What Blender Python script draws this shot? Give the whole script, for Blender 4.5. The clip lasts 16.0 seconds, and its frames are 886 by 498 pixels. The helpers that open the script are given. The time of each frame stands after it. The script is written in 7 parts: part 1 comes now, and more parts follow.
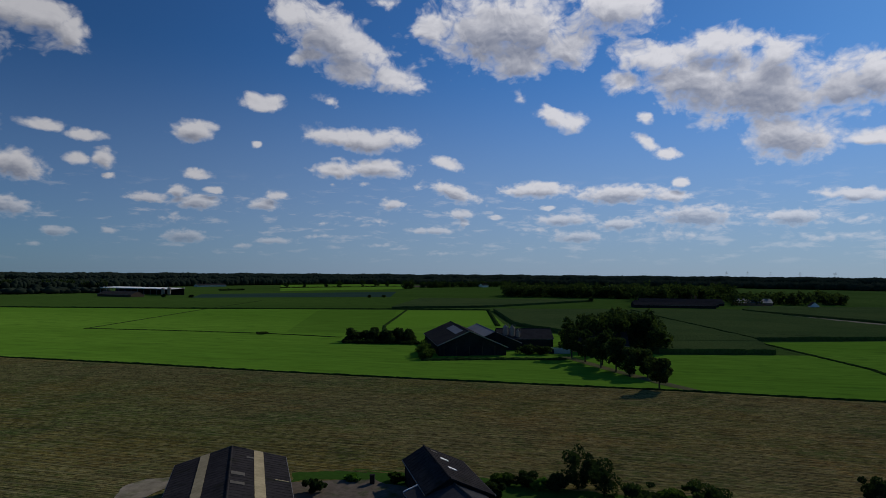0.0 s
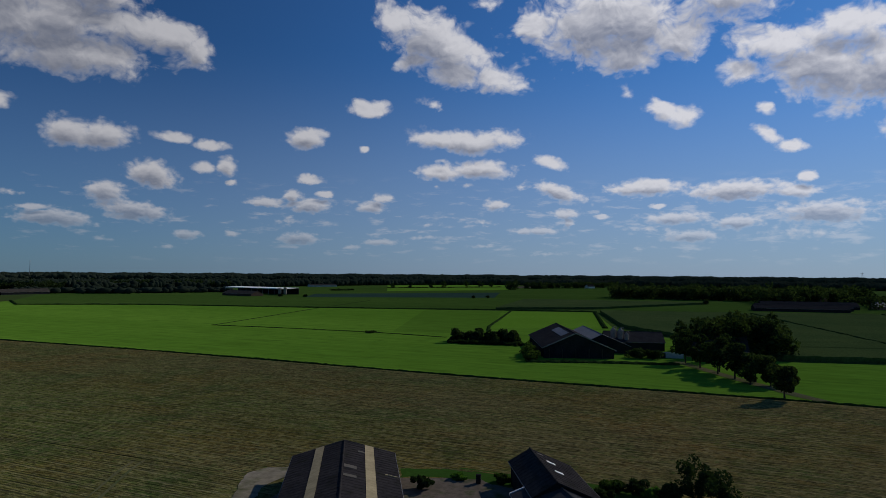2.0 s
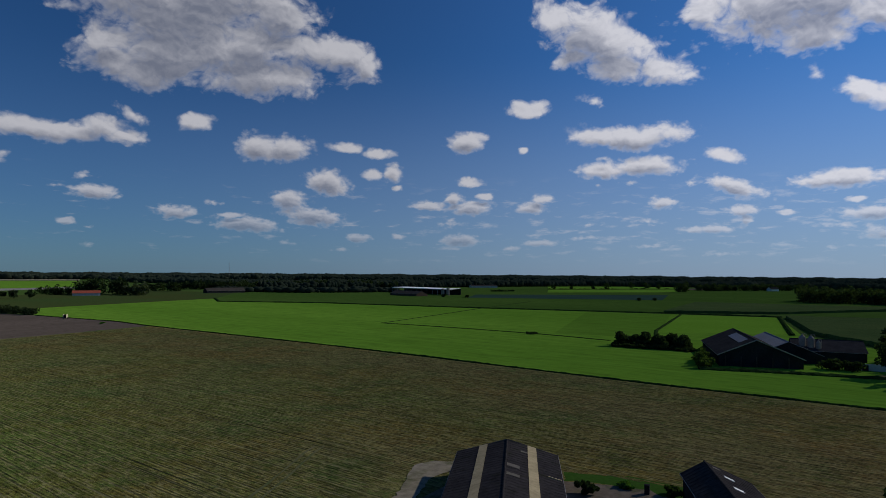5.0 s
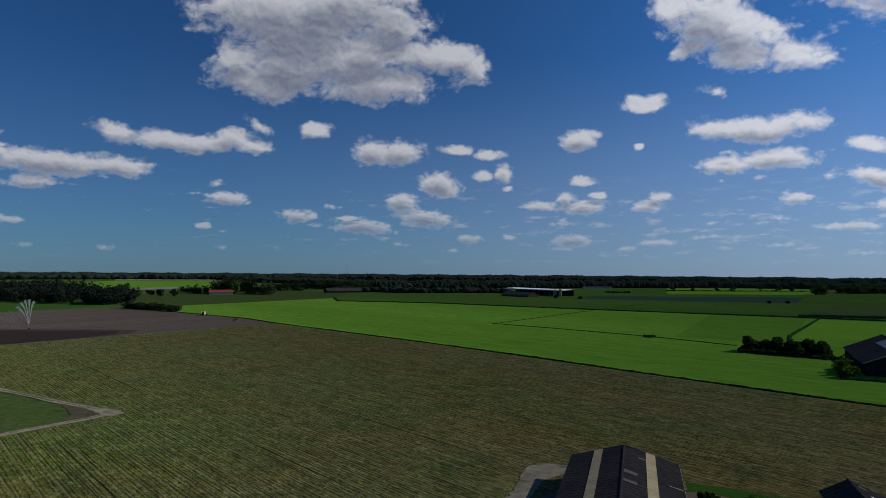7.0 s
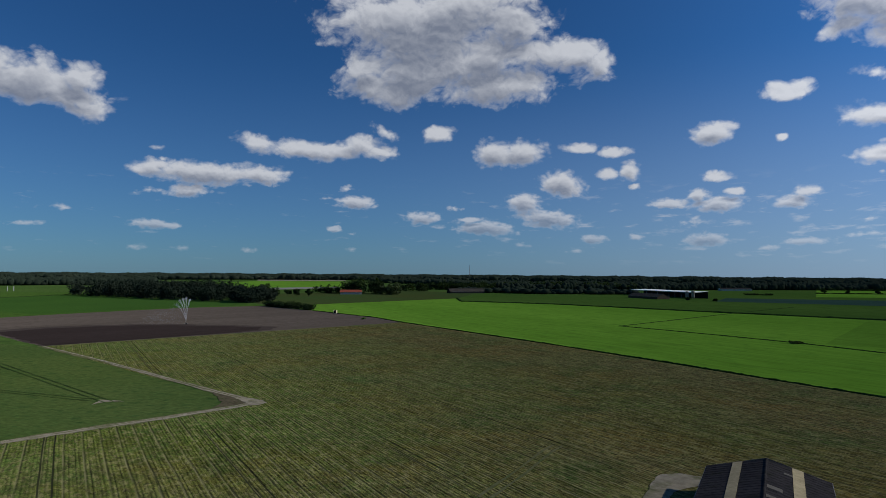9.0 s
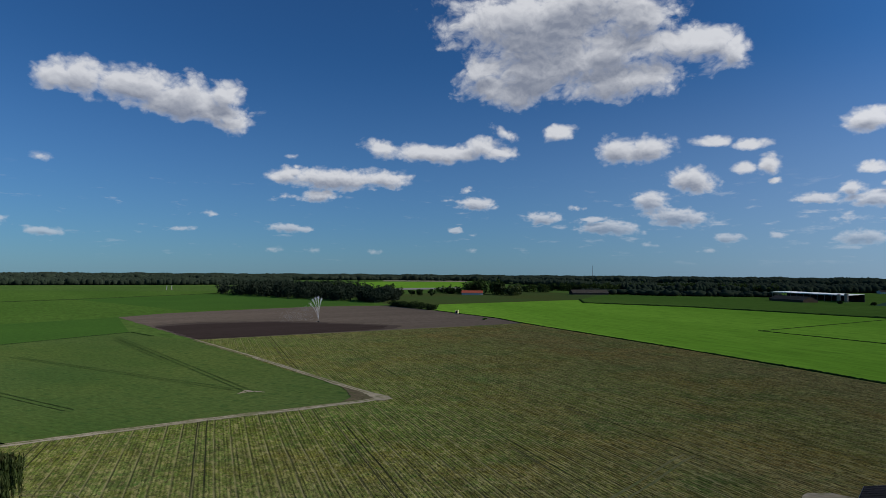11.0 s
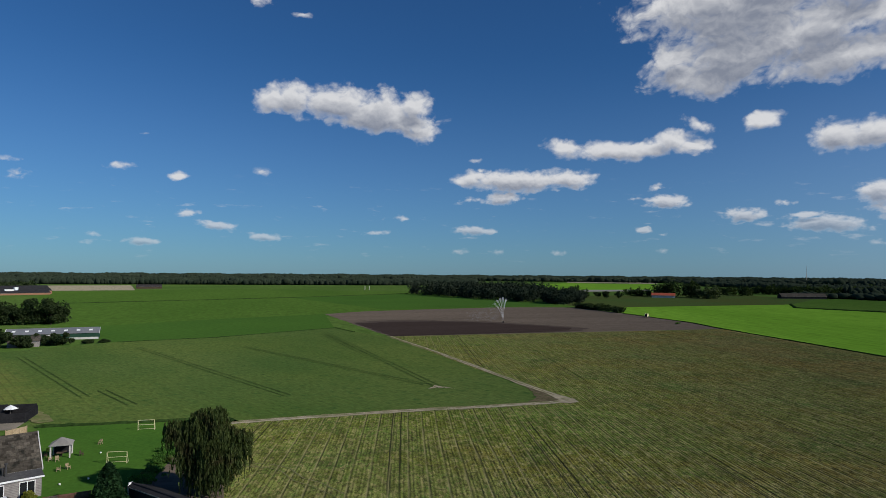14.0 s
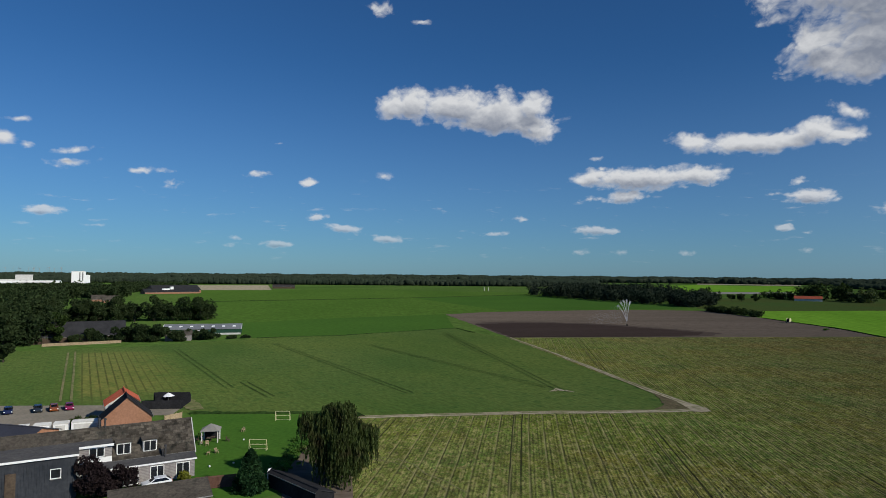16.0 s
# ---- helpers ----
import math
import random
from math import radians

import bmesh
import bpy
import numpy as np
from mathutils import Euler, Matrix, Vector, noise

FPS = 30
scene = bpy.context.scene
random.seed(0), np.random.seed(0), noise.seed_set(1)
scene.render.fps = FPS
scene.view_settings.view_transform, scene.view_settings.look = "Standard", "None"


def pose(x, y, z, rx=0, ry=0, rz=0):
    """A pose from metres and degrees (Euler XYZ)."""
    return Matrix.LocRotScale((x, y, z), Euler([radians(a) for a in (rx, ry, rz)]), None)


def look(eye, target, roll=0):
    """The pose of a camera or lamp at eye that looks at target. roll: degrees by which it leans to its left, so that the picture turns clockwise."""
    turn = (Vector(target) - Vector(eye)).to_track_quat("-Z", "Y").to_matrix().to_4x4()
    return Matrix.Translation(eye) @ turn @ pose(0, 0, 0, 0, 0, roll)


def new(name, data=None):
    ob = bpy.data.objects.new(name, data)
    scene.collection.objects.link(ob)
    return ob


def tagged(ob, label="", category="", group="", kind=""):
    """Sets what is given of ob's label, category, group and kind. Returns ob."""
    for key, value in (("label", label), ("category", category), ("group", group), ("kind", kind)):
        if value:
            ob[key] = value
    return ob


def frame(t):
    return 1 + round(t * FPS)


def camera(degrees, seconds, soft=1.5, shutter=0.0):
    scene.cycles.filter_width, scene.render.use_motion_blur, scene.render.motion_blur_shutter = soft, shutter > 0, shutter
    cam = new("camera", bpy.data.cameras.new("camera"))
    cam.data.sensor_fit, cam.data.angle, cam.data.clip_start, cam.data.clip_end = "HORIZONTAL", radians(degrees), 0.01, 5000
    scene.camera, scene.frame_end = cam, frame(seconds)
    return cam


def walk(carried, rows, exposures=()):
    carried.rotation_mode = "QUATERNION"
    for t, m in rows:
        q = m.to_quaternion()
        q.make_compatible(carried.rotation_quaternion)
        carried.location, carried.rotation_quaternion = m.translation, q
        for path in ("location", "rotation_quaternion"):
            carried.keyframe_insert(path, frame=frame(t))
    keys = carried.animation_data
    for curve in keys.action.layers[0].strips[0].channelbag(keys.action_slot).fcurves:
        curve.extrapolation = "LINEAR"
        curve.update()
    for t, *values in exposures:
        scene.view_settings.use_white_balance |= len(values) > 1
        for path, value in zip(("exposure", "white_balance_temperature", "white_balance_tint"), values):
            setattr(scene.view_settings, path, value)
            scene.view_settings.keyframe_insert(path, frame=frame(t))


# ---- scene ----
# a camera that hangs over the farmyard, drifts by half a metre and turns to its left
cam = camera(70.53, 16.0, soft=0.8)
PATH = [  # seconds, x, y, z, degrees of pitch, roll and turn to the left
    (0, 0.03, 0.68, 32.26, 2.118, -0.393, 0.05),
    (0.5, -0.02, 0.61, 32.30, 2.118, -0.400, 2.40),
    (1, -0.06, 0.54, 32.32, 2.118, -0.405, 4.74),
    (1.5, -0.10, 0.48, 32.34, 2.118, -0.409, 7.12),
    (2, -0.14, 0.42, 32.35, 2.118, -0.412, 9.50),
    (2.5, -0.16, 0.37, 32.35, 2.118, -0.414, 11.87),
    (3, -0.18, 0.32, 32.34, 2.119, -0.415, 14.26),
    (5.5, -0.21, 0.12, 32.23, 2.122, -0.414, 26.57),
    (6, -0.20, 0.08, 32.20, 2.123, -0.412, 29.10),
    (6.5, -0.19, 0.05, 32.16, 2.125, -0.411, 31.59),
    (7, -0.18, 0.02, 32.13, 2.126, -0.409, 34.18),
    (7.5, -0.16, -0.00, 32.08, 2.127, -0.407, 36.94),
    (8, -0.14, -0.03, 32.04, 2.129, -0.405, 39.75),
    (8.5, -0.11, -0.06, 32.00, 2.131, -0.404, 42.50),
    (9, -0.09, -0.08, 31.96, 2.133, -0.402, 45.31),
    (11.5, 0.06, -0.21, 31.77, 2.143, -0.401, 59.08),
    (12, 0.09, -0.23, 31.74, 2.145, -0.403, 61.87),
    (12.5, 0.12, -0.26, 31.71, 2.148, -0.406, 64.63),
    (13, 0.15, -0.29, 31.69, 2.151, -0.409, 67.46),
    (13.5, 0.18, -0.32, 31.67, 2.153, -0.413, 70.21),
    (14, 0.21, -0.36, 31.66, 2.156, -0.419, 72.98),
    (14.5, 0.24, -0.40, 31.66, 2.159, -0.425, 75.73),
    (15, 0.26, -0.43, 31.66, 2.162, -0.433, 78.50),
    (15.5, 0.29, -0.48, 31.67, 2.165, -0.442, 81.07),
    (16, 0.31, -0.52, 31.69, 2.168, -0.452, 83.82),
]
walk(cam, [(t, pose(x, y, z, 90 + pitch, roll, turn)) for t, x, y, z, pitch, roll, turn in PATH],
     exposures=[(0.0, -0.65, 6550, 12), (3.0, -0.62, 6500, 12), (5.5, -0.55, 6400, 13), (7.0, -0.5, 6300, 11), (9.0, -0.31, 6300, 9), (12.5, 0.0, 6650, 9), (16.0, 0.0, 6700, 7)])

# ---- sky, sun ----
SUN_AZ, SUN_EL = 42.0, 29.0   # degrees to the right of the first view, and above the horizon
SKY_GAIN = 0.055
world = bpy.data.worlds.new("sky")
scene.world = world
world.use_nodes = True
WT = world.node_tree
WT.nodes.clear()


def wnode(kind, **inputs):
    n = WT.nodes.new(kind)
    for k, v in inputs.items():
        sock = n.inputs[int(k[1:])] if k[0] == "i" and k[1:].isdigit() else n.inputs[k]
        if isinstance(v, bpy.types.NodeSocket):
            WT.links.new(v, sock)
        else:
            sock.default_value = v
    return n


def wmath(op, a, b=0.0, c=0.0, clamp=False):
    n = wnode("ShaderNodeMath", i0=a, i1=b, i2=c)
    n.operation, n.use_clamp = op, clamp
    return n.outputs[0]


def wvec(op, a, b=(0, 0, 0), c=(0, 0, 0)):
    n = WT.nodes.new("ShaderNodeVectorMath")
    n.operation = op
    for i, v in enumerate((a, b, c)):
        if isinstance(v, bpy.types.NodeSocket):
            WT.links.new(v, n.inputs[i])
        else:
            n.inputs[i].default_value = v
    return n.outputs["Value"] if op == "LENGTH" else n.outputs["Vector"]


def wstep(x, lo, hi):
    n = wnode("ShaderNodeMapRange", Value=x)
    n.interpolation_type = "SMOOTHSTEP"
    n.inputs["From Min"].default_value, n.inputs["From Max"].default_value = lo, hi
    return n.outputs["Result"]


def wmix(f, a, b, blend="MIX"):
    n = WT.nodes.new("ShaderNodeMix")
    n.data_type, n.blend_type = "RGBA", blend
    for i, v in ((0, f), (6, a), (7, b)):
        if isinstance(v, bpy.types.NodeSocket):
            WT.links.new(v, n.inputs[i])
        else:
            n.inputs[i].default_value = v
    return n.outputs[2]


puffs = []


def puff(az, el, w, h, tilt=0.0, thin=False):
    """One lobe of a cumulus cloud: its bearing, height, half sizes and tilt in degrees; thin ones are a mere veil."""
    puffs.append((az, el, w, h, tilt, thin))


puff(-37.5, 13.7, 2.3, 1.97, 10); puff(-35.1, 14.5, 2.8, 2.02, 9); puff(-34.6, 10.4, 1.9, 0.69, 7); puff(-33.9, 4.3, 2.5, 0.54, 0, True)
puff(-33.6, 6.2, 2.9, 0.60, 4); puff(-33.0, 14.5, 2.5, 2.17, 9); puff(-31.9, 3.0, 4.7, 0.55, 0, True); puff(-29.2, 4.6, 2.6, 0.72)
puff(-29.1, 11.0, 3.6, 2.20, 6); puff(-28.6, 14.9, 3.8, 2.27, 7); puff(-27.4, 4.2, 2.4, 0.46, 0, True); puff(-24.1, 19.0, 3.4, 1.19, 7)
puff(-23.5, 12.8, 2.8, 1.03, 5, True); puff(-22.2, 16.0, 4.2, 2.48, 6); puff(-21.7, 4.9, 3.8, 1.03); puff(-20.9, 7.8, 0.8, 0.45)
puff(-20.5, 3.3, 4.5, 0.60, 0, True); puff(-20.1, 6.7, 1.9, 0.55); puff(-19.6, 10.3, 1.3, 0.52, 3); puff(-19.0, 18.3, 4.4, 1.35, 5)
puff(-17.9, 13.3, 0.8, 0.52, 4); puff(-17.9, 11.3, 1.3, 0.54, 28); puff(-16.0, 16.4, 1.9, 1.05, 4); puff(-15.6, 7.0, 4.6, 0.91)
puff(-15.6, 4.4, 2.6, 0.57); puff(-15.4, 22.6, 4.4, 2.23, 5); puff(-12.0, 3.2, 2.5, 0.61); puff(-11.8, 13.3, 1.6, 0.85)
puff(-11.3, 19.8, 2.3, 1.89, 3); puff(-10.8, 4.8, 3.1, 0.56); puff(-9.7, 14.0, 1.8, 0.88, 22); puff(-9.5, 5.9, 0.8, 0.25)
puff(-9.0, 2.3, 1.3, 0.31, 0, True); puff(-8.5, 3.9, 2.5, 0.43, 0, True); puff(-8.4, 7.5, 3.5, 0.76); puff(-7.0, 15.4, 1.2, 0.68, 36, True)
puff(-6.9, 19.0, 3.6, 2.00); puff(-5.6, 21.5, 8.0, 3.66); puff(-4.6, 5.0, 0.8, 0.26); puff(-1.9, 4.5, 0.5, 0.49)
puff(-1.6, 5.3, 1.5, 0.41); puff(-0.9, 7.3, 2.5, 0.86, 20); puff(-0.3, 9.8, 1.7, 0.53, 12); puff(0.0, 1.7, 2.3, 0.26, 0, True)
puff(1.0, 3.8, 2.4, 0.36); puff(1.3, 21.5, 2.0, 1.38); puff(2.3, 7.8, 1.0, 0.41, 0, True); puff(3.8, 12.1, 1.8, 1.00)
puff(4.6, 17.2, 3.1, 1.19, 13); puff(4.7, 6.2, 1.1, 0.61); puff(5.1, 23.6, 2.6, 0.56, 0, True); puff(5.7, 2.4, 2.3, 0.26, 0, True)
puff(6.0, 4.5, 2.0, 0.44, 0, True); puff(6.0, 9.4, 3.1, 0.91); puff(7.1, 11.7, 2.6, 1.00); puff(7.5, 7.9, 1.0, 0.33, 0, True)
puff(8.7, 18.1, 3.1, 1.53, 7); puff(9.5, 19.7, 4.8, 1.94, 12); puff(9.7, 10.0, 1.1, 0.42, 0, True); puff(9.8, 9.1, 2.2, 0.70)
puff(10.1, 7.8, 0.5, 0.33, 0, True); puff(10.3, 12.0, 2.7, 0.99, 8); puff(10.8, 15.2, 1.6, 0.73, 22, True); puff(11.2, 4.3, 1.8, 0.35, 0, True)
puff(11.4, 3.1, 1.9, 0.28, 0, True); puff(12.0, 18.5, 2.3, 0.79, -4); puff(14.0, 22.0, 2.2, 1.24, 25); puff(15.1, 6.7, 1.1, 0.45)
puff(15.3, 2.7, 1.8, 0.30); puff(16.1, 5.9, 1.5, 0.59); puff(16.5, 14.5, 1.8, 0.78, -4); puff(16.7, 11.0, 0.5, 0.34, -4)
puff(17.8, 2.2, 1.4, 0.34, 0, True); puff(20.3, 6.9, 0.8, 0.36); puff(21.6, 5.8, 2.2, 0.65); puff(21.6, 8.2, 1.3, 0.48, 6)
puff(21.9, 11.9, 1.9, 1.12, -5); puff(22.5, 2.9, 1.9, 0.64); puff(23.1, 6.7, 1.1, 0.59, -3); puff(23.7, 4.4, 2.0, 0.61, 0, True)
puff(25.4, 6.1, 1.8, 0.46, -3); puff(28.2, 3.2, 0.8, 0.30); puff(28.3, 7.6, 0.6, 0.27); puff(28.8, 8.9, 1.0, 0.83)
puff(30.1, 10.7, 1.6, 0.54); puff(30.5, 8.8, 1.1, 0.49); puff(31.3, 18.3, 1.5, 1.59); puff(31.8, 3.0, 1.1, 0.43)
puff(32.8, 19.5, 1.9, 0.98); puff(32.9, 11.1, 1.6, 0.49); puff(33.3, 2.0, 1.0, 0.25, 0, True); puff(34.5, 7.9, 2.3, 1.13, 9)
puff(35.7, 19.2, 2.5, 0.79, -3); puff(35.9, 4.9, 2.9, 0.86, 5); puff(38.0, 6.2, 1.7, 0.89); puff(38.0, 10.8, 2.4, 1.18)
puff(38.1, 2.5, 1.0, 0.31, 0, True); puff(39.1, 22.1, 3.2, 2.89, -5); puff(40.7, 10.8, 1.8, 1.33); puff(40.7, 16.7, 5.9, 1.71)
puff(41.6, 4.0, 2.9, 0.72, 4); puff(42.6, 4.8, 1.2, 0.31); puff(43.8, 23.4, 7.2, 2.35, -7); puff(43.9, 18.5, 8.3, 1.63, -6)
puff(44.3, 5.9, 1.0, 0.31, 0, True); puff(45.9, 12.5, 1.8, 0.68, -11); puff(46.6, 21.8, 7.8, 2.37, -7); puff(47.3, 5.0, 1.6, 0.62)
puff(49.0, 16.3, 3.8, 1.39, -7); puff(50.8, 12.7, 2.1, 0.60, 23, True); puff(51.1, 10.8, 1.7, 0.78); puff(51.8, 16.6, 3.0, 1.42, -8)
puff(52.4, 18.1, 3.1, 1.29, -9); puff(53.0, 11.3, 1.8, 1.05); puff(53.3, 6.3, 2.0, 0.64); puff(53.6, 2.0, 0.9, 0.28, 0, True)
puff(53.7, 3.5, 0.5, 0.28, 0, True); puff(54.1, 7.6, 1.3, 0.46, 0, True); puff(54.9, 10.7, 2.0, 0.72); puff(55.3, 3.9, 0.8, 0.31)
puff(55.9, 6.6, 0.9, 0.30, 0, True); puff(58.6, 10.7, 3.2, 0.79); puff(61.8, 11.2, 1.9, 0.72, 8); puff(61.8, 8.4, 2.8, 0.86)
puff(62.5, 1.9, 1.1, 0.30, 0, True); puff(67.0, 8.2, 3.3, 0.83, -4); puff(67.6, 6.8, 1.8, 0.64, -3); puff(68.2, 1.9, 1.2, 0.33, 0, True)
puff(69.5, 9.2, 0.6, 0.28, -4, True); puff(70.0, 10.1, 0.8, 0.35, -5, True); puff(70.1, 3.9, 1.9, 0.47); puff(70.5, 6.6, 1.5, 0.33, -4, True)
puff(70.6, 8.5, 1.9, 0.69, -4); puff(71.5, 1.9, 1.0, 0.37, 0, True); puff(75.1, 12.7, 1.9, 0.88); puff(75.8, 14.9, 1.8, 1.25, -3)
puff(76.5, 13.6, 2.7, 1.21, 7); puff(76.6, 4.8, 0.7, 0.25, 0, True); puff(77.5, 4.9, 1.3, 0.26, -4, True); puff(78.7, 3.6, 1.3, 0.35, 0, True)
puff(79.2, 14.7, 2.9, 1.55, -4); puff(79.3, 3.5, 1.7, 0.26, 0, True); puff(82.1, 15.0, 2.8, 1.57, -5); puff(85.9, 22.1, 1.2, 0.34, 0, True)
puff(86.5, 15.2, 2.5, 1.48, -6); puff(88.2, 15.0, 1.6, 1.24, -7); puff(88.9, 3.0, 1.5, 0.38); puff(89.4, 8.7, 1.1, 0.46, -4, True)
puff(90.0, 23.1, 2.1, 0.78, 0, True); puff(92.8, 3.9, 1.7, 0.43, 3); puff(95.3, 4.9, 1.0, 0.33, -3); puff(96.0, 7.9, 1.0, 0.39, -5)
puff(98.6, 11.1, 0.9, 0.23, -8, True); puff(98.7, 2.4, 1.3, 0.32); puff(98.7, 2.4, 1.4, 0.37); puff(100.1, 8.6, 0.7, 0.31, -6, True)
puff(100.3, 8.5, 1.4, 0.44, 0, True); puff(102.3, 2.9, 0.7, 0.27, 0, True); puff(102.5, 2.2, 0.9, 0.24, 0, True); puff(107.4, 7.3, 1.4, 0.42, -4, True)
puff(109.3, 8.3, 2.1, 0.39, -4, True); puff(113.2, 3.7, 1.1, 0.23, 0, True); puff(114.6, 8.5, 2.1, 0.50, -5, True); puff(114.6, 9.4, 1.9, 0.37, -6, True)
puff(116.4, 4.6, 1.4, 0.39, -3); puff(117.9, 9.4, 0.7, 0.32, -7, True); puff(118.2, 11.4, 1.2, 0.33, -8, True); puff(119.2, 9.9, 0.9, 0.62, -7)
puff(83.0, 14.9, 4.6, 1.56); puff(79.2, 14.3, 4.9, 1.74, 4); puff(39.9, 19.3, 4.8, 1.50, 8); puff(33.4, 18.9, 3.4, 1.48, 6)
puff(35.7, 19.4, 3.6, 1.44, -3); puff(10.8, 20.9, 4.0, 2.27, 18); puff(-26.7, 15.1, 6.7, 3.07, 7); puff(-28.6, 17.2, 2.2, 1.69, 8)
puff(-6.1, 21.5, 5.4, 3.20); puff(7.1, 11.9, 4.6, 1.00); puff(6.5, 9.3, 3.1, 0.73); puff(65.9, 8.3, 5.5, 0.98)
puff(56.6, 10.8, 5.7, 0.89)
puff(50.1, 22.0, 6.9, 2.54); puff(47.7, 18.0, 5.7, 2.40); puff(38.8, 22.1, 3.5, 2.00); puff(47.2, 20.6, 5.7, 3.04)

direction = WT.nodes.new("ShaderNodeTexCoord").outputs["Generated"]
sep = wnode("ShaderNodeSeparateXYZ", Vector=direction)
bearing = wmath("MULTIPLY", wmath("ARCTAN2", wmath("MULTIPLY", sep.outputs[0], -1.0), sep.outputs[1]), 57.29578)
height = wmath("MULTIPLY", wmath("ARCSINE", sep.outputs[2]), 57.29578)
plane = wnode("ShaderNodeCombineXYZ", X=bearing, Y=height).outputs[0]


def wnoise(vec, scale, detail, rough):
    n = wnode("ShaderNodeTexNoise", Vector=vec, Scale=scale, Detail=detail, Roughness=rough)
    return n.outputs["Fac"]


def billows(vec):
    """Heaped lumps: large ones high up, where the clouds are near, small ones low down."""
    coarse = wnoise(wvec("MULTIPLY", vec, (1.0, 1.5, 1.0)), 0.42, 4.0, 0.48)
    fine = wnoise(wvec("MULTIPLY", vec, (1.0, 1.8, 1.0)), 1.1, 4.0, 0.5)
    n = WT.nodes.new("ShaderNodeMix")
    WT.links.new(wstep(height, 4.0, 13.0), n.inputs[0])
    WT.links.new(fine, n.inputs[2])
    WT.links.new(coarse, n.inputs[3])
    cells = wnode("ShaderNodeTexVoronoi", Vector=wvec("MULTIPLY", vec, (1.0, 1.35, 1.0)), Scale=1.25, Detail=2.0, Roughness=0.5, Randomness=1.0)
    cells.feature = "F1"
    return wmath("ADD", n.outputs[0], wmath("MULTIPLY_ADD", cells.outputs["Distance"], -0.21, 0.19))


warp = wnode("ShaderNodeTexNoise", Vector=plane, Scale=0.36, Detail=3.0, Roughness=0.45).outputs["Color"]
size = wmath("MULTIPLY_ADD", height, 0.16, 0.5)
warp = wvec("MULTIPLY", wvec("SUBTRACT", warp, (0.5, 0.5, 0.5)), wnode("ShaderNodeCombineXYZ", X=wmath("MULTIPLY", size, 0.55), Y=wmath("MULTIPLY", size, 0.4)).outputs[0])
plane = wvec("ADD", plane, warp)
here = billows(plane)
ragged = wnoise(wvec("MULTIPLY", plane, (1.0, 1.3, 1.0)), 1.3, 4.0, 0.5)
reach = wmath("MULTIPLY_ADD", height, 1.0, 1.5)
towards_sun = wnode("ShaderNodeCombineXYZ", X=wmath("MULTIPLY", reach, -0.03), Y=wmath("MULTIPLY", reach, 0.08)).outputs[0]
plane_sun = wvec("ADD", plane, towards_sun)
sunward = billows(plane_sun)
# the near side of each lump towards the sun catches more light than its lee
relief = wmath("SUBTRACT", here, billows(wvec("MULTIPLY_ADD", towards_sun, (0.22, 0.22, 0.0), plane)))

air = WT.nodes.new("ShaderNodeTexSky")
air.sky_type, air.sun_disc = "NISHITA", False
air.sun_elevation, air.sun_rotation = radians(SUN_EL), radians(SUN_AZ)
air.air_density, air.dust_density, air.ozone_density = 1.0, 0.15, 4.0
blue = wmix(1.0, air.outputs[0], (SKY_GAIN * 0.385, SKY_GAIN * 0.825, SKY_GAIN * 1.29, 1), "MULTIPLY")

SUN_WAY = (math.sin(radians(SUN_AZ)) * math.cos(radians(SUN_EL)), math.cos(radians(SUN_AZ)) * math.cos(radians(SUN_EL)), math.sin(radians(SUN_EL)))
dot = WT.nodes.new("ShaderNodeVectorMath")
dot.operation = "DOT_PRODUCT"
WT.links.new(direction, dot.inputs[0])
dot.inputs[1].default_value = SUN_WAY
glow = wmath("MULTIPLY_ADD", wstep(dot.outputs["Value"], 0.3, 1.0), 0.55, 1.0)
grey_glow = wnode("ShaderNodeCombineXYZ", X=glow, Y=glow, Z=glow).outputs[0]
blue = wmix(1.0, blue, grey_glow, "MULTIPLY")
# milky air low over the horizon, thicker towards the sun
sunny = wstep(dot.outputs["Value"], -0.2, 0.95)
milk = wmath("MULTIPLY", wstep(height, 20.0, -3.0), wmath("MULTIPLY_ADD", sunny, 0.54, 0.22))
blue = wmix(milk, blue, wmix(sunny, (0.25, 0.36, 0.60, 1), (0.40, 0.48, 0.69, 1)))
LIT, GREY = (0.69, 0.70, 0.74, 1), (0.225, 0.252, 0.325, 1)


# small scattered clouds that thin out upwards, thicker towards the sun
scatter = wnoise(wvec("MULTIPLY", plane, (0.36, 1.5, 1.0)), 1.0, 6.0, 0.58)
scatter = wmath("ADD", scatter, wmath("MULTIPLY_ADD", sunny, 0.10, -0.10))
scatter = wmath("MULTIPLY", wstep(scatter, 0.50, 0.68), wmath("MULTIPLY", wstep(height, 0.3, 2.0), wstep(height, 9.0, 4.0)))


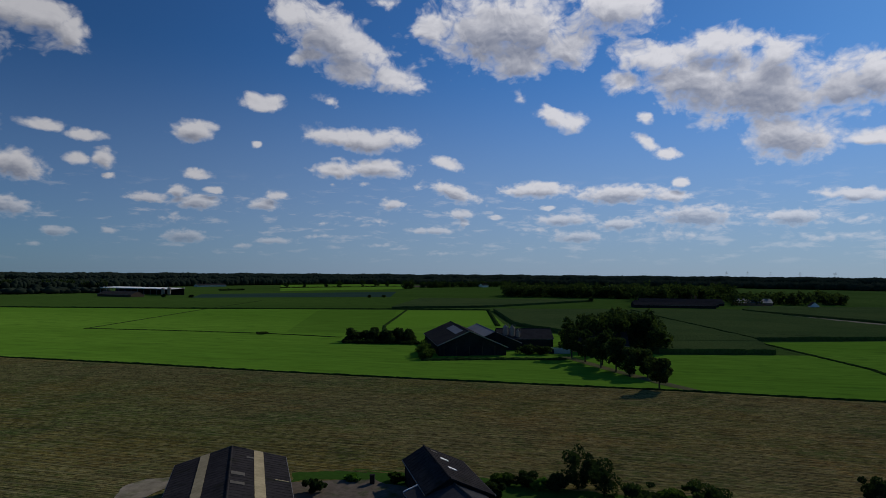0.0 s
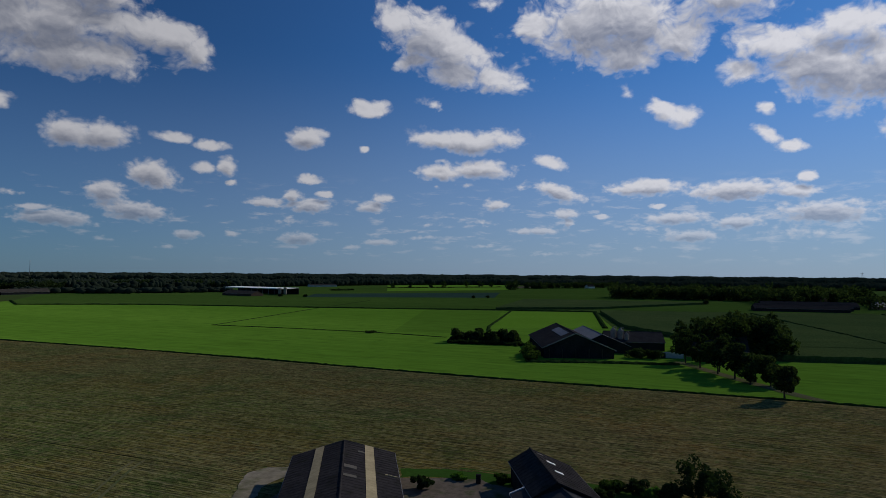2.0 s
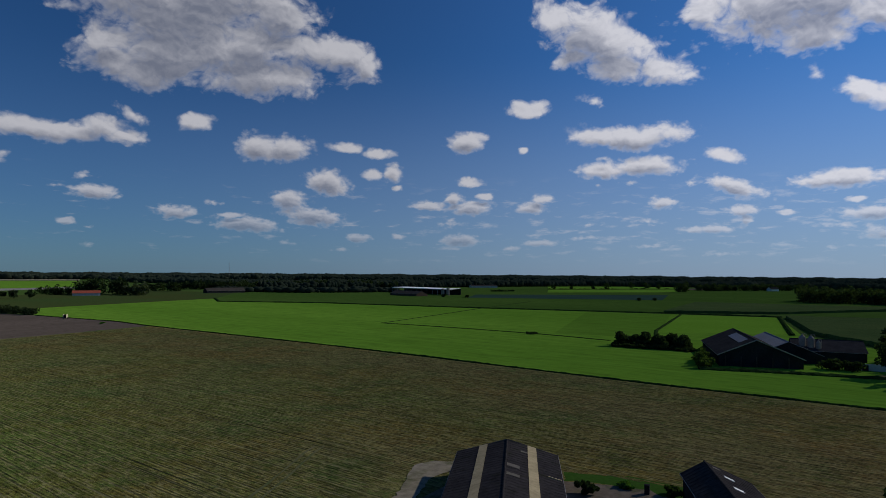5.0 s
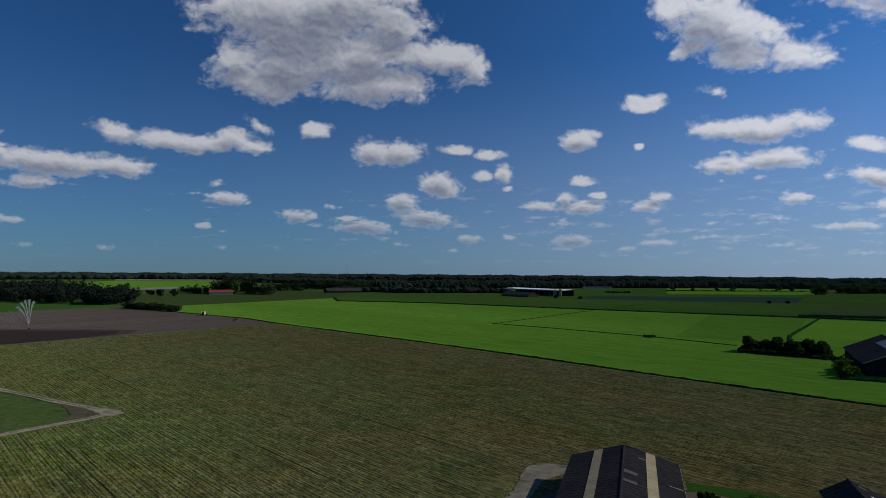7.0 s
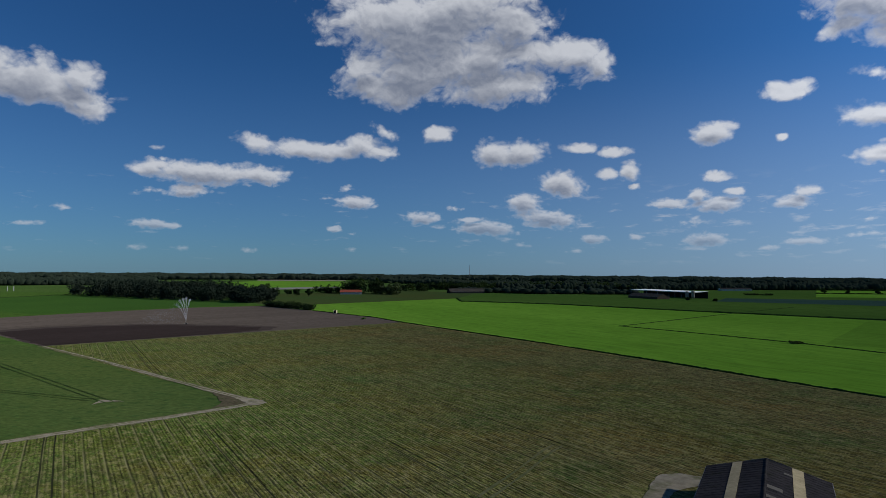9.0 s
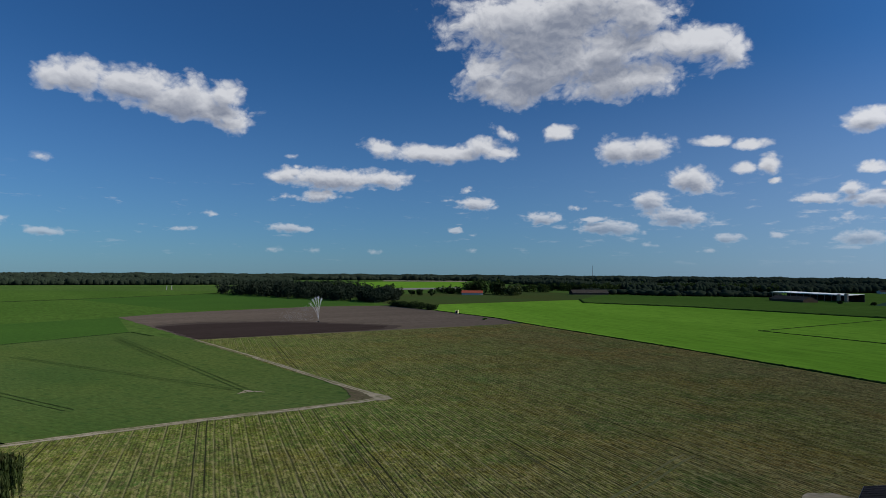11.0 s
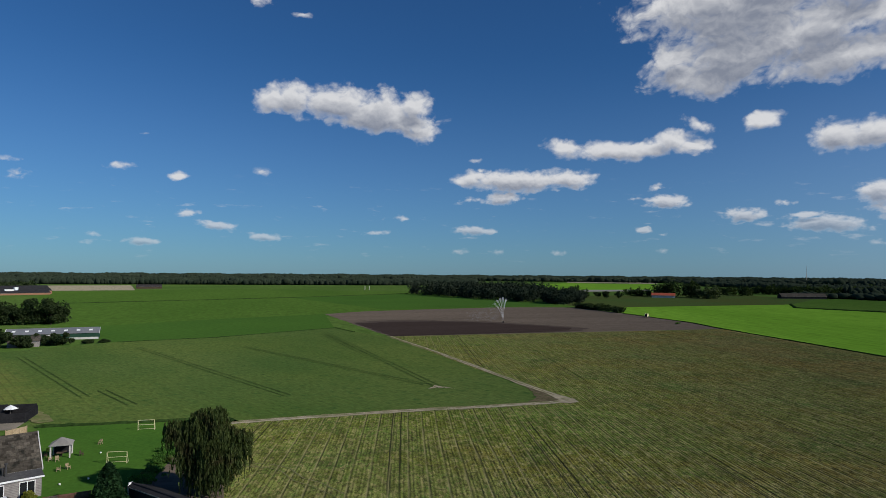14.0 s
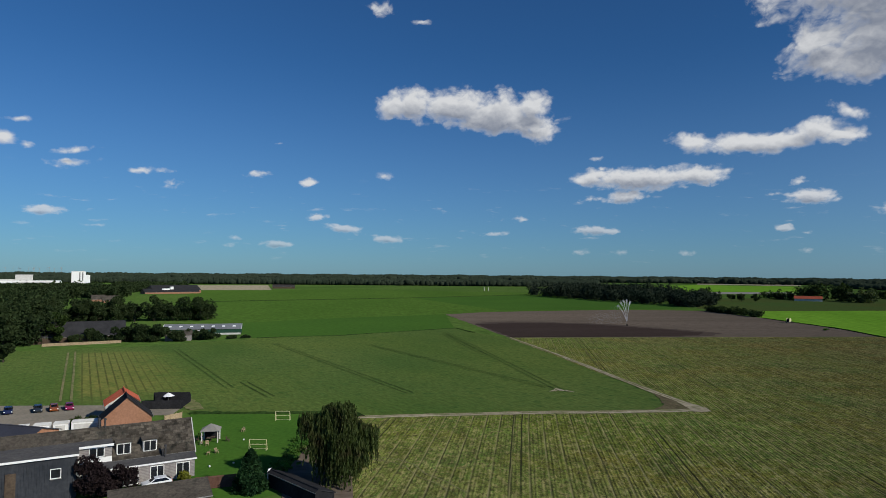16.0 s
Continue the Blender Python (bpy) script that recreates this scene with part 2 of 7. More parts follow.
def cloudy(lobes):
    """The sky of one sector with its clouds: cover by their depth, light by the depth that lies towards the sun."""
    def depth(vec, lumps, rough):
        near = None
        for az, el, w, h, tilt, thin in lobes:
            if tilt:
                turned = wnode("ShaderNodeMapping", Vector=vec, Location=(az, el, 0), Rotation=(0, 0, radians(tilt)), Scale=(w, h, 1))
                turned.vector_type = "TEXTURE"
                d = wvec("LENGTH", turned.outputs[0])
            else:
                d = wvec("LENGTH", wvec("MULTIPLY_ADD", vec, (1 / w, 1 / h, 0), (-az / w, -el / h, 0)))
            if thin:
                d = wmath("MULTIPLY_ADD", d, 0.6, 0.66)
            near = d if near is None else wmath("SMOOTH_MIN", near, d, 0.25)
        return wmath("ADD", wmath("SUBTRACT", 1.1, near), wmath("MULTIPLY_ADD", lumps, rough, -0.5 * rough))
    body, above = depth(plane, here, 1.5), depth(plane_sun, sunward, 0.8)
    torn = wmath("MULTIPLY_ADD", ragged, 0.34, -0.17)
    cover = wmath("MAXIMUM", wmath("MULTIPLY", scatter, 0.6), wstep(wmath("ADD", body, torn), -0.06, 0.66))
    shade = wmath("MULTIPLY", wstep(above, -0.15, 0.95), wstep(body, -0.05, 0.6))
    shade = wmath("SUBTRACT", wmath("MULTIPLY", shade, 0.92), wmath("MULTIPLY", relief, 0.6), clamp=True)
    colour = wmix(1.0, wmix(shade, LIT, GREY), grey_glow, "MULTIPLY")
    haze = wstep(height, 0.0, 9.0)
    colour = wmix(wmath("MULTIPLY_ADD", haze, 0.62, 0.33), blue, colour)
    return wnode("ShaderNodeBackground", Color=wmix(cover, blue, colour), Strength=1.0).outputs[0]


SECTORS = (-42.0, -18.0, 0.0, 18.0, 36.0, 54.0, 72.0, 92.0, 126.0)
shader = wnode("ShaderNodeBackground", Color=blue, Strength=1.0).outputs[0]
for lo, hi in zip(SECTORS, SECTORS[1:]):
    lobes = [p for p in puffs if p[0] + 1.6 * p[2] > lo and p[0] - 1.6 * p[2] < hi]
    inside = wmath("MULTIPLY", wmath("GREATER_THAN", bearing, lo), wmath("LESS_THAN", bearing, hi))
    inside = wmath("MULTIPLY", inside, wmath("GREATER_THAN", height, 0.0))
    mixed = WT.nodes.new("ShaderNodeMixShader")
    WT.links.new(inside, mixed.inputs[0])
    WT.links.new(shader, mixed.inputs[1])
    WT.links.new(cloudy(lobes), mixed.inputs[2])
    shader = mixed.outputs[0]
WT.links.new(shader, WT.nodes.new("ShaderNodeOutputWorld").inputs[0])

sun = new("sun", bpy.data.lights.new("sun", "SUN"))
sun.data.energy, sun.data.angle, sun.data.color = 3.9, radians(0.53), (1.0, 0.95, 0.87)
SUN_DIR = Vector((math.sin(radians(SUN_AZ)) * math.cos(radians(SUN_EL)), math.cos(radians(SUN_AZ)) * math.cos(radians(SUN_EL)), math.sin(radians(SUN_EL))))
sun.matrix_world = look(SUN_DIR * 300, (0, 0, 0))


# ---- materials ----
ROWS_TURN = math.atan2(0.235, -0.972)   # the way that ploughs and mowers went


def material(name, c1, c2, c3=None, big=0.02, small=0.6, rough=0.9, bump=0.0, stretch=1.0, turn=0.0, amount=0.35, metal=0.0, local=False, islands=0.0, spec=0.0, grain=None, pieces=0.0, lets=0.0, hard=0.25):
    """A surface with large patches of c1 and c2, blotches of c3 and a fine grain, which may be drawn out along one way."""
    m = bpy.data.materials.new(name)
    m.use_nodes = True
    nt = m.node_tree
    bsdf = nt.nodes["Principled BSDF"]
    bsdf.inputs["Roughness"].default_value = rough
    bsdf.inputs["Diffuse Roughness"].default_value = 0.55 if rough > 0.8 else 0.0
    bsdf.inputs["Metallic"].default_value = metal
    bsdf.inputs["Specular IOR Level"].default_value = spec
    if local:
        place = nt.nodes.new("ShaderNodeTexCoord").outputs["Object"]
    else:
        place = nt.nodes.new("ShaderNodeNewGeometry").outputs["Position"]
    mp = nt.nodes.new("ShaderNodeMapping")
    mp.vector_type = "POINT"
    mp.inputs["Rotation"].default_value = (0, 0, -turn)
    nt.links.new(place, mp.inputs["Vector"])
    sc = nt.nodes.new("ShaderNodeVectorMath")
    sc.operation = "MULTIPLY"
    sc.inputs[1].default_value = (1 / stretch, 1, 1)
    nt.links.new(mp.outputs[0], sc.inputs[0])

    def noisy(vec, scale, detail, rough_n=0.6):
        n = nt.nodes.new("ShaderNodeTexNoise")
        n.inputs["Scale"].default_value, n.inputs["Detail"].default_value, n.inputs["Roughness"].default_value = scale, detail, rough_n
        nt.links.new(vec, n.inputs["Vector"])
        return n.outputs["Fac"]

    def ramp(fac, lo, hi, a=0.0, b=1.0):
        r = nt.nodes.new("ShaderNodeMapRange")
        r.inputs["From Min"].default_value, r.inputs["From Max"].default_value = lo, hi
        r.inputs["To Min"].default_value, r.inputs["To Max"].default_value = a, b
        nt.links.new(fac, r.inputs["Value"])
        return r.outputs["Result"]

    def mixed(fac, a, b, blend="MIX"):
        x = nt.nodes.new("ShaderNodeMix")
        x.data_type, x.blend_type = "RGBA", blend
        for i, v in ((0, fac), (6, a), (7, b)):
            if isinstance(v, bpy.types.NodeSocket):
                nt.links.new(v, x.inputs[i])
            else:
                x.inputs[i].default_value = v if i == 0 else (*v, 1) if len(v) == 3 else v
        return x.outputs[2]

    n_big, n_small = noisy(sc.outputs[0], big, 4.0), noisy(sc.outputs[0], small, 5.0, 0.65)
    colour = mixed(ramp(n_big, 0.36, 0.64), c1, c2)
    if c3:
        colour = mixed(ramp(noisy(mp.outputs[0], small * 0.33, 4.0), 0.52, 0.70), colour, c3)
    value = ramp(n_small, 0.5 - hard, 0.5 + hard, 1 - amount, 1 + amount)
    if islands:
        g = nt.nodes.new("ShaderNodeNewGeometry").outputs["Random Per Island"]
        value2 = ramp(g, 0.0, 1.0, 1 - islands, 1 + islands)
        mul = nt.nodes.new("ShaderNodeMath")
        mul.operation = "MULTIPLY"
        nt.links.new(value, mul.inputs[0])
        nt.links.new(value2, mul.inputs[1])
        value = mul.outputs[0]
    if pieces:
        mul = nt.nodes.new("ShaderNodeMath")
        mul.operation = "MULTIPLY"
        nt.links.new(value, mul.inputs[0])
        nt.links.new(ramp(nt.nodes.new("ShaderNodeObjectInfo").outputs["Random"], 0.0, 1.0, 1 - pieces, 1 + pieces), mul.inputs[1])
        value = mul.outputs[0]
    grey = nt.nodes.new("ShaderNodeCombineColor")
    for i in range(3):
        nt.links.new(value, grey.inputs[i])
    colour = mixed(1.0, colour, grey.outputs[0], "MULTIPLY")
    if grain:
        colour = grain(nt, mp.outputs[0], colour, mixed, ramp, noisy)
    nt.links.new(colour, bsdf.inputs["Base Color"])
    if lets:
        thin = nt.nodes.new("ShaderNodeBsdfTranslucent")
        nt.links.new(mixed(1.0, colour, (1.5, 1.7, 0.7), "MULTIPLY"), thin.inputs[0])
        both = nt.nodes.new("ShaderNodeMixShader")
        both.inputs[0].default_value = lets
        nt.links.new(bsdf.outputs[0], both.inputs[1])
        nt.links.new(thin.outputs[0], both.inputs[2])
        nt.links.new(both.outputs[0], nt.nodes["Material Output"].inputs["Surface"])
    if bump:
        b = nt.nodes.new("ShaderNodeBump")
        b.inputs["Strength"].default_value, b.inputs["Distance"].default_value = 1.0, bump
        nt.links.new(n_small, b.inputs["Height"])
        nt.links.new(b.outputs[0], bsdf.inputs["Normal"])
    return m


def wheel_rows(nt, vec, colour, mixed, ramp, noisy):
    """Pale, trodden wheel tracks every three metres between the beds, broken and uneven."""
    s = nt.nodes.new("ShaderNodeSeparateXYZ")
    nt.links.new(vec, s.inputs[0])

    def math_node(op, a, b):
        n = nt.nodes.new("ShaderNodeMath")
        n.operation = op
        for i, v in enumerate((a, b)):
            if isinstance(v, bpy.types.NodeSocket):
                nt.links.new(v, n.inputs[i])
            else:
                n.inputs[i].default_value = v
        return n.outputs[0]

    sway = math_node("MULTIPLY", noisy(vec, 0.04, 2.0), 0.5)
    across = math_node("ADD", s.outputs[1], sway)
    w = nt.nodes.new("ShaderNodeSeparateXYZ")
    nt.links.new(nt.nodes.new("ShaderNodeNewGeometry").outputs["Position"], w.inputs[0])
    # broad patches: rusty withered haulm, and green weeds thickest near the crop
    rust = ramp(noisy(vec, 0.026, 5.0, 0.62), 0.44, 0.62)
    colour = mixed(math_node("MULTIPLY", rust, 0.62), colour, mixed(1.0, colour, (1.25, 0.86, 0.72), "MULTIPLY"))
    lush = math_node("MULTIPLY", ramp(math_node("ADD", w.outputs[0], math_node("MULTIPLY", noisy(vec, 0.03, 4.0), 150.0)), 60.0, -70.0), ramp(w.outputs[1], 200.0, 40.0))
    colour = mixed(math_node("MULTIPLY", lush, 0.75), colour, mixed(1.0, colour, (0.62, 1.08, 0.58), "MULTIPLY"))
    green = ramp(noisy(vec, 0.05, 5.0, 0.65), 0.50, 0.66)
    colour = mixed(math_node("MULTIPLY", green, 0.66), colour, (0.060, 0.108, 0.028))
    drawn = nt.nodes.new("ShaderNodeVectorMath")
    drawn.operation = "MULTIPLY"
    drawn.inputs[1].default_value = (0.55, 1.05, 1.0)
    nt.links.new(vec, drawn.inputs[0])
    straw = ramp(noisy(drawn.outputs[0], 0.9, 5.0, 0.72), 0.515, 0.575)
    colour = mixed(math_node("MULTIPLY", straw, 0.72), colour, (0.235, 0.210, 0.085))
    broad = nt.nodes.new("ShaderNodeVectorMath")
    broad.operation = "MULTIPLY"
    broad.inputs[1].default_value = (0.14, 0.30, 1.0)
    nt.links.new(vec, broad.inputs[0])
    swath = ramp(noisy(broad.outputs[0], 1.0, 4.0, 0.7), 0.34, 0.66, 0.72, 1.30)
    shade = nt.nodes.new("ShaderNodeCombineColor")
    for i in range(3):
        nt.links.new(swath, shade.inputs[i])
    colour = mixed(1.0, colour, shade.outputs[0], "MULTIPLY")
    gaps = ramp(noisy(drawn.outputs[0], 1.2, 4.0, 0.72), 0.47, 0.40)
    colour = mixed(math_node("MULTIPLY", gaps, 0.66), colour, (0.048, 0.042, 0.020))
    # each bed is three metres wide, with a thin dark furrow beside a thin pale ridge
    f = math_node("FRACT", math_node("DIVIDE", across, 3.0), 0.0)
    furrow = math_node("MULTIPLY", ramp(f, 0.80, 0.83), ramp(f, 0.93, 0.89))
    furrow = math_node("MULTIPLY", furrow, ramp(noisy(vec, 0.06, 5.0), 0.36, 0.60))
    pale = math_node("MULTIPLY", ramp(f, 0.88, 0.92), ramp(f, 1.0, 0.97))
    pale = math_node("MULTIPLY", pale, ramp(noisy(vec, 0.09, 5.0, 0.7), 0.36, 0.60))
    colour = mixed(math_node("MULTIPLY", furrow, 0.72), colour, (0.034, 0.036, 0.018))
    colour = mixed(math_node("MULTIPLY", pale, 0.8), colour, (0.26, 0.235, 0.105))
    # pairs of sprayer wheel lines
    g = math_node("MULTIPLY", math_node("FRACT", math_node("DIVIDE", across, 27.0), 0.0), 27.0)
    lines = math_node("ADD", math_node("MULTIPLY", ramp(g, 1.0, 1.08), ramp(g, 1.34, 1.26)), math_node("MULTIPLY", ramp(g, 2.8, 2.88), ramp(g, 3.14, 3.06)))
    dark = math_node("MULTIPLY", lines, ramp(noisy(vec, 0.013, 3.0), 0.44, 0.56, 0.05, 0.95))
    colour = mixed(dark, colour, (0.030, 0.032, 0.016))
    # the whole colour grows paler and warmer towards positive x, unevenly
    paler_x = ramp(math_node("ADD", w.outputs[0], math_node("MULTIPLY", noisy(vec, 0.015, 3.0), 60.0)), -20.0, 110.0)
    return mixed(math_node("MULTIPLY", paler_x, 0.75), colour, mixed(1.0, colour, (1.72, 1.46, 1.42), "MULTIPLY"))


def courses(nt, vec, colour, mixed, ramp, noisy):
    """Dark bed joints between courses."""
    s = nt.nodes.new("ShaderNodeSeparateXYZ")
    nt.links.new(vec, s.inputs[0])
    d = nt.nodes.new("ShaderNodeMath")
    d.operation = "PINGPONG"
    d.inputs[1].default_value = 0.11
    nt.links.new(s.outputs[2], d.inputs[0])
    return mixed(ramp(d.outputs[0], 0.04, 0.02, 0.0, 0.55), colour, (0.10, 0.09, 0.085))


def crop_rows(nt, vec, colour, mixed, ramp, noisy):
    """Faint sown rows, and a yellowing patch with dark rows two metres apart beside the worn wheel tracks."""
    s = nt.nodes.new("ShaderNodeSeparateXYZ")
    nt.links.new(vec, s.inputs[0])

    def math_node(op, a, b):
        n = nt.nodes.new("ShaderNodeMath")
        n.operation = op
        for i, v in enumerate((a, b)):
            if isinstance(v, bpy.types.NodeSocket):
                nt.links.new(v, n.inputs[i])
            else:
                n.inputs[i].default_value = v
        return n.outputs[0]

    u, v = s.outputs[0], s.outputs[1]
    soft = math_node("MULTIPLY", noisy(vec, 0.06, 4.0), 26.0)
    patch = math_node("MULTIPLY", ramp(math_node("ADD", v, math_node("MULTIPLY", noisy(vec, 0.2, 3.0), 3.0)), -0.5, 2.0), ramp(math_node("ADD", v, soft), 42.0, 22.0))
    patch = math_node("MULTIPLY", patch, math_node("MULTIPLY", ramp(math_node("ADD", u, soft), -266.0, -255.0), ramp(u, -170.0, -185.0)))
    mottled = math_node("MULTIPLY", patch, ramp(noisy(vec, 0.35, 5.0, 0.7), 0.30, 0.62))
    colour = mixed(math_node("MULTIPLY", mottled, 0.75), colour, (0.165, 0.155, 0.048))
    d = math_node("PINGPONG", v, 1.05)
    row = math_node("MULTIPLY", ramp(d, 0.30, 0.14), ramp(noisy(vec, 0.10, 4.0), 0.28, 0.50))
    colour = mixed(math_node("MULTIPLY", math_node("MULTIPLY", row, math_node("ADD", math_node("MULTIPLY", patch, 0.75), 0.16)), 0.9), colour, (0.050, 0.058, 0.022))
    band = ramp(noisy(vec, 0.012, 3.0), 0.40, 0.62)
    return mixed(math_node("MULTIPLY", band, 0.4), colour, mixed(1.0, colour, (1.25, 1.12, 0.9), "MULTIPLY"))


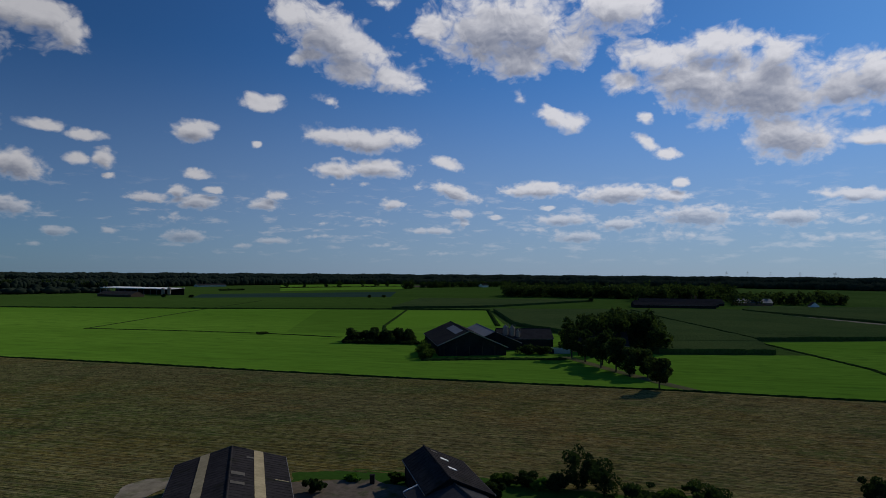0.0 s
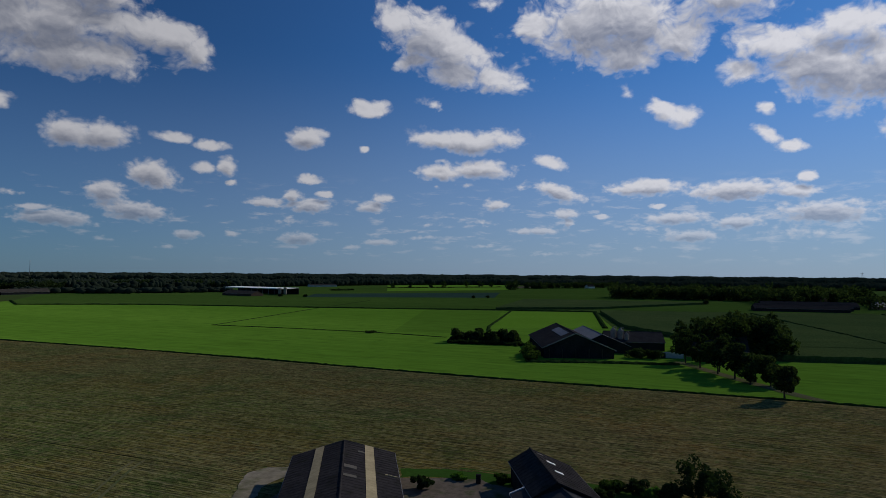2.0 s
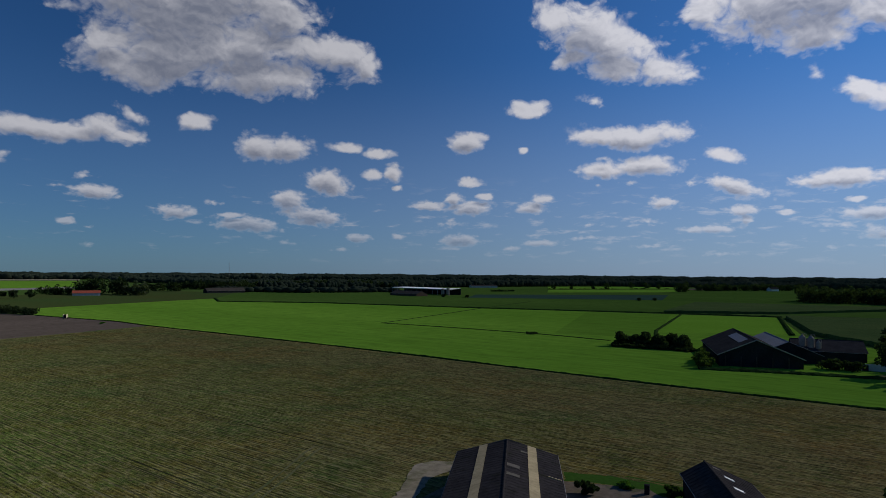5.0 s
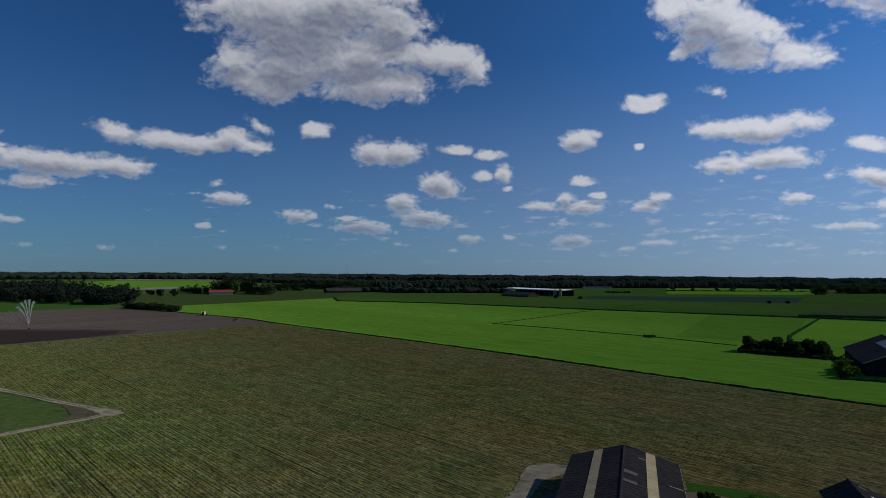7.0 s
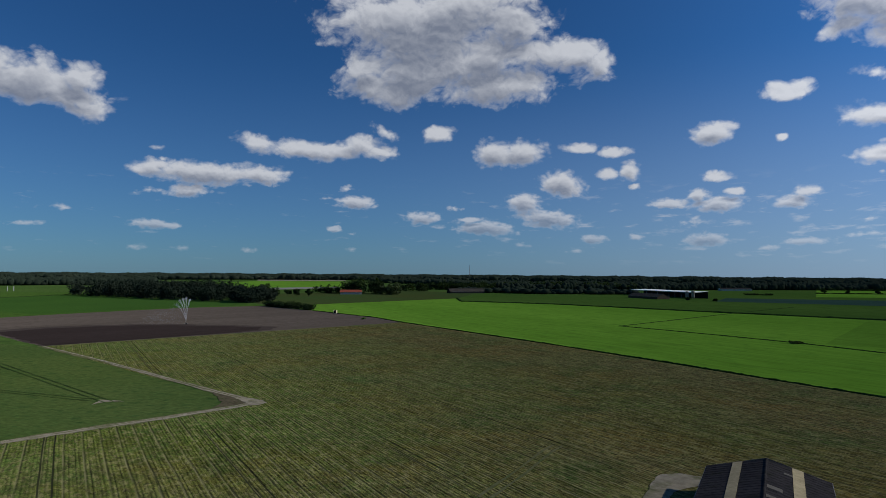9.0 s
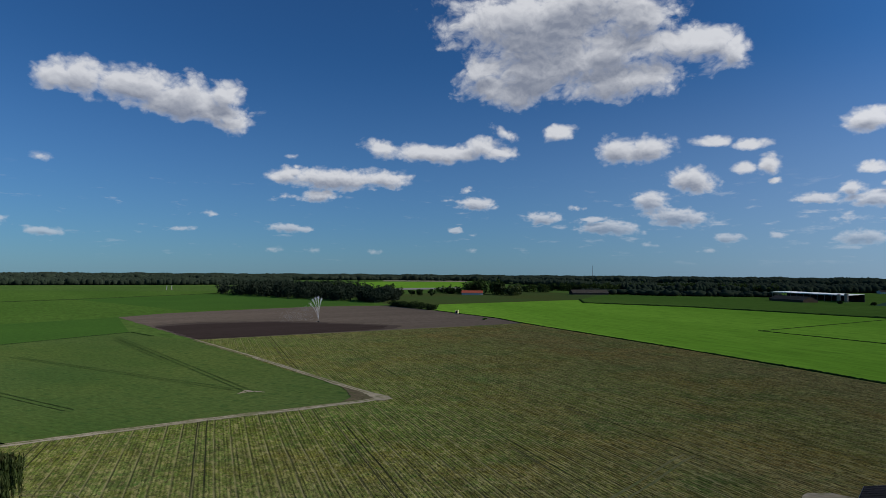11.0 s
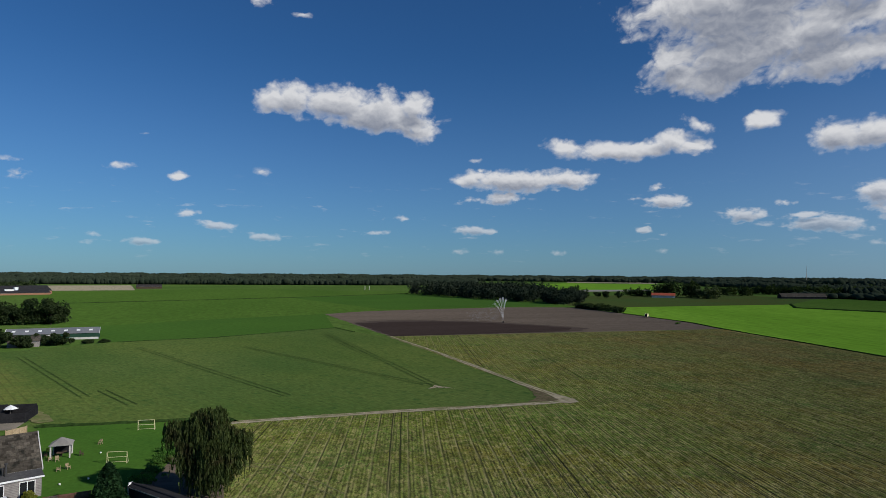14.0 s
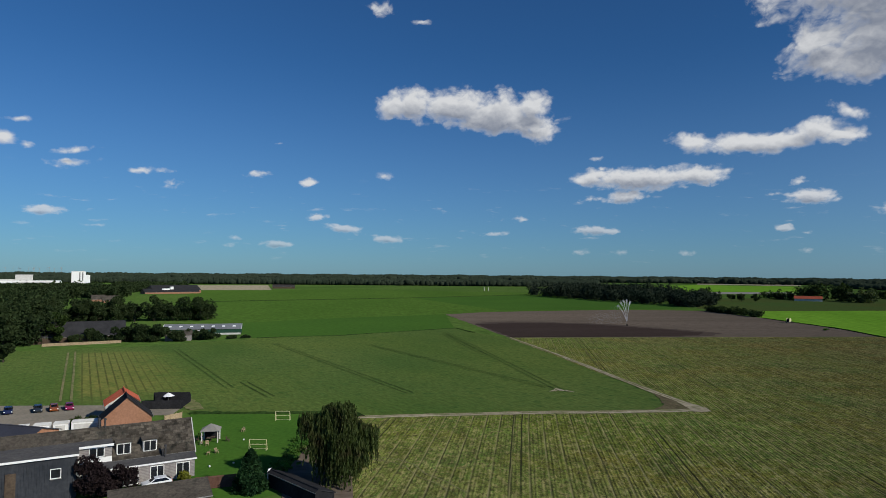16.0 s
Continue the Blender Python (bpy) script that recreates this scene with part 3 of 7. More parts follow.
M = dict(
    rut=material("trodden_soil", (0.085, 0.070, 0.042), (0.12, 0.10, 0.060), (0.07, 0.085, 0.03), 0.3, 1.5, amount=0.4),
    tramline=material("pressed_crop", (0.034, 0.056, 0.018), (0.056, 0.094, 0.025), (0.064, 0.11, 0.028), 0.1, 1.0, amount=0.4),
    worn=material("worn_wheel_track", (0.17, 0.152, 0.078), (0.11, 0.118, 0.05), (0.075, 0.11, 0.032), 0.1, 1.0, amount=0.3),
    silo=material("weathered_silo_sheet", (0.221, 0.195, 0.163), (0.286, 0.250, 0.211), None, 0.4, 3.0, amount=0.2, rough=0.7),
    meadow=material("meadow", (0.055, 0.105, 0.022), (0.075, 0.125, 0.028), (0.045, 0.085, 0.02), 0.006, 0.25),
    bright=material("bright_grass", (0.114, 0.242, 0.023), (0.143, 0.285, 0.029), (0.100, 0.217, 0.023), 0.012, 0.35, stretch=9.0, turn=ROWS_TURN, amount=0.3, bump=0.05),
    bright_dim=material("duller_grass", (0.096, 0.202, 0.021), (0.114, 0.230, 0.025), None, 0.012, 0.35, stretch=9.0, turn=ROWS_TURN, amount=0.3),
    vivid=material("vivid_grass", (0.135, 0.280, 0.025), (0.148, 0.300, 0.029), None, 0.02, 0.4, amount=0.15),
    midgreen=material("mid_grass", (0.052, 0.105, 0.018), (0.066, 0.122, 0.022), (0.046, 0.092, 0.017), 0.01, 0.3, stretch=4.0, amount=0.25),
    crop=material("green_crop", (0.053, 0.094, 0.024), (0.081, 0.116, 0.032), (0.040, 0.081, 0.022), 0.022, 1.1, stretch=2.4, turn=0.4137, amount=0.34, hard=0.25, bump=0.05, grain=crop_rows),
    darkgrass=material("dark_grass", (0.042, 0.095, 0.018), (0.049, 0.106, 0.019), None, 0.012, 0.4, amount=0.2),
    maize=material("maize", (0.055, 0.091, 0.029), (0.073, 0.107, 0.034), None, 0.02, 0.9, amount=0.35, bump=0.3),
    teal=material("blue_green_crop", (0.030, 0.062, 0.045), (0.036, 0.070, 0.050), None, 0.02, 0.5, amount=0.25),
    olive=material("olive_meadow", (0.06, 0.075, 0.022), (0.05, 0.085, 0.024), None, 0.01, 0.3, amount=0.25),
    field=material("haulm_field", (0.160, 0.135, 0.050), (0.128, 0.134, 0.038), (0.085, 0.118, 0.032), 0.022, 2.2, stretch=2.2, turn=ROWS_TURN, amount=0.5, hard=0.18, bump=0.10, grain=wheel_rows),
    soil=material("dry_soil", (0.108, 0.086, 0.066), (0.135, 0.106, 0.082), (0.085, 0.068, 0.052), 0.03, 0.8, stretch=6.0, turn=math.pi / 2, amount=0.25, bump=0.1),
    damp=material("damp_soil", (0.070, 0.054, 0.044), (0.090, 0.070, 0.056), None, 0.04, 0.9, stretch=6.0, turn=math.pi / 2, amount=0.25, rough=0.8, bump=0.08),
    wet=material("wet_soil", (0.045, 0.033, 0.028), (0.055, 0.040, 0.034), None, 0.04, 0.9, stretch=6.0, turn=math.pi / 2, amount=0.25, rough=0.7, bump=0.08),
    sand=material("sandy_track", (0.33, 0.285, 0.205), (0.25, 0.215, 0.145), (0.15, 0.145, 0.075), 0.12, 0.7, amount=0.35, bump=0.05),
    lawn=material("lawn", (0.040, 0.098, 0.016), (0.052, 0.115, 0.018), None, 0.06, 1.2, amount=0.2),
    yard=material("trodden_yard", (0.20, 0.16, 0.12), (0.15, 0.122, 0.088), (0.08, 0.1, 0.04), 0.12, 1.0, amount=0.3),
    paving=material("grey_paving", (0.19, 0.168, 0.138), (0.15, 0.134, 0.108), None, 0.15, 1.5, amount=0.2),
    bank=material("bank_grass", (0.022, 0.045, 0.012), (0.035, 0.065, 0.016), None, 0.1, 1.0, amount=0.5, bump=0.1),
    weeds=material("weeds", (0.065, 0.15, 0.03), (0.09, 0.17, 0.04), (0.10, 0.09, 0.04), 0.2, 1.2, amount=0.5, islands=0.3, lets=0.35),
    wood_far=material("far_foliage", (0.025, 0.036, 0.023), (0.034, 0.044, 0.029), None, 0.004, 0.06, amount=0.3, islands=0.18),
    leaf=material("leaf", (0.032, 0.056, 0.016), (0.048, 0.074, 0.021), None, 0.08, 0.7, amount=0.35, rough=0.6, islands=0.45, lets=0.35),
    leaf_dark=material("dark_leaf", (0.025, 0.040, 0.017), (0.038, 0.055, 0.022), None, 0.08, 0.7, amount=0.35, rough=0.6, islands=0.45, lets=0.26),
    leaf_purple=material("purple_black_leaf", (0.018, 0.013, 0.014), (0.028, 0.020, 0.019), None, 0.08, 0.7, amount=0.35, rough=0.6, islands=0.4, lets=0.1),
    leaf_grey=material("grey_leaf", (0.05, 0.068, 0.035), (0.065, 0.08, 0.04), None, 0.08, 0.7, amount=0.35, rough=0.6, islands=0.45, lets=0.35),
    willow=material("willow_leaf", (0.048, 0.068, 0.023), (0.070, 0.090, 0.032), (0.05, 0.042, 0.022), 0.3, 1.0, amount=0.4, rough=0.6, islands=0.5, lets=0.35),
    conifer=material("conifer_needle", (0.016, 0.042, 0.018), (0.026, 0.058, 0.022), None, 0.3, 1.2, amount=0.4, rough=0.6, islands=0.5, lets=0.35),
    gold=material("golden_shrub", (0.20, 0.19, 0.03), (0.14, 0.16, 0.03), None, 0.5, 2.0, amount=0.3, islands=0.3, lets=0.35),
    bark=material("bark", (0.055, 0.045, 0.035), (0.08, 0.066, 0.05), None, 0.6, 5.0, amount=0.4),
    roof_dark=material("fibre_cement_roof", (0.040, 0.036, 0.036), (0.054, 0.048, 0.046), (0.036, 0.034, 0.028), 0.2, 1.6, amount=0.3, rough=0.95),
    roof_pale=material("pale_sheet", (0.36, 0.30, 0.18), (0.28, 0.235, 0.14), None, 0.4, 2.0, amount=0.2, rough=0.6),
    slate=material("old_roof_tile", (0.062, 0.054, 0.045), (0.090, 0.078, 0.064), (0.042, 0.042, 0.034), 0.3, 2.5, amount=0.4, rough=0.85),
    roof_tile=material("old_roof_slate", (0.062, 0.054, 0.044), (0.095, 0.082, 0.066), (0.036, 0.036, 0.030), 0.3, 2.5, amount=0.45, rough=0.9, pieces=0.42),
    metal=material("grey_metal_sheet", (0.17, 0.18, 0.19), (0.21, 0.22, 0.23), None, 0.1, 1.0, amount=0.15, rough=0.6, metal=0.2),
    panel=material("glossy_panel", (0.045, 0.045, 0.055), (0.06, 0.06, 0.07), None, 0.2, 1.0, amount=0.15, rough=0.5, spec=0.2),
    black_wood=material("black_boards", (0.020, 0.020, 0.022), (0.030, 0.030, 0.032), None, 0.3, 2.0, amount=0.3, rough=0.7),
    grey_sheet=material("blue_grey_corrugated_sheet", (0.036, 0.040, 0.047), (0.050, 0.054, 0.062), None, 0.3, 2.0, amount=0.25, rough=0.6),
    dark_wood=material("weathered_boards", (0.075, 0.055, 0.040), (0.10, 0.075, 0.055), None, 0.3, 2.5, amount=0.35),
    red_wood=material("red_brown_boards", (0.12, 0.065, 0.05), (0.15, 0.085, 0.065), None, 0.3, 2.5, amount=0.3),
    white=material("white_paint", (0.74, 0.74, 0.72), (0.80, 0.80, 0.78), None, 0.5, 3.0, amount=0.06, rough=0.5),
    offwhite=material("pale_render", (0.50, 0.49, 0.46), (0.58, 0.57, 0.54), None, 0.3, 2.0, amount=0.12),
    grey_brick=material("grey_brick", (0.27, 0.25, 0.24), (0.34, 0.315, 0.30), (0.22, 0.2, 0.19), 0.4, 3.0, amount=0.2, grain=courses),
    brick=material("orange_brick", (0.30, 0.155, 0.095), (0.36, 0.19, 0.12), None, 0.4, 3.0, amount=0.2),
    red_tile=material("red_roof_tile", (0.30, 0.075, 0.045), (0.38, 0.10, 0.06), None, 0.4, 3.0, amount=0.25),
    black_tile=material("black_roof_tile", (0.028, 0.028, 0.030), (0.040, 0.040, 0.042), None, 0.4, 3.0, amount=0.25, rough=0.5),
    green_sheet=material("green_cladding", (0.022, 0.060, 0.040), (0.030, 0.072, 0.048), None, 0.3, 2.0, amount=0.15, rough=0.55),
    concrete=material("concrete", (0.30, 0.29, 0.27), (0.36, 0.35, 0.325), None, 0.3, 2.0, amount=0.2),
    zinc=material("bitumen", (0.055, 0.055, 0.058), (0.075, 0.073, 0.072), None, 0.3, 2.0, amount=0.25),
    glass=material("window_glass", (0.012, 0.014, 0.016), (0.02, 0.022, 0.025), None, 0.5, 2.0, amount=0.1, rough=0.06, spec=0.6),
    rubber=material("rubber", (0.015, 0.015, 0.015), (0.02, 0.02, 0.02), None, 0.5, 2.0, amount=0.1),
    steel=material("galvanised_steel", (0.24, 0.235, 0.22), (0.30, 0.295, 0.28), None, 0.4, 3.0, amount=0.2, rough=0.55, metal=0.3),
    canvas=material("grey_canvas", (0.20, 0.19, 0.175), (0.24, 0.23, 0.21), None, 0.5, 3.0, amount=0.1),
    cream=material("cream_paint", (0.56, 0.53, 0.30), (0.62, 0.58, 0.35), None, 0.5, 3.0, amount=0.08),
    yellow=material("yellow_paint", (0.55, 0.40, 0.04), (0.60, 0.45, 0.05), None, 0.5, 3.0, amount=0.1),
    timber=material("bare_timber", (0.33, 0.25, 0.15), (0.40, 0.31, 0.2), None, 0.5, 3.0, amount=0.25),
)

# ---- helpers for building ----
def mesh_object(name, verts, faces, mat, parent=None, label="", smooth=False):
    me = bpy.data.meshes.new(name)
    me.from_pydata([tuple(v) for v in verts], [], [tuple(f) for f in faces])
    me.materials.append(mat)
    if smooth:
        me.polygons.foreach_set("use_smooth", [True] * len(me.polygons))
    me.update()
    ob = new(name, me)
    ob.parent = parent
    if label:
        ob["label"] = label
    return ob


def part(name, bm, mat, parent, label="", smooth=False):
    me = bpy.data.meshes.new(name)
    bmesh.ops.recalc_face_normals(bm, faces=bm.faces)
    bm.to_mesh(me)
    bm.free()
    me.materials.append(mat)
    if smooth:
        me.polygons.foreach_set("use_smooth", [True] * len(me.polygons))
    ob = new(name, me)
    ob.parent = parent
    if label:
        ob["label"] = label
    return ob


def thing(name, m, label, category, group="", kind=""):
    ob = tagged(new(name), label, category, group, kind)
    ob.matrix_basis = m
    return ob


def box(bm, lo, hi, bevel=0.0):
    """A box between two corners, added to bm."""
    vs = bmesh.ops.create_cube(bm, size=1.0)["verts"]
    c = [(a + b) / 2 for a, b in zip(lo, hi)]
    s = [abs(b - a) for a, b in zip(lo, hi)]
    for v in vs:
        v.co = Vector((c[0] + v.co.x * s[0], c[1] + v.co.y * s[1], c[2] + v.co.z * s[2]))
    if bevel:
        bmesh.ops.bevel(bm, geom=list({e for v in vs for e in v.link_edges}), offset=bevel, segments=1, affect="EDGES")
    return vs


def boxes(*pairs, bevel=0.0):
    bm = bmesh.new()
    for lo, hi in pairs:
        box(bm, lo, hi, bevel)
    return bm


def prism(pts, axis, a, b):
    """A flat outline swept from a to b along the axis ("x" or "y"); pts are (across, up)."""
    bm = bmesh.new()
    def at(p, q):
        return (q, p[0], p[1]) if axis == "x" else (p[0], q, p[1])
    one, two = [bm.verts.new(at(p, a)) for p in pts], [bm.verts.new(at(p, b)) for p in pts]
    bm.faces.new(one)
    bm.faces.new(two[::-1])
    n = len(pts)
    for i in range(n):
        bm.faces.new((one[i], one[(i + 1) % n], two[(i + 1) % n], two[i]))
    return bm


def rod(bm, p, q, r, r2=None, sides=8):
    p, q = Vector(p), Vector(q)
    d = q - p
    m = Matrix.Translation((p + q) / 2) @ d.to_track_quat("Z", "Y").to_matrix().to_4x4()
    bmesh.ops.create_cone(bm, cap_ends=True, segments=sides, radius1=r, radius2=r if r2 is None else r2, depth=d.length, matrix=m)


# ---- ground and fields ----
level = [0.0]


def ragged_edge(pts, step, jitter, seed):
    """The outline with points set along its sides, each a little out of line."""
    rng = random.Random(seed)
    out, sway = [], 0.0
    for (x0, y0), (x1, y1) in zip(pts, pts[1:] + pts[:1]):
        r = math.hypot(x1 - x0, y1 - y0)
        n = max(1, int(r / step))
        for i in range(n):
            sway = sway * 0.6 + rng.uniform(-jitter, jitter)
            k = sway if i else 0.0
            out.append((x0 + (x1 - x0) * i / n - (y1 - y0) / r * k, y0 + (y1 - y0) * i / n + (x1 - x0) / r * k))
    return out


def field(name, pts, mat, label, category="field", rag=None):
    """A flat field, laid on the ground or on the field below it; rag: step and size of the wear along its edge."""
    level[0] += 0.004
    if rag:
        pts = ragged_edge(pts, rag[0], rag[1], len(name) + int(abs(pts[0][0])))
    bm = bmesh.new()
    vs = [bm.verts.new((x, y, level[0])) for x, y in pts]
    f = bm.faces.new(vs)
    f.normal_update()
    if f.normal.z < 0:
        f.normal_flip()
    bmesh.ops.triangulate(bm, faces=bm.faces[:])
    me = bpy.data.meshes.new(name)
    bm.to_mesh(me)
    bm.free()
    me.materials.append(mat)
    return tagged(new(name, me), label, category, kind="structure")


def standing_crop(name, pts, tall, label, mat):
    """A tall crop: a block of plants with a ragged top and sides."""
    rng = random.Random(len(pts) * 7 + int(abs(pts[0][0])))
    bm = bmesh.new()
    vs = [bm.verts.new((x, y, 0.0)) for x, y in pts]
    f = bm.faces.new(vs)
    f.normal_update()
    if f.normal.z > 0:
        f.normal_flip()
    bmesh.ops.subdivide_edges(bm, edges=bm.edges[:], cuts=40, use_grid_fill=False)
    face = bm.faces[:][0]
    up = bmesh.ops.extrude_face_region(bm, geom=[face])
    for v in [g for g in up["geom"] if isinstance(g, bmesh.types.BMVert)]:
        v.co += Vector((rng.uniform(-0.3, 0.3), rng.uniform(-0.3, 0.3), tall * rng.uniform(0.88, 1.1)))
    bmesh.ops.triangulate(bm, faces=bm.faces[:])
    bmesh.ops.recalc_face_normals(bm, faces=bm.faces)
    me = bpy.data.meshes.new(name)
    bm.to_mesh(me)
    bm.free()
    me.materials.append(mat)
    return tagged(new(name, me), label, "crop", kind="structure")


def bank(name, pts, wide, tall, label, mat, step=1.2, seed=1, kind="stuff"):
    """A ragged strip of rough grass along a line."""
    rng = random.Random(seed)
    verts, faces = [], []
    for (x0, y0), (x1, y1) in zip(pts, pts[1:]):
        n = max(2, int(math.hypot(x1 - x0, y1 - y0) / step))
        d = Vector((x1 - x0, y1 - y0)).normalized()
        side = Vector((-d.y, d.x))
        start = len(verts)
        for i in range(n + 1):
            c = Vector((x0, y0)).lerp(Vector((x1, y1)), i / n)
            w = wide * rng.uniform(0.85, 1.15)
            h = tall * rng.uniform(0.7, 1.05)
            for k, (o, z) in enumerate(((-0.5, 0.0), (-0.38, 0.55), (-0.1, 0.9), (0.12, 1.0), (0.36, 0.6), (0.5, 0.0))):
                p = c + side * (o * w + rng.uniform(-0.1, 0.1) * wide)
                verts.append((p.x, p.y, max(0.0, z * h * rng.uniform(0.8, 1.2))))
        for i in range(n):
            for k in range(5):
                a = start + i * 6 + k
                faces.append((a, a + 1, a + 7, a + 6))
    ob = mesh_object(name, verts, faces, mat)
    return tagged(ob, label, "grass bank", kind=kind)


gm = bmesh.new()
rings = [0, 150, 400, 1000, 2200, 4990]
prev = None
for r in rings[1:]:
    ring = [gm.verts.new((r * math.cos(a * math.pi / 36), r * math.sin(a * math.pi / 36), 0)) for a in range(72)]
    if prev is None:
        gm.faces.new(ring)
    else:
        for i in range(72):
            gm.faces.new((prev[i], ring[i], ring[(i + 1) % 72], prev[(i + 1) % 72]))
    prev = ring
ground = part("ground", gm, M["meadow"], None)
tagged(ground, "flat green farmland reaching to the horizon", "ground", kind="structure")

field("far_meadow", [(-540, 555), (-480, 503), (-374, 534), (-45, 545), (40, 575), (200, 560), (420, 640), (420, 1500), (-700, 1500), (-820, 1000)], M["midgreen"], "mid-green pasture divided by ditches")
field("green_meadow", [(-450, 290), (-303, 261), (-164, 232), (-70, 207), (-14, 192), (35, 181), (66, 174), (112, 161), (240, 126), (330, 300), (217, 308), (148, 298), (150, 252), (85, 251), (60, 330), (38, 380), (38, 533), (-374, 532), (-478, 500), (-537, 555), (-520, 335)], M["bright"], "bright green mown meadow along the ditch", "meadow")
field("darker_meadow", [(-83, 332), (-32, 330), (-38, 528), (-104, 526)], M["bright_dim"], "slightly darker green strip of meadow", "meadow")
field("vivid_meadow", [(-32, 366), (-31, 524), (37, 533), (32, 386)], M["vivid"], "fresh light-green square of new grass", "meadow")
field("cabbage_field", [(-330, 858), (-300, 747), (-68, 808), (-76, 1017)], M["teal"], "blue-green vegetable crop in a broad strip")
field("olive_pasture", [(-450, 291), (-520, 338), (-537, 556), (-640, 700), (-830, 730), (-800, 436), (-560, 300)], M["olive"], "olive-green rough pasture behind the hedge", "meadow")
field("west_meadow", [(-306, -59), (-395, -100), (-430, -150), (-1039, -282), (-1176, -46), (-1000, 260), (-560, 300), (-520, 288), (-489, 53), (-357, 45), (-317, -18)], M["midgreen"], "wide mid-green meadow beyond the crop", "meadow")
field("dark_strip", [(-306, -57), (-385, -98), (-440, -20), (-474, 53), (-357, 45), (-317, -18)], M["darkgrass"], "darker green strip of grass beside the ploughed land", "meadow")
field("dark_meadow", [(-526, 108), (-777, 46), (-905, 222), (-600, 293), (-548, 285), (-544, 220)], M["darkgrass"], "dark green meadow in front of the wood", "meadow")
field("green_crop", [(-142, 75.5), (-173, 72.5), (-200, 70.5), (-245, 68.5), (-296, 65), (-357, 45), (-317, -18), (-306, -57), (-274, -97), (-258, -143), (-180, -170), (-150, -100), (-146, -42), (-140, -6)], M["crop"], "green leafy crop crossed by wheel tracks", "field", (2.5, 0.3))
field("ploughed_land", [(-473, 53), (-363, 61), (-302, 66), (-303, 264), (-345, 276), (-437, 284), (-525, 288), (-538, 220), (-514, 125), (-500, 85)], M["soil"], "bare brown tilled soil", "soil", (4.0, 0.5))
field("damp_soil", [(-394, 61), (-404, 86), (-400, 112), (-392, 132), (-377, 152), (-356, 166), (-338, 180), (-322, 187), (-311, 176), (-305, 149), (-303, 66)], M["damp"], "damp brown soil round the wetted patch", "soil", (3.0, 1.2))
field("wet_soil", [(-385, 61), (-394, 86), (-391, 110), (-385, 127), (-371, 146), (-354, 159), (-338, 172), (-329, 180), (-314, 170), (-308, 149), (-304, 67)], M["wet"], "dark brown soil wetted by the sprinkler", "soil", (2.5, 1.1))
field("haulm_field", [(240, 125.5), (112, 160.6), (66, 173.6), (35, 180.6), (-14, 191.6), (-70, 206.4), (-164, 231.5), (-301, 262), (-302, 66), (-245, 68.5), (-200, 70.5), (-142, 76), (-139.5, -5), (-112, -4), (-92, -4), (-60, -60), (-30, -60), (-30, -120), (240, -120)], M["field"], "brown harvested field with weedy green rows")
field("lawn", [(-142, -6), (-146, -41), (-112, -33), (-98, -27), (-88, -20), (-92, -14), (-118, -13), (-135, -5)], M["lawn"], "mown back lawn behind the house", "lawn")
field("bare_patch", [(-119, -12), (-104, -14), (-88, -13), (-86, -3), (-104, -4), (-116, -4)], M["soil"], "bare earth beside the weeping willow", "soil")
field("car_park", [(-137, -57), (-155, -61), (-157, -100), (-120, -100), (-100, -50), (-112, -36)], M["paving"], "grey paved strip with parked cars", "paving")
field("farmyard", [(-40, 60), (-40, 80), (-38, 92), (-30, 95), (-23, 97.5), (-16, 98.7), (-10.5, 99.2), (-8, 97), (8, 90), (14, 60)], M["yard"], "trodden sandy farmyard round the barns", "yard")
field("yard_grass", [(-24, 102), (-23, 97.5), (-16, 98.9), (-10.5, 99.4), (-8.5, 97), (4, 96), (8, 80), (40, 75), (40, 93), (28, 92.5), (14, 97), (4, 102), (-6, 103.5), (-13, 104.6)], M["lawn"], "rough grass at the edge of the yard", "grass", (1.2, 0.4))
field("far_road", [(252, 547), (286, 400), (330, 300), (336, 302), (294, 404), (262, 549)], M["sand"], "pale farm road between fields", "road")
field("farm_drive", [(45, 243), (56, 205), (64, 182), (68, 174.5), (72, 174), (68, 184), (60, 206), (49, 244)], M["worn"], "narrow drive under the trees", "road")
field("stubble_far", [(-1068, -298), (-1098, -176), (-1460, -242), (-1427, -396)], M["sand"], "pale stubble field far off")
field("light_field", [(-1066, 572), (-944, 679), (-1668, 1199), (-1827, 980), (-1500, 600)], M["bright"], "light green field far off")

field("pale_strip", [(-1918, 1029), (-1754, 1269), (-2092, 1515), (-2257, 1211)], M["sand"], "pale cut field far off")
field("far_strip", [(-264, 1015), (-71, 1171), (-83, 1380), (-308, 1186)], M["bright"], "bright strip of far grass", "meadow")
field("far_strip", [(-330, 1272), (-86, 1432), (-101, 1681), (-378, 1456)], M["bright"], "bright strip of far grass", "meadow")
field("brown_strip", [(-64, 1347), (-9, 1393), (-10, 1527), (-70, 1475)], M["soil"], "far strip of bare soil", "soil")


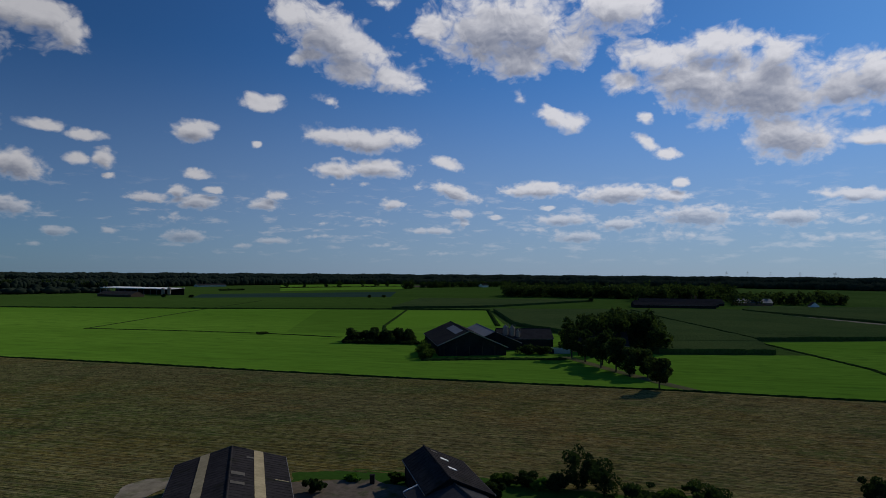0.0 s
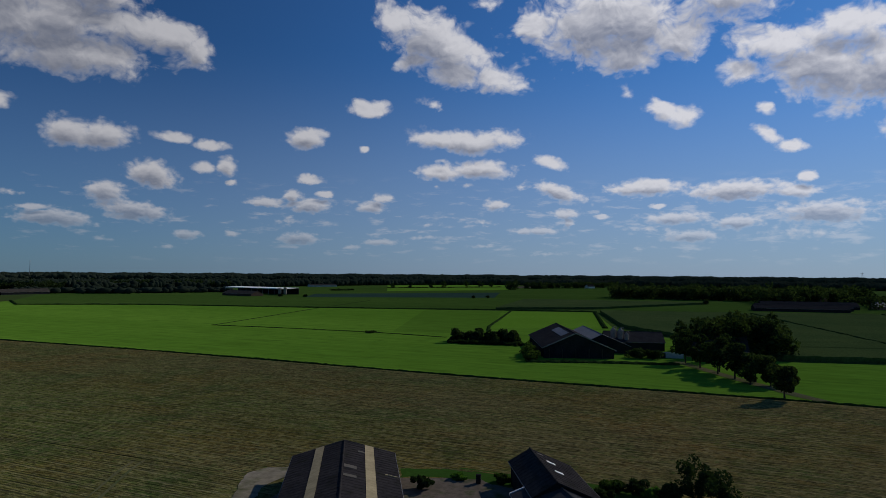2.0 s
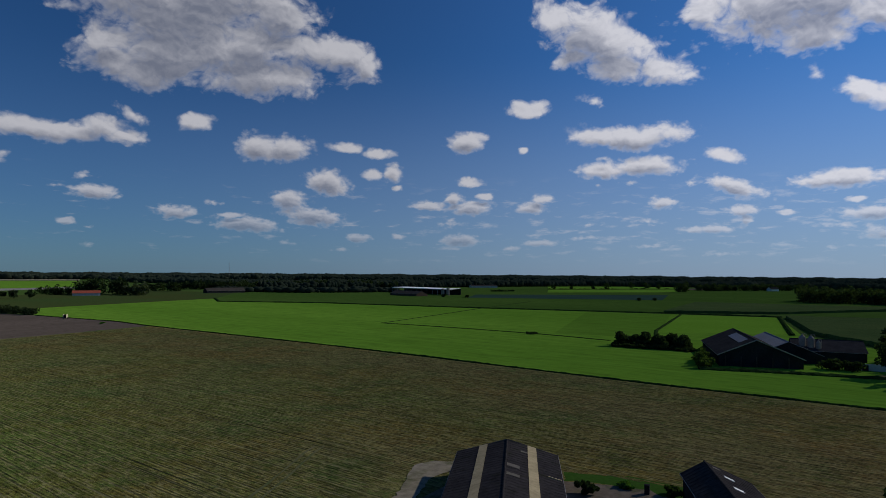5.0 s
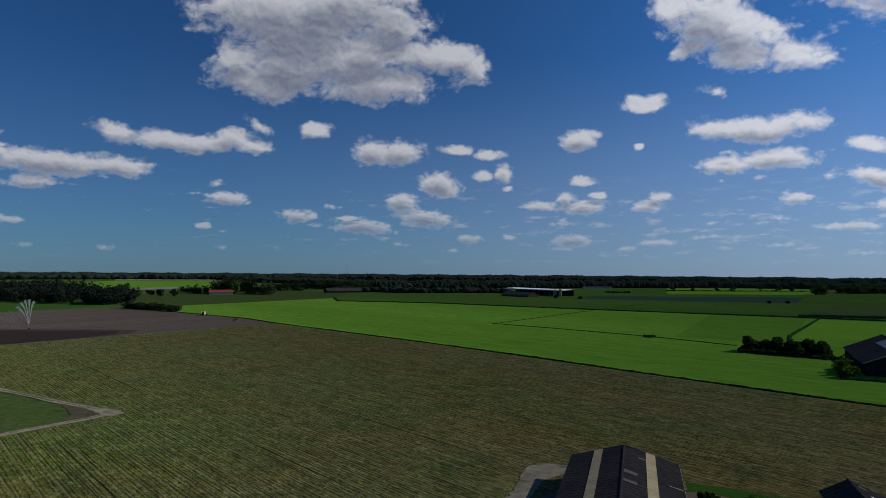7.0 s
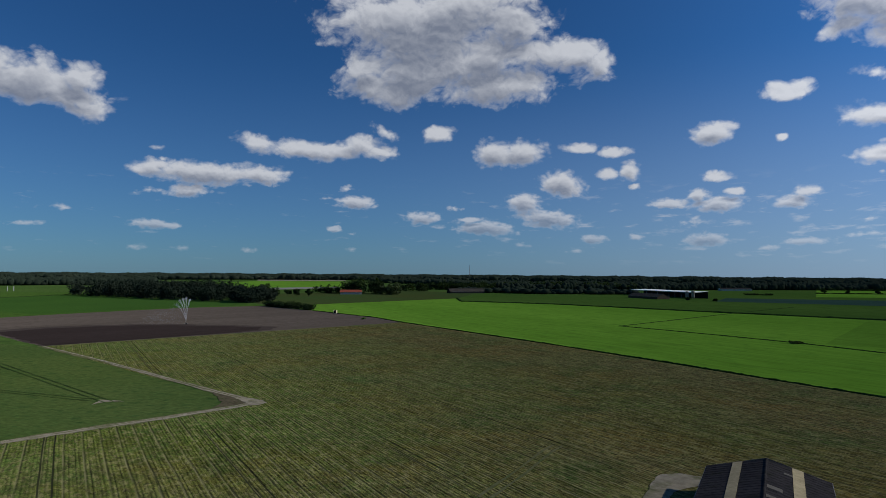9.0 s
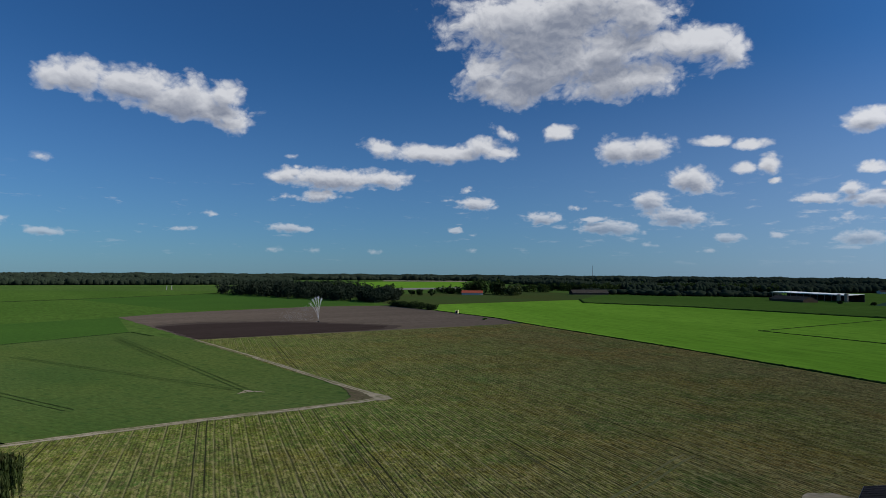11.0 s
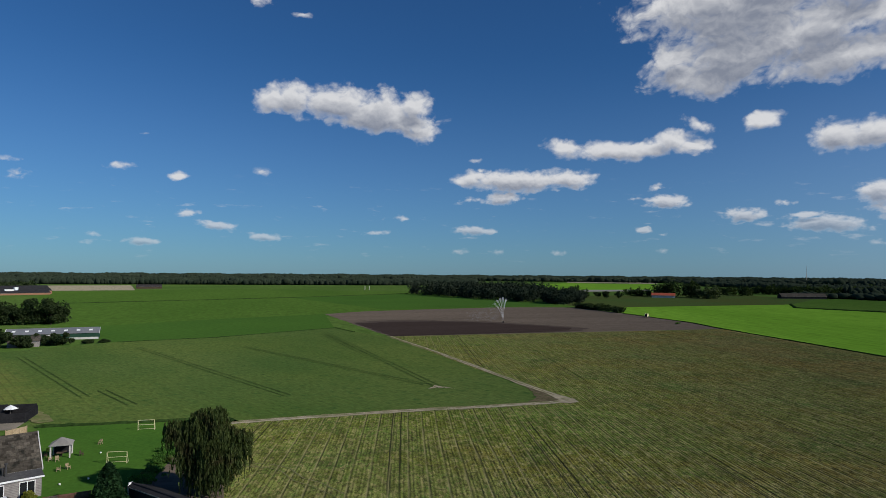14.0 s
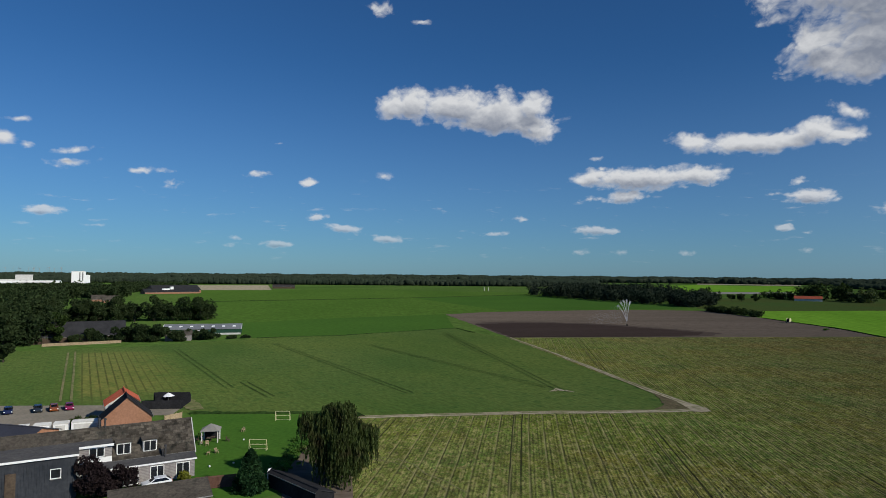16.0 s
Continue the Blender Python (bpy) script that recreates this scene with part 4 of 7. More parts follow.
def path(name, pts, wide, mat, label, category="track", wobble=0.3, seed=1, lift=0.0):
    """A strip of ground along a line, with uneven edges."""
    level[0] += 0.0015
    rng = random.Random(seed)
    sway = {-1: 0.0, 1: 0.0}
    verts, faces = [], []
    for (x0, y0), (x1, y1) in zip(pts, pts[1:]):
        n = max(2, int(math.hypot(x1 - x0, y1 - y0) / 1.2))
        d = Vector((x1 - x0, y1 - y0)).normalized()
        s = Vector((-d.y, d.x)) * wide / 2
        k = len(verts)
        for i in range(n + 1):
            c = Vector((x0, y0)).lerp(Vector((x1, y1)), i / n)
            for side in (-1, 1):
                sway[side] = sway[side] * 0.7 + rng.uniform(-wobble, wobble) * 0.5
                q = c + s * side * (1 + sway[side])
                verts.append((q.x, q.y, level[0] + lift))
        faces += [(k + 2 * i, k + 2 * i + 2, k + 2 * i + 3, k + 2 * i + 1) for i in range(n)]
    ob = mesh_object(name, verts, faces, mat)
    return tagged(ob, label, category, kind="structure")


UPPER = [(-304, 65.5), (-292, 66.3), (-261, 68.8), (-232, 70.9), (-203, 72.4), (-178, 73.6), (-160, 74.7), (-142.5, 76.3)]
LOWER = [(-141.2, 76.4), (-139.8, 70), (-139.6, 53), (-140.2, 33), (-139.6, 15), (-138.8, -4)]
path("track", UPPER, 2.6, M["worn"], "sandy track along the crop's edge", wobble=0.5, seed=2)
path("track", LOWER, 3.0, M["worn"], "sandy track with a sharp bend between fields", wobble=0.5, seed=3)
path("headland", [(-302.5, 64), (-302.5, 115), (-302.5, 172), (-300, 240)], 2.2, M["worn"], "pale headland beside the tilled soil", seed=4)
field("bare_corner", [(-146, 75.2), (-162, 73.6), (-154, 72.2), (-147, 70), (-141.8, 65), (-141, 74)], M["rut"], "bare brown corner of the crop beside the track", "soil", (1.5, 0.5))
path("track_wheelway", [(x, y + 0.6) for x, y in UPPER], 0.7, M["sand"], "bare sandy wheelway of the field track", wobble=0.8, seed=5, lift=0.006)
path("track_wheelway", [(x, y - 0.6) for x, y in UPPER[3:]], 0.8, M["sand"], "bare sandy wheelway of the field track", wobble=0.8, seed=8, lift=0.006)
path("track_wheelway", [(x + 0.6, y) for x, y in LOWER], 1.3, M["sand"], "bare sandy wheelway of the field track", wobble=0.7, seed=6, lift=0.006)
path("track_wheelway", [(x - 0.7, y) for x, y in LOWER], 0.7, M["sand"], "bare sandy wheelway of the field track", wobble=0.8, seed=9, lift=0.006)
field("bare_spot", [(-150, 74.6), (-146, 77.4), (-142, 78.2), (-138.6, 77.4), (-137.6, 74.5), (-139, 71.5), (-141.5, 73.5), (-146, 74)], M["sand"], "bare sandy corner of the track", "soil", (0.9, 0.3))
field("bare_spot", [(-164.5, 46.0), (-167.2, 48.2), (-169.6, 49.2), (-167.4, 50.6), (-163.2, 53.4), (-165.6, 50.0)], M["sand"], "bare spot in the crop", "soil", (0.7, 0.22))
path("barn_track", [(-58.5, 66), (-62.3, 80), (-66.5, 93), (-67.5, 98)], 0.5, M["worn"], "trodden track from the barn into the field", "track", 0.5, 34, 0.03)
path("barn_track", [(-60.5, 67), (-64.2, 80), (-68.2, 93), (-69.0, 97)], 0.5, M["worn"], "trodden track from the barn into the field", "track", 0.5, 35, 0.03)
path("rut", [(-109, -0.5), (-106.8, 3.7), (-104, 6.2), (-101.5, 6.9), (-98.5, 7.9), (-95.6, 10.2), (-90, 13)], 0.2, M["worn"], "curved tyre rut in the field", "soil", 0.4, 36, 0.03)
path("rut", [(-107.4, -1.2), (-105.2, 2.9), (-103, 4.8), (-100.7, 5.4), (-97.6, 6.5), (-94.6, 8.8), (-89, 11.6)], 0.2, M["worn"], "curved tyre rut in the field", "soil", 0.4, 38, 0.03)
for k, (a, b) in enumerate([((-262, -79.5), (-175.5, -39)), ((-282, -44), (-165.5, 9)), ((-333, 37), (-165, 50)), ((-276, -3), (-170, 48)), ((-185, -37.5), (-163, -26.3)), ((-322, 35), (-240, 42))]):
    dx, dy = b[0] - a[0], b[1] - a[1]
    r = math.hypot(dx, dy)
    for o in (-0.95, 0.95):
        path("wheel_track", [(a[0] - dy / r * o, a[1] + dx / r * o), (b[0] - dy / r * o, b[1] + dx / r * o)], 0.32, M["tramline"], "dark wheel track pressed into the crop", wobble=0.3, seed=10 + k)
for o in (0.0, 2.3):
    path("wheel_track", [(-256 - o * 0.4, -117.4 + o * 0.92), (-160 - o * 0.4, -75.2 + o * 0.92)], 0.6, M["worn"], "pale worn wheel track through the crop", wobble=0.25, seed=30)
path("bare_spot", [(-163, -49), (-157, -45), (-149, -40)], 4.0, M["worn"], "bare sandy spot behind the lawn", "soil", 0.4, 32)
field("farmyard_track", [(-43.6, 74), (-43.2, 81), (-45.4, 88.3), (-47.2, 95.5), (-45.4, 98.3), (-41.5, 99.2), (-37, 98.4), (-36, 96.5), (-40.7, 94.3), (-42.0, 90), (-41.2, 85), (-40, 80), (-40, 74)], M["sand"], "pale sandy track round the corner of the barn", "track", (1.0, 0.35))

standing_crop("maize_field", [(87, 254), (134, 254), (147, 298), (154, 530), (42, 528), (44, 385), (64, 335)], 2.1, "tall dark green maize behind the farm", M["maize"])
standing_crop("maize_field", [(150, 304), (216, 310), (270, 330), (250, 545), (158, 532)], 2.0, "tall dark green maize beside the farm road", M["maize"])
standing_crop("maize_field", [(-45, 549), (42, 578), (170, 712), (-27, 745)], 2.0, "tall dark green maize in a broad block", M["maize"])
standing_crop("maize_field", [(262, 552), (296, 408), (420, 420), (430, 600), (300, 610)], 1.6, "dark green maize past the farm road", M["maize"])

bank("ditch_bank", [(240, 126), (112, 161), (66, 174), (35, 181), (-14, 192), (-70, 207), (-104, 217), (-164, 232), (-303, 262.5), (-345, 275), (-437, 284)], 1.1, 0.55, "dark ragged grass along the ditch", M["bank"], seed=3)
bank("ditch_bank", [(-197, 346), (-140, 336), (-91, 325), (-50, 309)], 1.6, 0.35, "dark ditch line across the meadow", M["bank"], seed=4)
bank("ditch_bank", [(-196, 345), (-197, 420), (-199, 535), (-197, 680)], 1.5, 0.3, "thin dark ditch between meadows", M["bank"], seed=5)
bank("ditch_bank", [(-537, 556), (-478, 501), (-374, 533), (-201, 531), (-45, 541), (40, 536)], 3.0, 1.1, "dark ditch edge between meadows", M["bank"], step=2.5, seed=6)
bank("ditch_bank", [(-32, 340), (-35, 375), (-31, 527)], 2.2, 0.5, "dark ditch beside the light grass", M["bank"], seed=7)
bank("ditch_bank", [(33, 380), (38, 533)], 3.0, 1.2, "rough edge of the light grass", M["bank"], seed=8)
bank("ditch_bank", [(148, 300), (156, 531)], 3.0, 1.5, "dark reedy ditch between maize fields", M["bank"], seed=9)
bank("ditch_bank", [(140, 190), (146, 215), (149, 298)], 2.0, 0.5, "grassy ditch between two meadows", M["bank"], seed=10)
bank("ditch_bank", [(-8, 231), (14, 234), (46, 235)], 3.0, 0.9, "rough grass in front of the farm", M["bank"], seed=11)
bank("ditch_bank", [(-306, -56), (-317, -17), (-357, 46), (-330, 52)], 1.5, 0.35, "low grassy edge of the crop", M["bank"], seed=12)
bank("ditch_bank", [(-145, -41), (-143, -5), (-139, -3)], 1.6, 0.55, "tall grass at the end of the lawn", M["bank"], seed=13)
bank("ditch_bank", [(-655, -190), (-777, 44), (-905, 222)], 3.0, 0.7, "thin dark ditch in the far meadow", M["bank"], step=3, seed=14)

# ---- the ridges of the harvested field ----
def ridges(name, outline, way, pitch, tall, mat, label, near=70.0, step=3.5, seed=5):
    """Low earth ridges along one way inside an outline, every fourth furrow trodden wider."""
    rng = np.random.default_rng(seed)
    d = np.array(way) / np.hypot(*way)
    s = np.array((-d[1], d[0]))
    pts = np.array(outline)
    across, along = pts @ s, pts @ d
    verts, faces, base = [], [], 0
    for k, v in enumerate(np.arange(across.min() + 0.5, across.max(), pitch)):
        cuts = []
        for i in range(len(pts)):
            a, b = across[i], across[(i + 1) % len(pts)]
            if (a - v) * (b - v) < 0:
                f = (v - a) / (b - a)
                cuts.append(along[i] * (1 - f) + along[(i + 1) % len(pts)] * f)
        cuts.sort()
        for lo, hi in zip(cuts[::2], cuts[1::2]):
            if hi - lo < 8:
                continue
            n = max(2, int((hi - lo) / step))
            u = np.linspace(lo + 0.6, hi - 0.6, n) + rng.uniform(-0.8, 0.8, n)
            u.sort()
            c = u[:, None] * d + v * s
            keep = np.hypot(c[:, 0], c[:, 1]) > near
            if keep.sum() < 3:
                continue
            wide = 0.5 * pitch * (0.62 if k % 4 in (0, 3) else 0.8)
            off = 0.12 if k % 4 == 0 else -0.12 if k % 4 == 3 else 0.0
            h = tall * rng.uniform(0.4, 1.25, n)
            cols = []
            for o, z in ((-1.0, 0.0), (-0.35, 0.9), (0.35, 1.0), (1.0, 0.0)):
                q = c + s * (o * wide + off + rng.uniform(-0.06, 0.06, n)[:, None])
                cols.append(np.column_stack([q, GROUND_Z + z * h * rng.uniform(0.8, 1.2, n)]))
            verts.append(np.stack(cols, 1).reshape(-1, 3))
            i = np.arange(n - 1)
            ok = keep[:-1] & keep[1:]
            for j in range(3):
                a = base + i * 4 + j
                faces.append(np.stack([a, a + 1, a + 5, a + 4], 1)[ok])
            base += 4 * n
    v = np.concatenate(verts)
    f = np.concatenate(faces)
    me = bpy.data.meshes.new(name)
    me.vertices.add(len(v))
    me.vertices.foreach_set("co", v.astype(np.float32).ravel())
    me.loops.add(f.size)
    me.loops.foreach_set("vertex_index", f.astype(np.int32).ravel())
    me.polygons.add(len(f))
    me.polygons.foreach_set("loop_start", np.arange(0, f.size, 4, dtype=np.int32))
    me.materials.append(mat)
    me.update(calc_edges=True)
    return tagged(new(name, me), label, "field rows", kind="stuff")


GROUND_Z = 0.07
ridges("field_ridges", [(240, 124), (112, 159), (66, 172), (35, 179), (-14, 190), (-70, 204.8), (-164, 230), (-299, 258), (-300, 70), (-200, 74.5), (-139, 80), (-139, -3), (-112, -3), (-90, -3), (-60, 20), (-48, 84), (-42, 101), (-20, 103), (6, 101), (60, 92), (240, 60)], (-0.972, 0.235), 0.75, 0.055, M["field"], "low earth ridges with withered haulm and weeds")

# ---- woods and trees ----
def quads_mesh(name, centres, sizes, rng, mat, droop=0.0, parent=None):
    """Many small leaf clumps, each a bent quad turned its own way."""
    n = len(centres)
    a = rng.normal(size=(n, 3))
    a /= np.linalg.norm(a, axis=1)[:, None]
    b = rng.normal(size=(n, 3))
    b -= (a * b).sum(1)[:, None] * a
    b /= np.linalg.norm(b, axis=1)[:, None]
    if droop:
        b = b * 0.35 + np.array((0, 0, -droop))
        b /= np.linalg.norm(b, axis=1)[:, None]
    s = np.asarray(sizes)[:, None]
    ratio = 0.6 if not droop else 0.28
    c = np.asarray(centres)
    v = np.stack([c - a * s * ratio - b * s, c + a * s * ratio - b * s * 0.8, c + a * s * ratio * 0.8 + b * s, c - a * s * ratio + b * s * 0.9], 1).reshape(-1, 3)
    me = bpy.data.meshes.new(name)
    me.vertices.add(4 * n)
    me.vertices.foreach_set("co", v.astype(np.float32).ravel())
    me.loops.add(4 * n)
    me.loops.foreach_set("vertex_index", np.arange(4 * n, dtype=np.int32))
    me.polygons.add(n)
    me.polygons.foreach_set("loop_start", np.arange(0, 4 * n, 4, dtype=np.int32))
    me.materials.append(mat)
    me.update(calc_edges=True)
    me.validate()
    ob = new(name, me)
    ob.parent = parent
    return ob


def clump_points(rng, centre, radii, n):
    d = rng.normal(size=(n, 3))
    d /= np.linalg.norm(d, axis=1)[:, None]
    r = rng.uniform(0.45, 1.0, n) ** 0.6
    return np.asarray(centre) + d * r[:, None] * np.asarray(radii)


def limbed_trunk(rng, tall, crown_from, spread, girth):
    bm = bmesh.new()
    p = Vector((0, 0, -0.1))
    lean = Vector((rng.uniform(-0.04, 0.04), rng.uniform(-0.04, 0.04), 1))
    q = p + lean * crown_from
    rod(bm, p, q, girth, girth * 0.75, 9)
    top = q + lean * (tall * 0.75 - crown_from)
    rod(bm, q, top, girth * 0.75, girth * 0.2, 7)
    tips = []
    for i in range(9):
        a = i * 2.4 + rng.uniform(-0.4, 0.4)
        s = q.lerp(top, rng.uniform(0.0, 0.75))
        e = s + Vector((math.cos(a), math.sin(a), rng.uniform(0.4, 0.9))) * spread * rng.uniform(0.45, 0.8)
        rod(bm, s, e, girth * 0.35, girth * 0.1, 5)
        tips.append(e)
    return bm, tips


def leafy_tree(name, m, tall, wide, crown_from, seed, label, mat="leaf", leaves=2600, leaf=0.34, group="", girth=0.28, kind="", category="tree"):
    """A tree with a tapered, limbed trunk and an uneven crown of small leaf clumps."""
    rng = np.random.default_rng(seed)
    root = thing(name, m, label, category, group, kind)
    bm, tips = limbed_trunk(random.Random(seed), tall, crown_from, wide * 0.5, girth)
    part("trunk", bm, M["bark"], root)
    mid = (tall + crown_from * 0.8) / 2
    half = (tall - crown_from * 0.8) / 2
    pts, k = [], 13
    for i in range(k):
        u = rng.normal(size=3)
        u /= np.linalg.norm(u)
        f = rng.uniform(0.45, 0.92)
        c = np.array((u[0] * wide * 0.5 * f, u[1] * wide * 0.5 * f, mid + u[2] * half * f))
        r = rng.uniform(0.22, 0.44) * min(wide / 2, half) * 1.25
        pts.append(clump_points(rng, c, (r, r, r * 0.8), leaves // k))
    pts = np.concatenate(pts)
    pts[:, 2] = np.maximum(pts[:, 2], crown_from * 0.75)
    quads_mesh("crown", pts, rng.uniform(0.6, 1.3, len(pts)) * leaf, rng, M[mat], parent=root)
    return root


def at_place(x, y, turn=0.0, size=1.0):
    return Matrix.Translation((x, y, 0)) @ Matrix.Rotation(turn, 4, "Z") @ Matrix.Scale(size, 4)


def wood(name, outline, count, tall, wide, label, mat, seed, leaves=110, leaf=1.1):
    """A dense wood: crowns of leaf clumps, too many to count, between the corners of a four-sided plot."""
    rng = np.random.default_rng(seed)
    (ax, ay), (bx, by), (cx, cy), (dx, dy) = outline
    u, v = rng.random(count), rng.random(count)
    x = (ax * (1 - u) + bx * u) * (1 - v) + (dx * (1 - u) + cx * u) * v
    y = (ay * (1 - u) + by * u) * (1 - v) + (dy * (1 - u) + cy * u) * v
    h = tall * rng.uniform(0.72, 1.12, count)
    w = wide * rng.uniform(0.7, 1.25, count)
    pts, sizes = [], []
    for i in range(count):
        lobes = rng.normal(size=(5, 3)) * np.array((0.22 * w[i], 0.22 * w[i], 0.16 * h[i]))
        for c in lobes:
            z = h[i] * 0.6 + c[2]
            pts.append(clump_points(rng, (x[i] + c[0], y[i] + c[1], z), (w[i] * 0.34, w[i] * 0.34, h[i] * 0.26), leaves // 5))
        skirt = clump_points(rng, (x[i], y[i], h[i] * 0.25), (w[i] * 0.5, w[i] * 0.5, h[i] * 0.25), leaves // 5)
        pts.append(skirt)
    pts = np.concatenate(pts)
    pts[:, 2] = np.maximum(pts[:, 2], 0.3)
    ob = quads_mesh(name, pts, rng.uniform(0.6, 1.35, len(pts)) * leaf, rng, M[mat])
    return tagged(ob, label, "wood", kind="stuff")


def far_wood(name, spans, depth, count, tall, wide, label, seed):
    """Rows of far crowns along an arc: each crown a rough many-sided lump. spans: (bearing, distance) pairs."""
    rng = np.random.default_rng(seed)
    ico = bmesh.new()
    bmesh.ops.create_icosphere(ico, subdivisions=1, radius=1.0)
    base = np.array([v.co[:] for v in ico.verts])
    tri = np.array([[v.index for v in f.verts] for f in ico.faces], dtype=np.int32)
    ico.free()
    az = np.array([s[0] for s in spans])
    dist = np.array([s[1] for s in spans])
    a = rng.uniform(az[0], az[-1], count)
    d = np.interp(a, az, dist) + rng.uniform(0, 1, count) ** 1.3 * depth
    a = np.radians(a)
    x, y = -np.sin(a) * d, np.cos(a) * d
    swell = 0.5 + 0.25 * np.sin(a * 61 + seed) + 0.25 * np.sin(a * 173 + 2 * seed)
    h = tall * (0.70 + 0.30 * swell) * rng.uniform(0.6, 1.1, count)
    w = wide * rng.uniform(0.5, 2.0, count)
    v = base[None] * (1 + rng.uniform(-0.2, 0.2, (count, len(base), 1)))
    v = v * np.stack([w * 0.5, w * 0.5, h * 0.55], 1)[:, None] + np.stack([x, y, h * 0.5], 1)[:, None]
    v[..., 2] = np.maximum(v[..., 2], -0.5)
    f = (tri[None] + (np.arange(count, dtype=np.int32) * len(base))[:, None, None]).reshape(-1)
    me = bpy.data.meshes.new(name)
    me.vertices.add(count * len(base))
    me.vertices.foreach_set("co", v.astype(np.float32).ravel())
    me.loops.add(len(f))
    me.loops.foreach_set("vertex_index", f)
    me.polygons.add(len(f) // 3)
    me.polygons.foreach_set("loop_start", np.arange(0, len(f), 3, dtype=np.int32))
    me.materials.append(M["wood_far"])
    me.polygons.foreach_set("use_smooth", np.ones(len(f) // 3, dtype=bool))
    me.update(calc_edges=True)
    return tagged(new(name, me), label, "woods", kind="stuff")


far_wood("far_woods", [(-42, 2300), (-20, 2400), (0, 2300), (30, 2200), (60, 2400), (90, 2200), (106, 2300), (125, 2300)], 2400, 34000, 19, 18, "dark band of distant woods on the horizon", 21)
far_wood("far_woods", [(-42, 1500), (-12, 1650), (10, 1600), (28, 1250), (40, 1150), (52, 1900)], 420, 15000, 15, 9, "distant wood behind the fields", 22)
far_wood("far_woods", [(70, 1560), (80, 1500), (90, 1520), (100, 1580), (109, 1650)], 460, 15000, 16, 9, "distant dark wood behind the meadows", 23)
far_wood("far_woods", [(108, 1780), (125, 1800)], 420, 7000, 16, 9, "distant dark wood behind the factory", 25)
wood("dark_wood", [(-268, -154), (-284, -150), (-330, -178), (-312, -200)], 26, 17, 10, "tall dense trees at the crop's corner", "leaf_dark", 37, 420, 0.55)
wood("dark_wood", [(-345, -186), (-362, -176), (-392, -200), (-372, -224)], 30, 15, 11, "dense trees behind the long barn", "leaf_dark", 38, 330, 0.6)
wood("dark_wood", [(-467, -275), (-490, -232), (-790, -365), (-740, -440)], 190, 13, 11, "tree-filled village edge", "leaf_dark", 39, 110, 0.95)
wood("dark_wood", [(-716, -334), (-745, -274), (-880, -332), (-840, -410)], 90, 15, 11, "tall trees round hidden houses", "leaf_dark", 46, 110, 0.95)
wood("dark_wood", [(-880, -345), (-960, -345), (-1330, -560), (-1230, -790)], 330, 6.5, 12, "low wooded land round the village", "leaf_dark", 40, 60, 1.3)
wood("dark_wood", [(-960, -345), (-1000, -300), (-1480, -430), (-1400, -560)], 150, 8.5, 12, "wooded land behind the dairy barns", "leaf_dark", 50, 60, 1.3)
far_wood("far_woods", [(28, 1000), (36, 960), (44, 1000)], 90, 240, 9, 11, "distant line of farm trees", 24)
wood("dark_wood", [(-893, 222), (-735, 256), (-800, 420), (-960, 360)], 230, 17, 11, "dense dark deciduous wood at the meadow's edge", "wood_far", 31, 190, 0.8)
wood("dark_wood", [(-735, 256), (-575, 303), (-610, 350), (-800, 420)], 170, 13, 10, "dense dark deciduous wood beside the ploughed land", "wood_far", 32, 190, 0.8)
wood("dark_wood", [(78, 830), (230, 795), (300, 850), (90, 900)], 150, 17, 13, "dense dark wood with grey-green willows", "leaf_dark", 33)
wood("dark_wood", [(232, 700), (300, 760), (420, 900), (230, 830)], 130, 17, 12, "dense dark wood behind long sheds", "leaf_dark", 34)
wood("dark_wood", [(300, 640), (420, 650), (480, 760), (330, 760)], 70, 11, 10, "trees round a distant farmstead", "leaf_dark", 35)
wood("hedge", [(-525, 287), (-440, 284), (-440, 290), (-525, 295)], 60, 5.0, 5, "broad dark green hedge beside the ploughed land", "leaf_dark", 36, 90, 0.55)
wood("farm_trees", [(50, 262), (90, 256), (94, 290), (48, 300)], 17, 15, 9.5, "cluster of tall dark trees behind the farm", "leaf_dark", 41, 700, 0.55)
wood("farm_trees", [(-46, 288), (-14, 285), (-14, 293), (-44, 297)], 24, 5.6, 5.5, "low dark trees beside the barn", "leaf_dark", 42, 420, 0.42)
wood("hedge", [(-45, 283), (-12, 280), (-12, 283), (-44, 286)], 40, 1.7, 3, "clipped dark hedge along the farm garden", "leaf_dark", 43, 200, 0.25)
wood("bush", [(-10, 256), (-7, 233), (-5, 233), (-7, 258)], 12, 4.0, 4, "bushes along the barn wall", "leaf", 44, 300, 0.3)
wood("bush", [(22, 246), (44, 246), (44, 252), (22, 252)], 9, 3.8, 4, "shrubs in front of the farmhouse", "leaf_dark", 45, 300, 0.3)

wood("dark_wood", [(-749, 539), (-704, 574), (-728, 593), (-774, 557)], 26, 20.0, 12.0, "tall dark trees behind a far farm", "leaf_dark", 600, 110, 1.08)
wood("willow_wood", [(-689, 560), (-671, 574), (-687, 588), (-705, 573)], 12, 15.9, 12.0, "grey-green willows beside a far farm", "leaf_grey", 601, 110, 1.08)
wood("hedge", [(-783, 512), (-754, 535), (-759, 538), (-788, 515)], 20, 10.1, 8.1, "dark bushes before a far farm", "leaf_dark", 602, 110, 0.73)
wood("dark_wood", [(-724, 389), (-705, 403), (-720, 412), (-740, 398)], 20, 13.8, 11.0, "dark trees at the pasture edge", "leaf_dark", 603, 110, 0.99)
wood("dark_wood", [(-798, 684), (-763, 714), (-775, 725), (-811, 695)], 22, 13.0, 10.4, "row of far trees with gaps", "leaf_dark", 604, 110, 0.94)
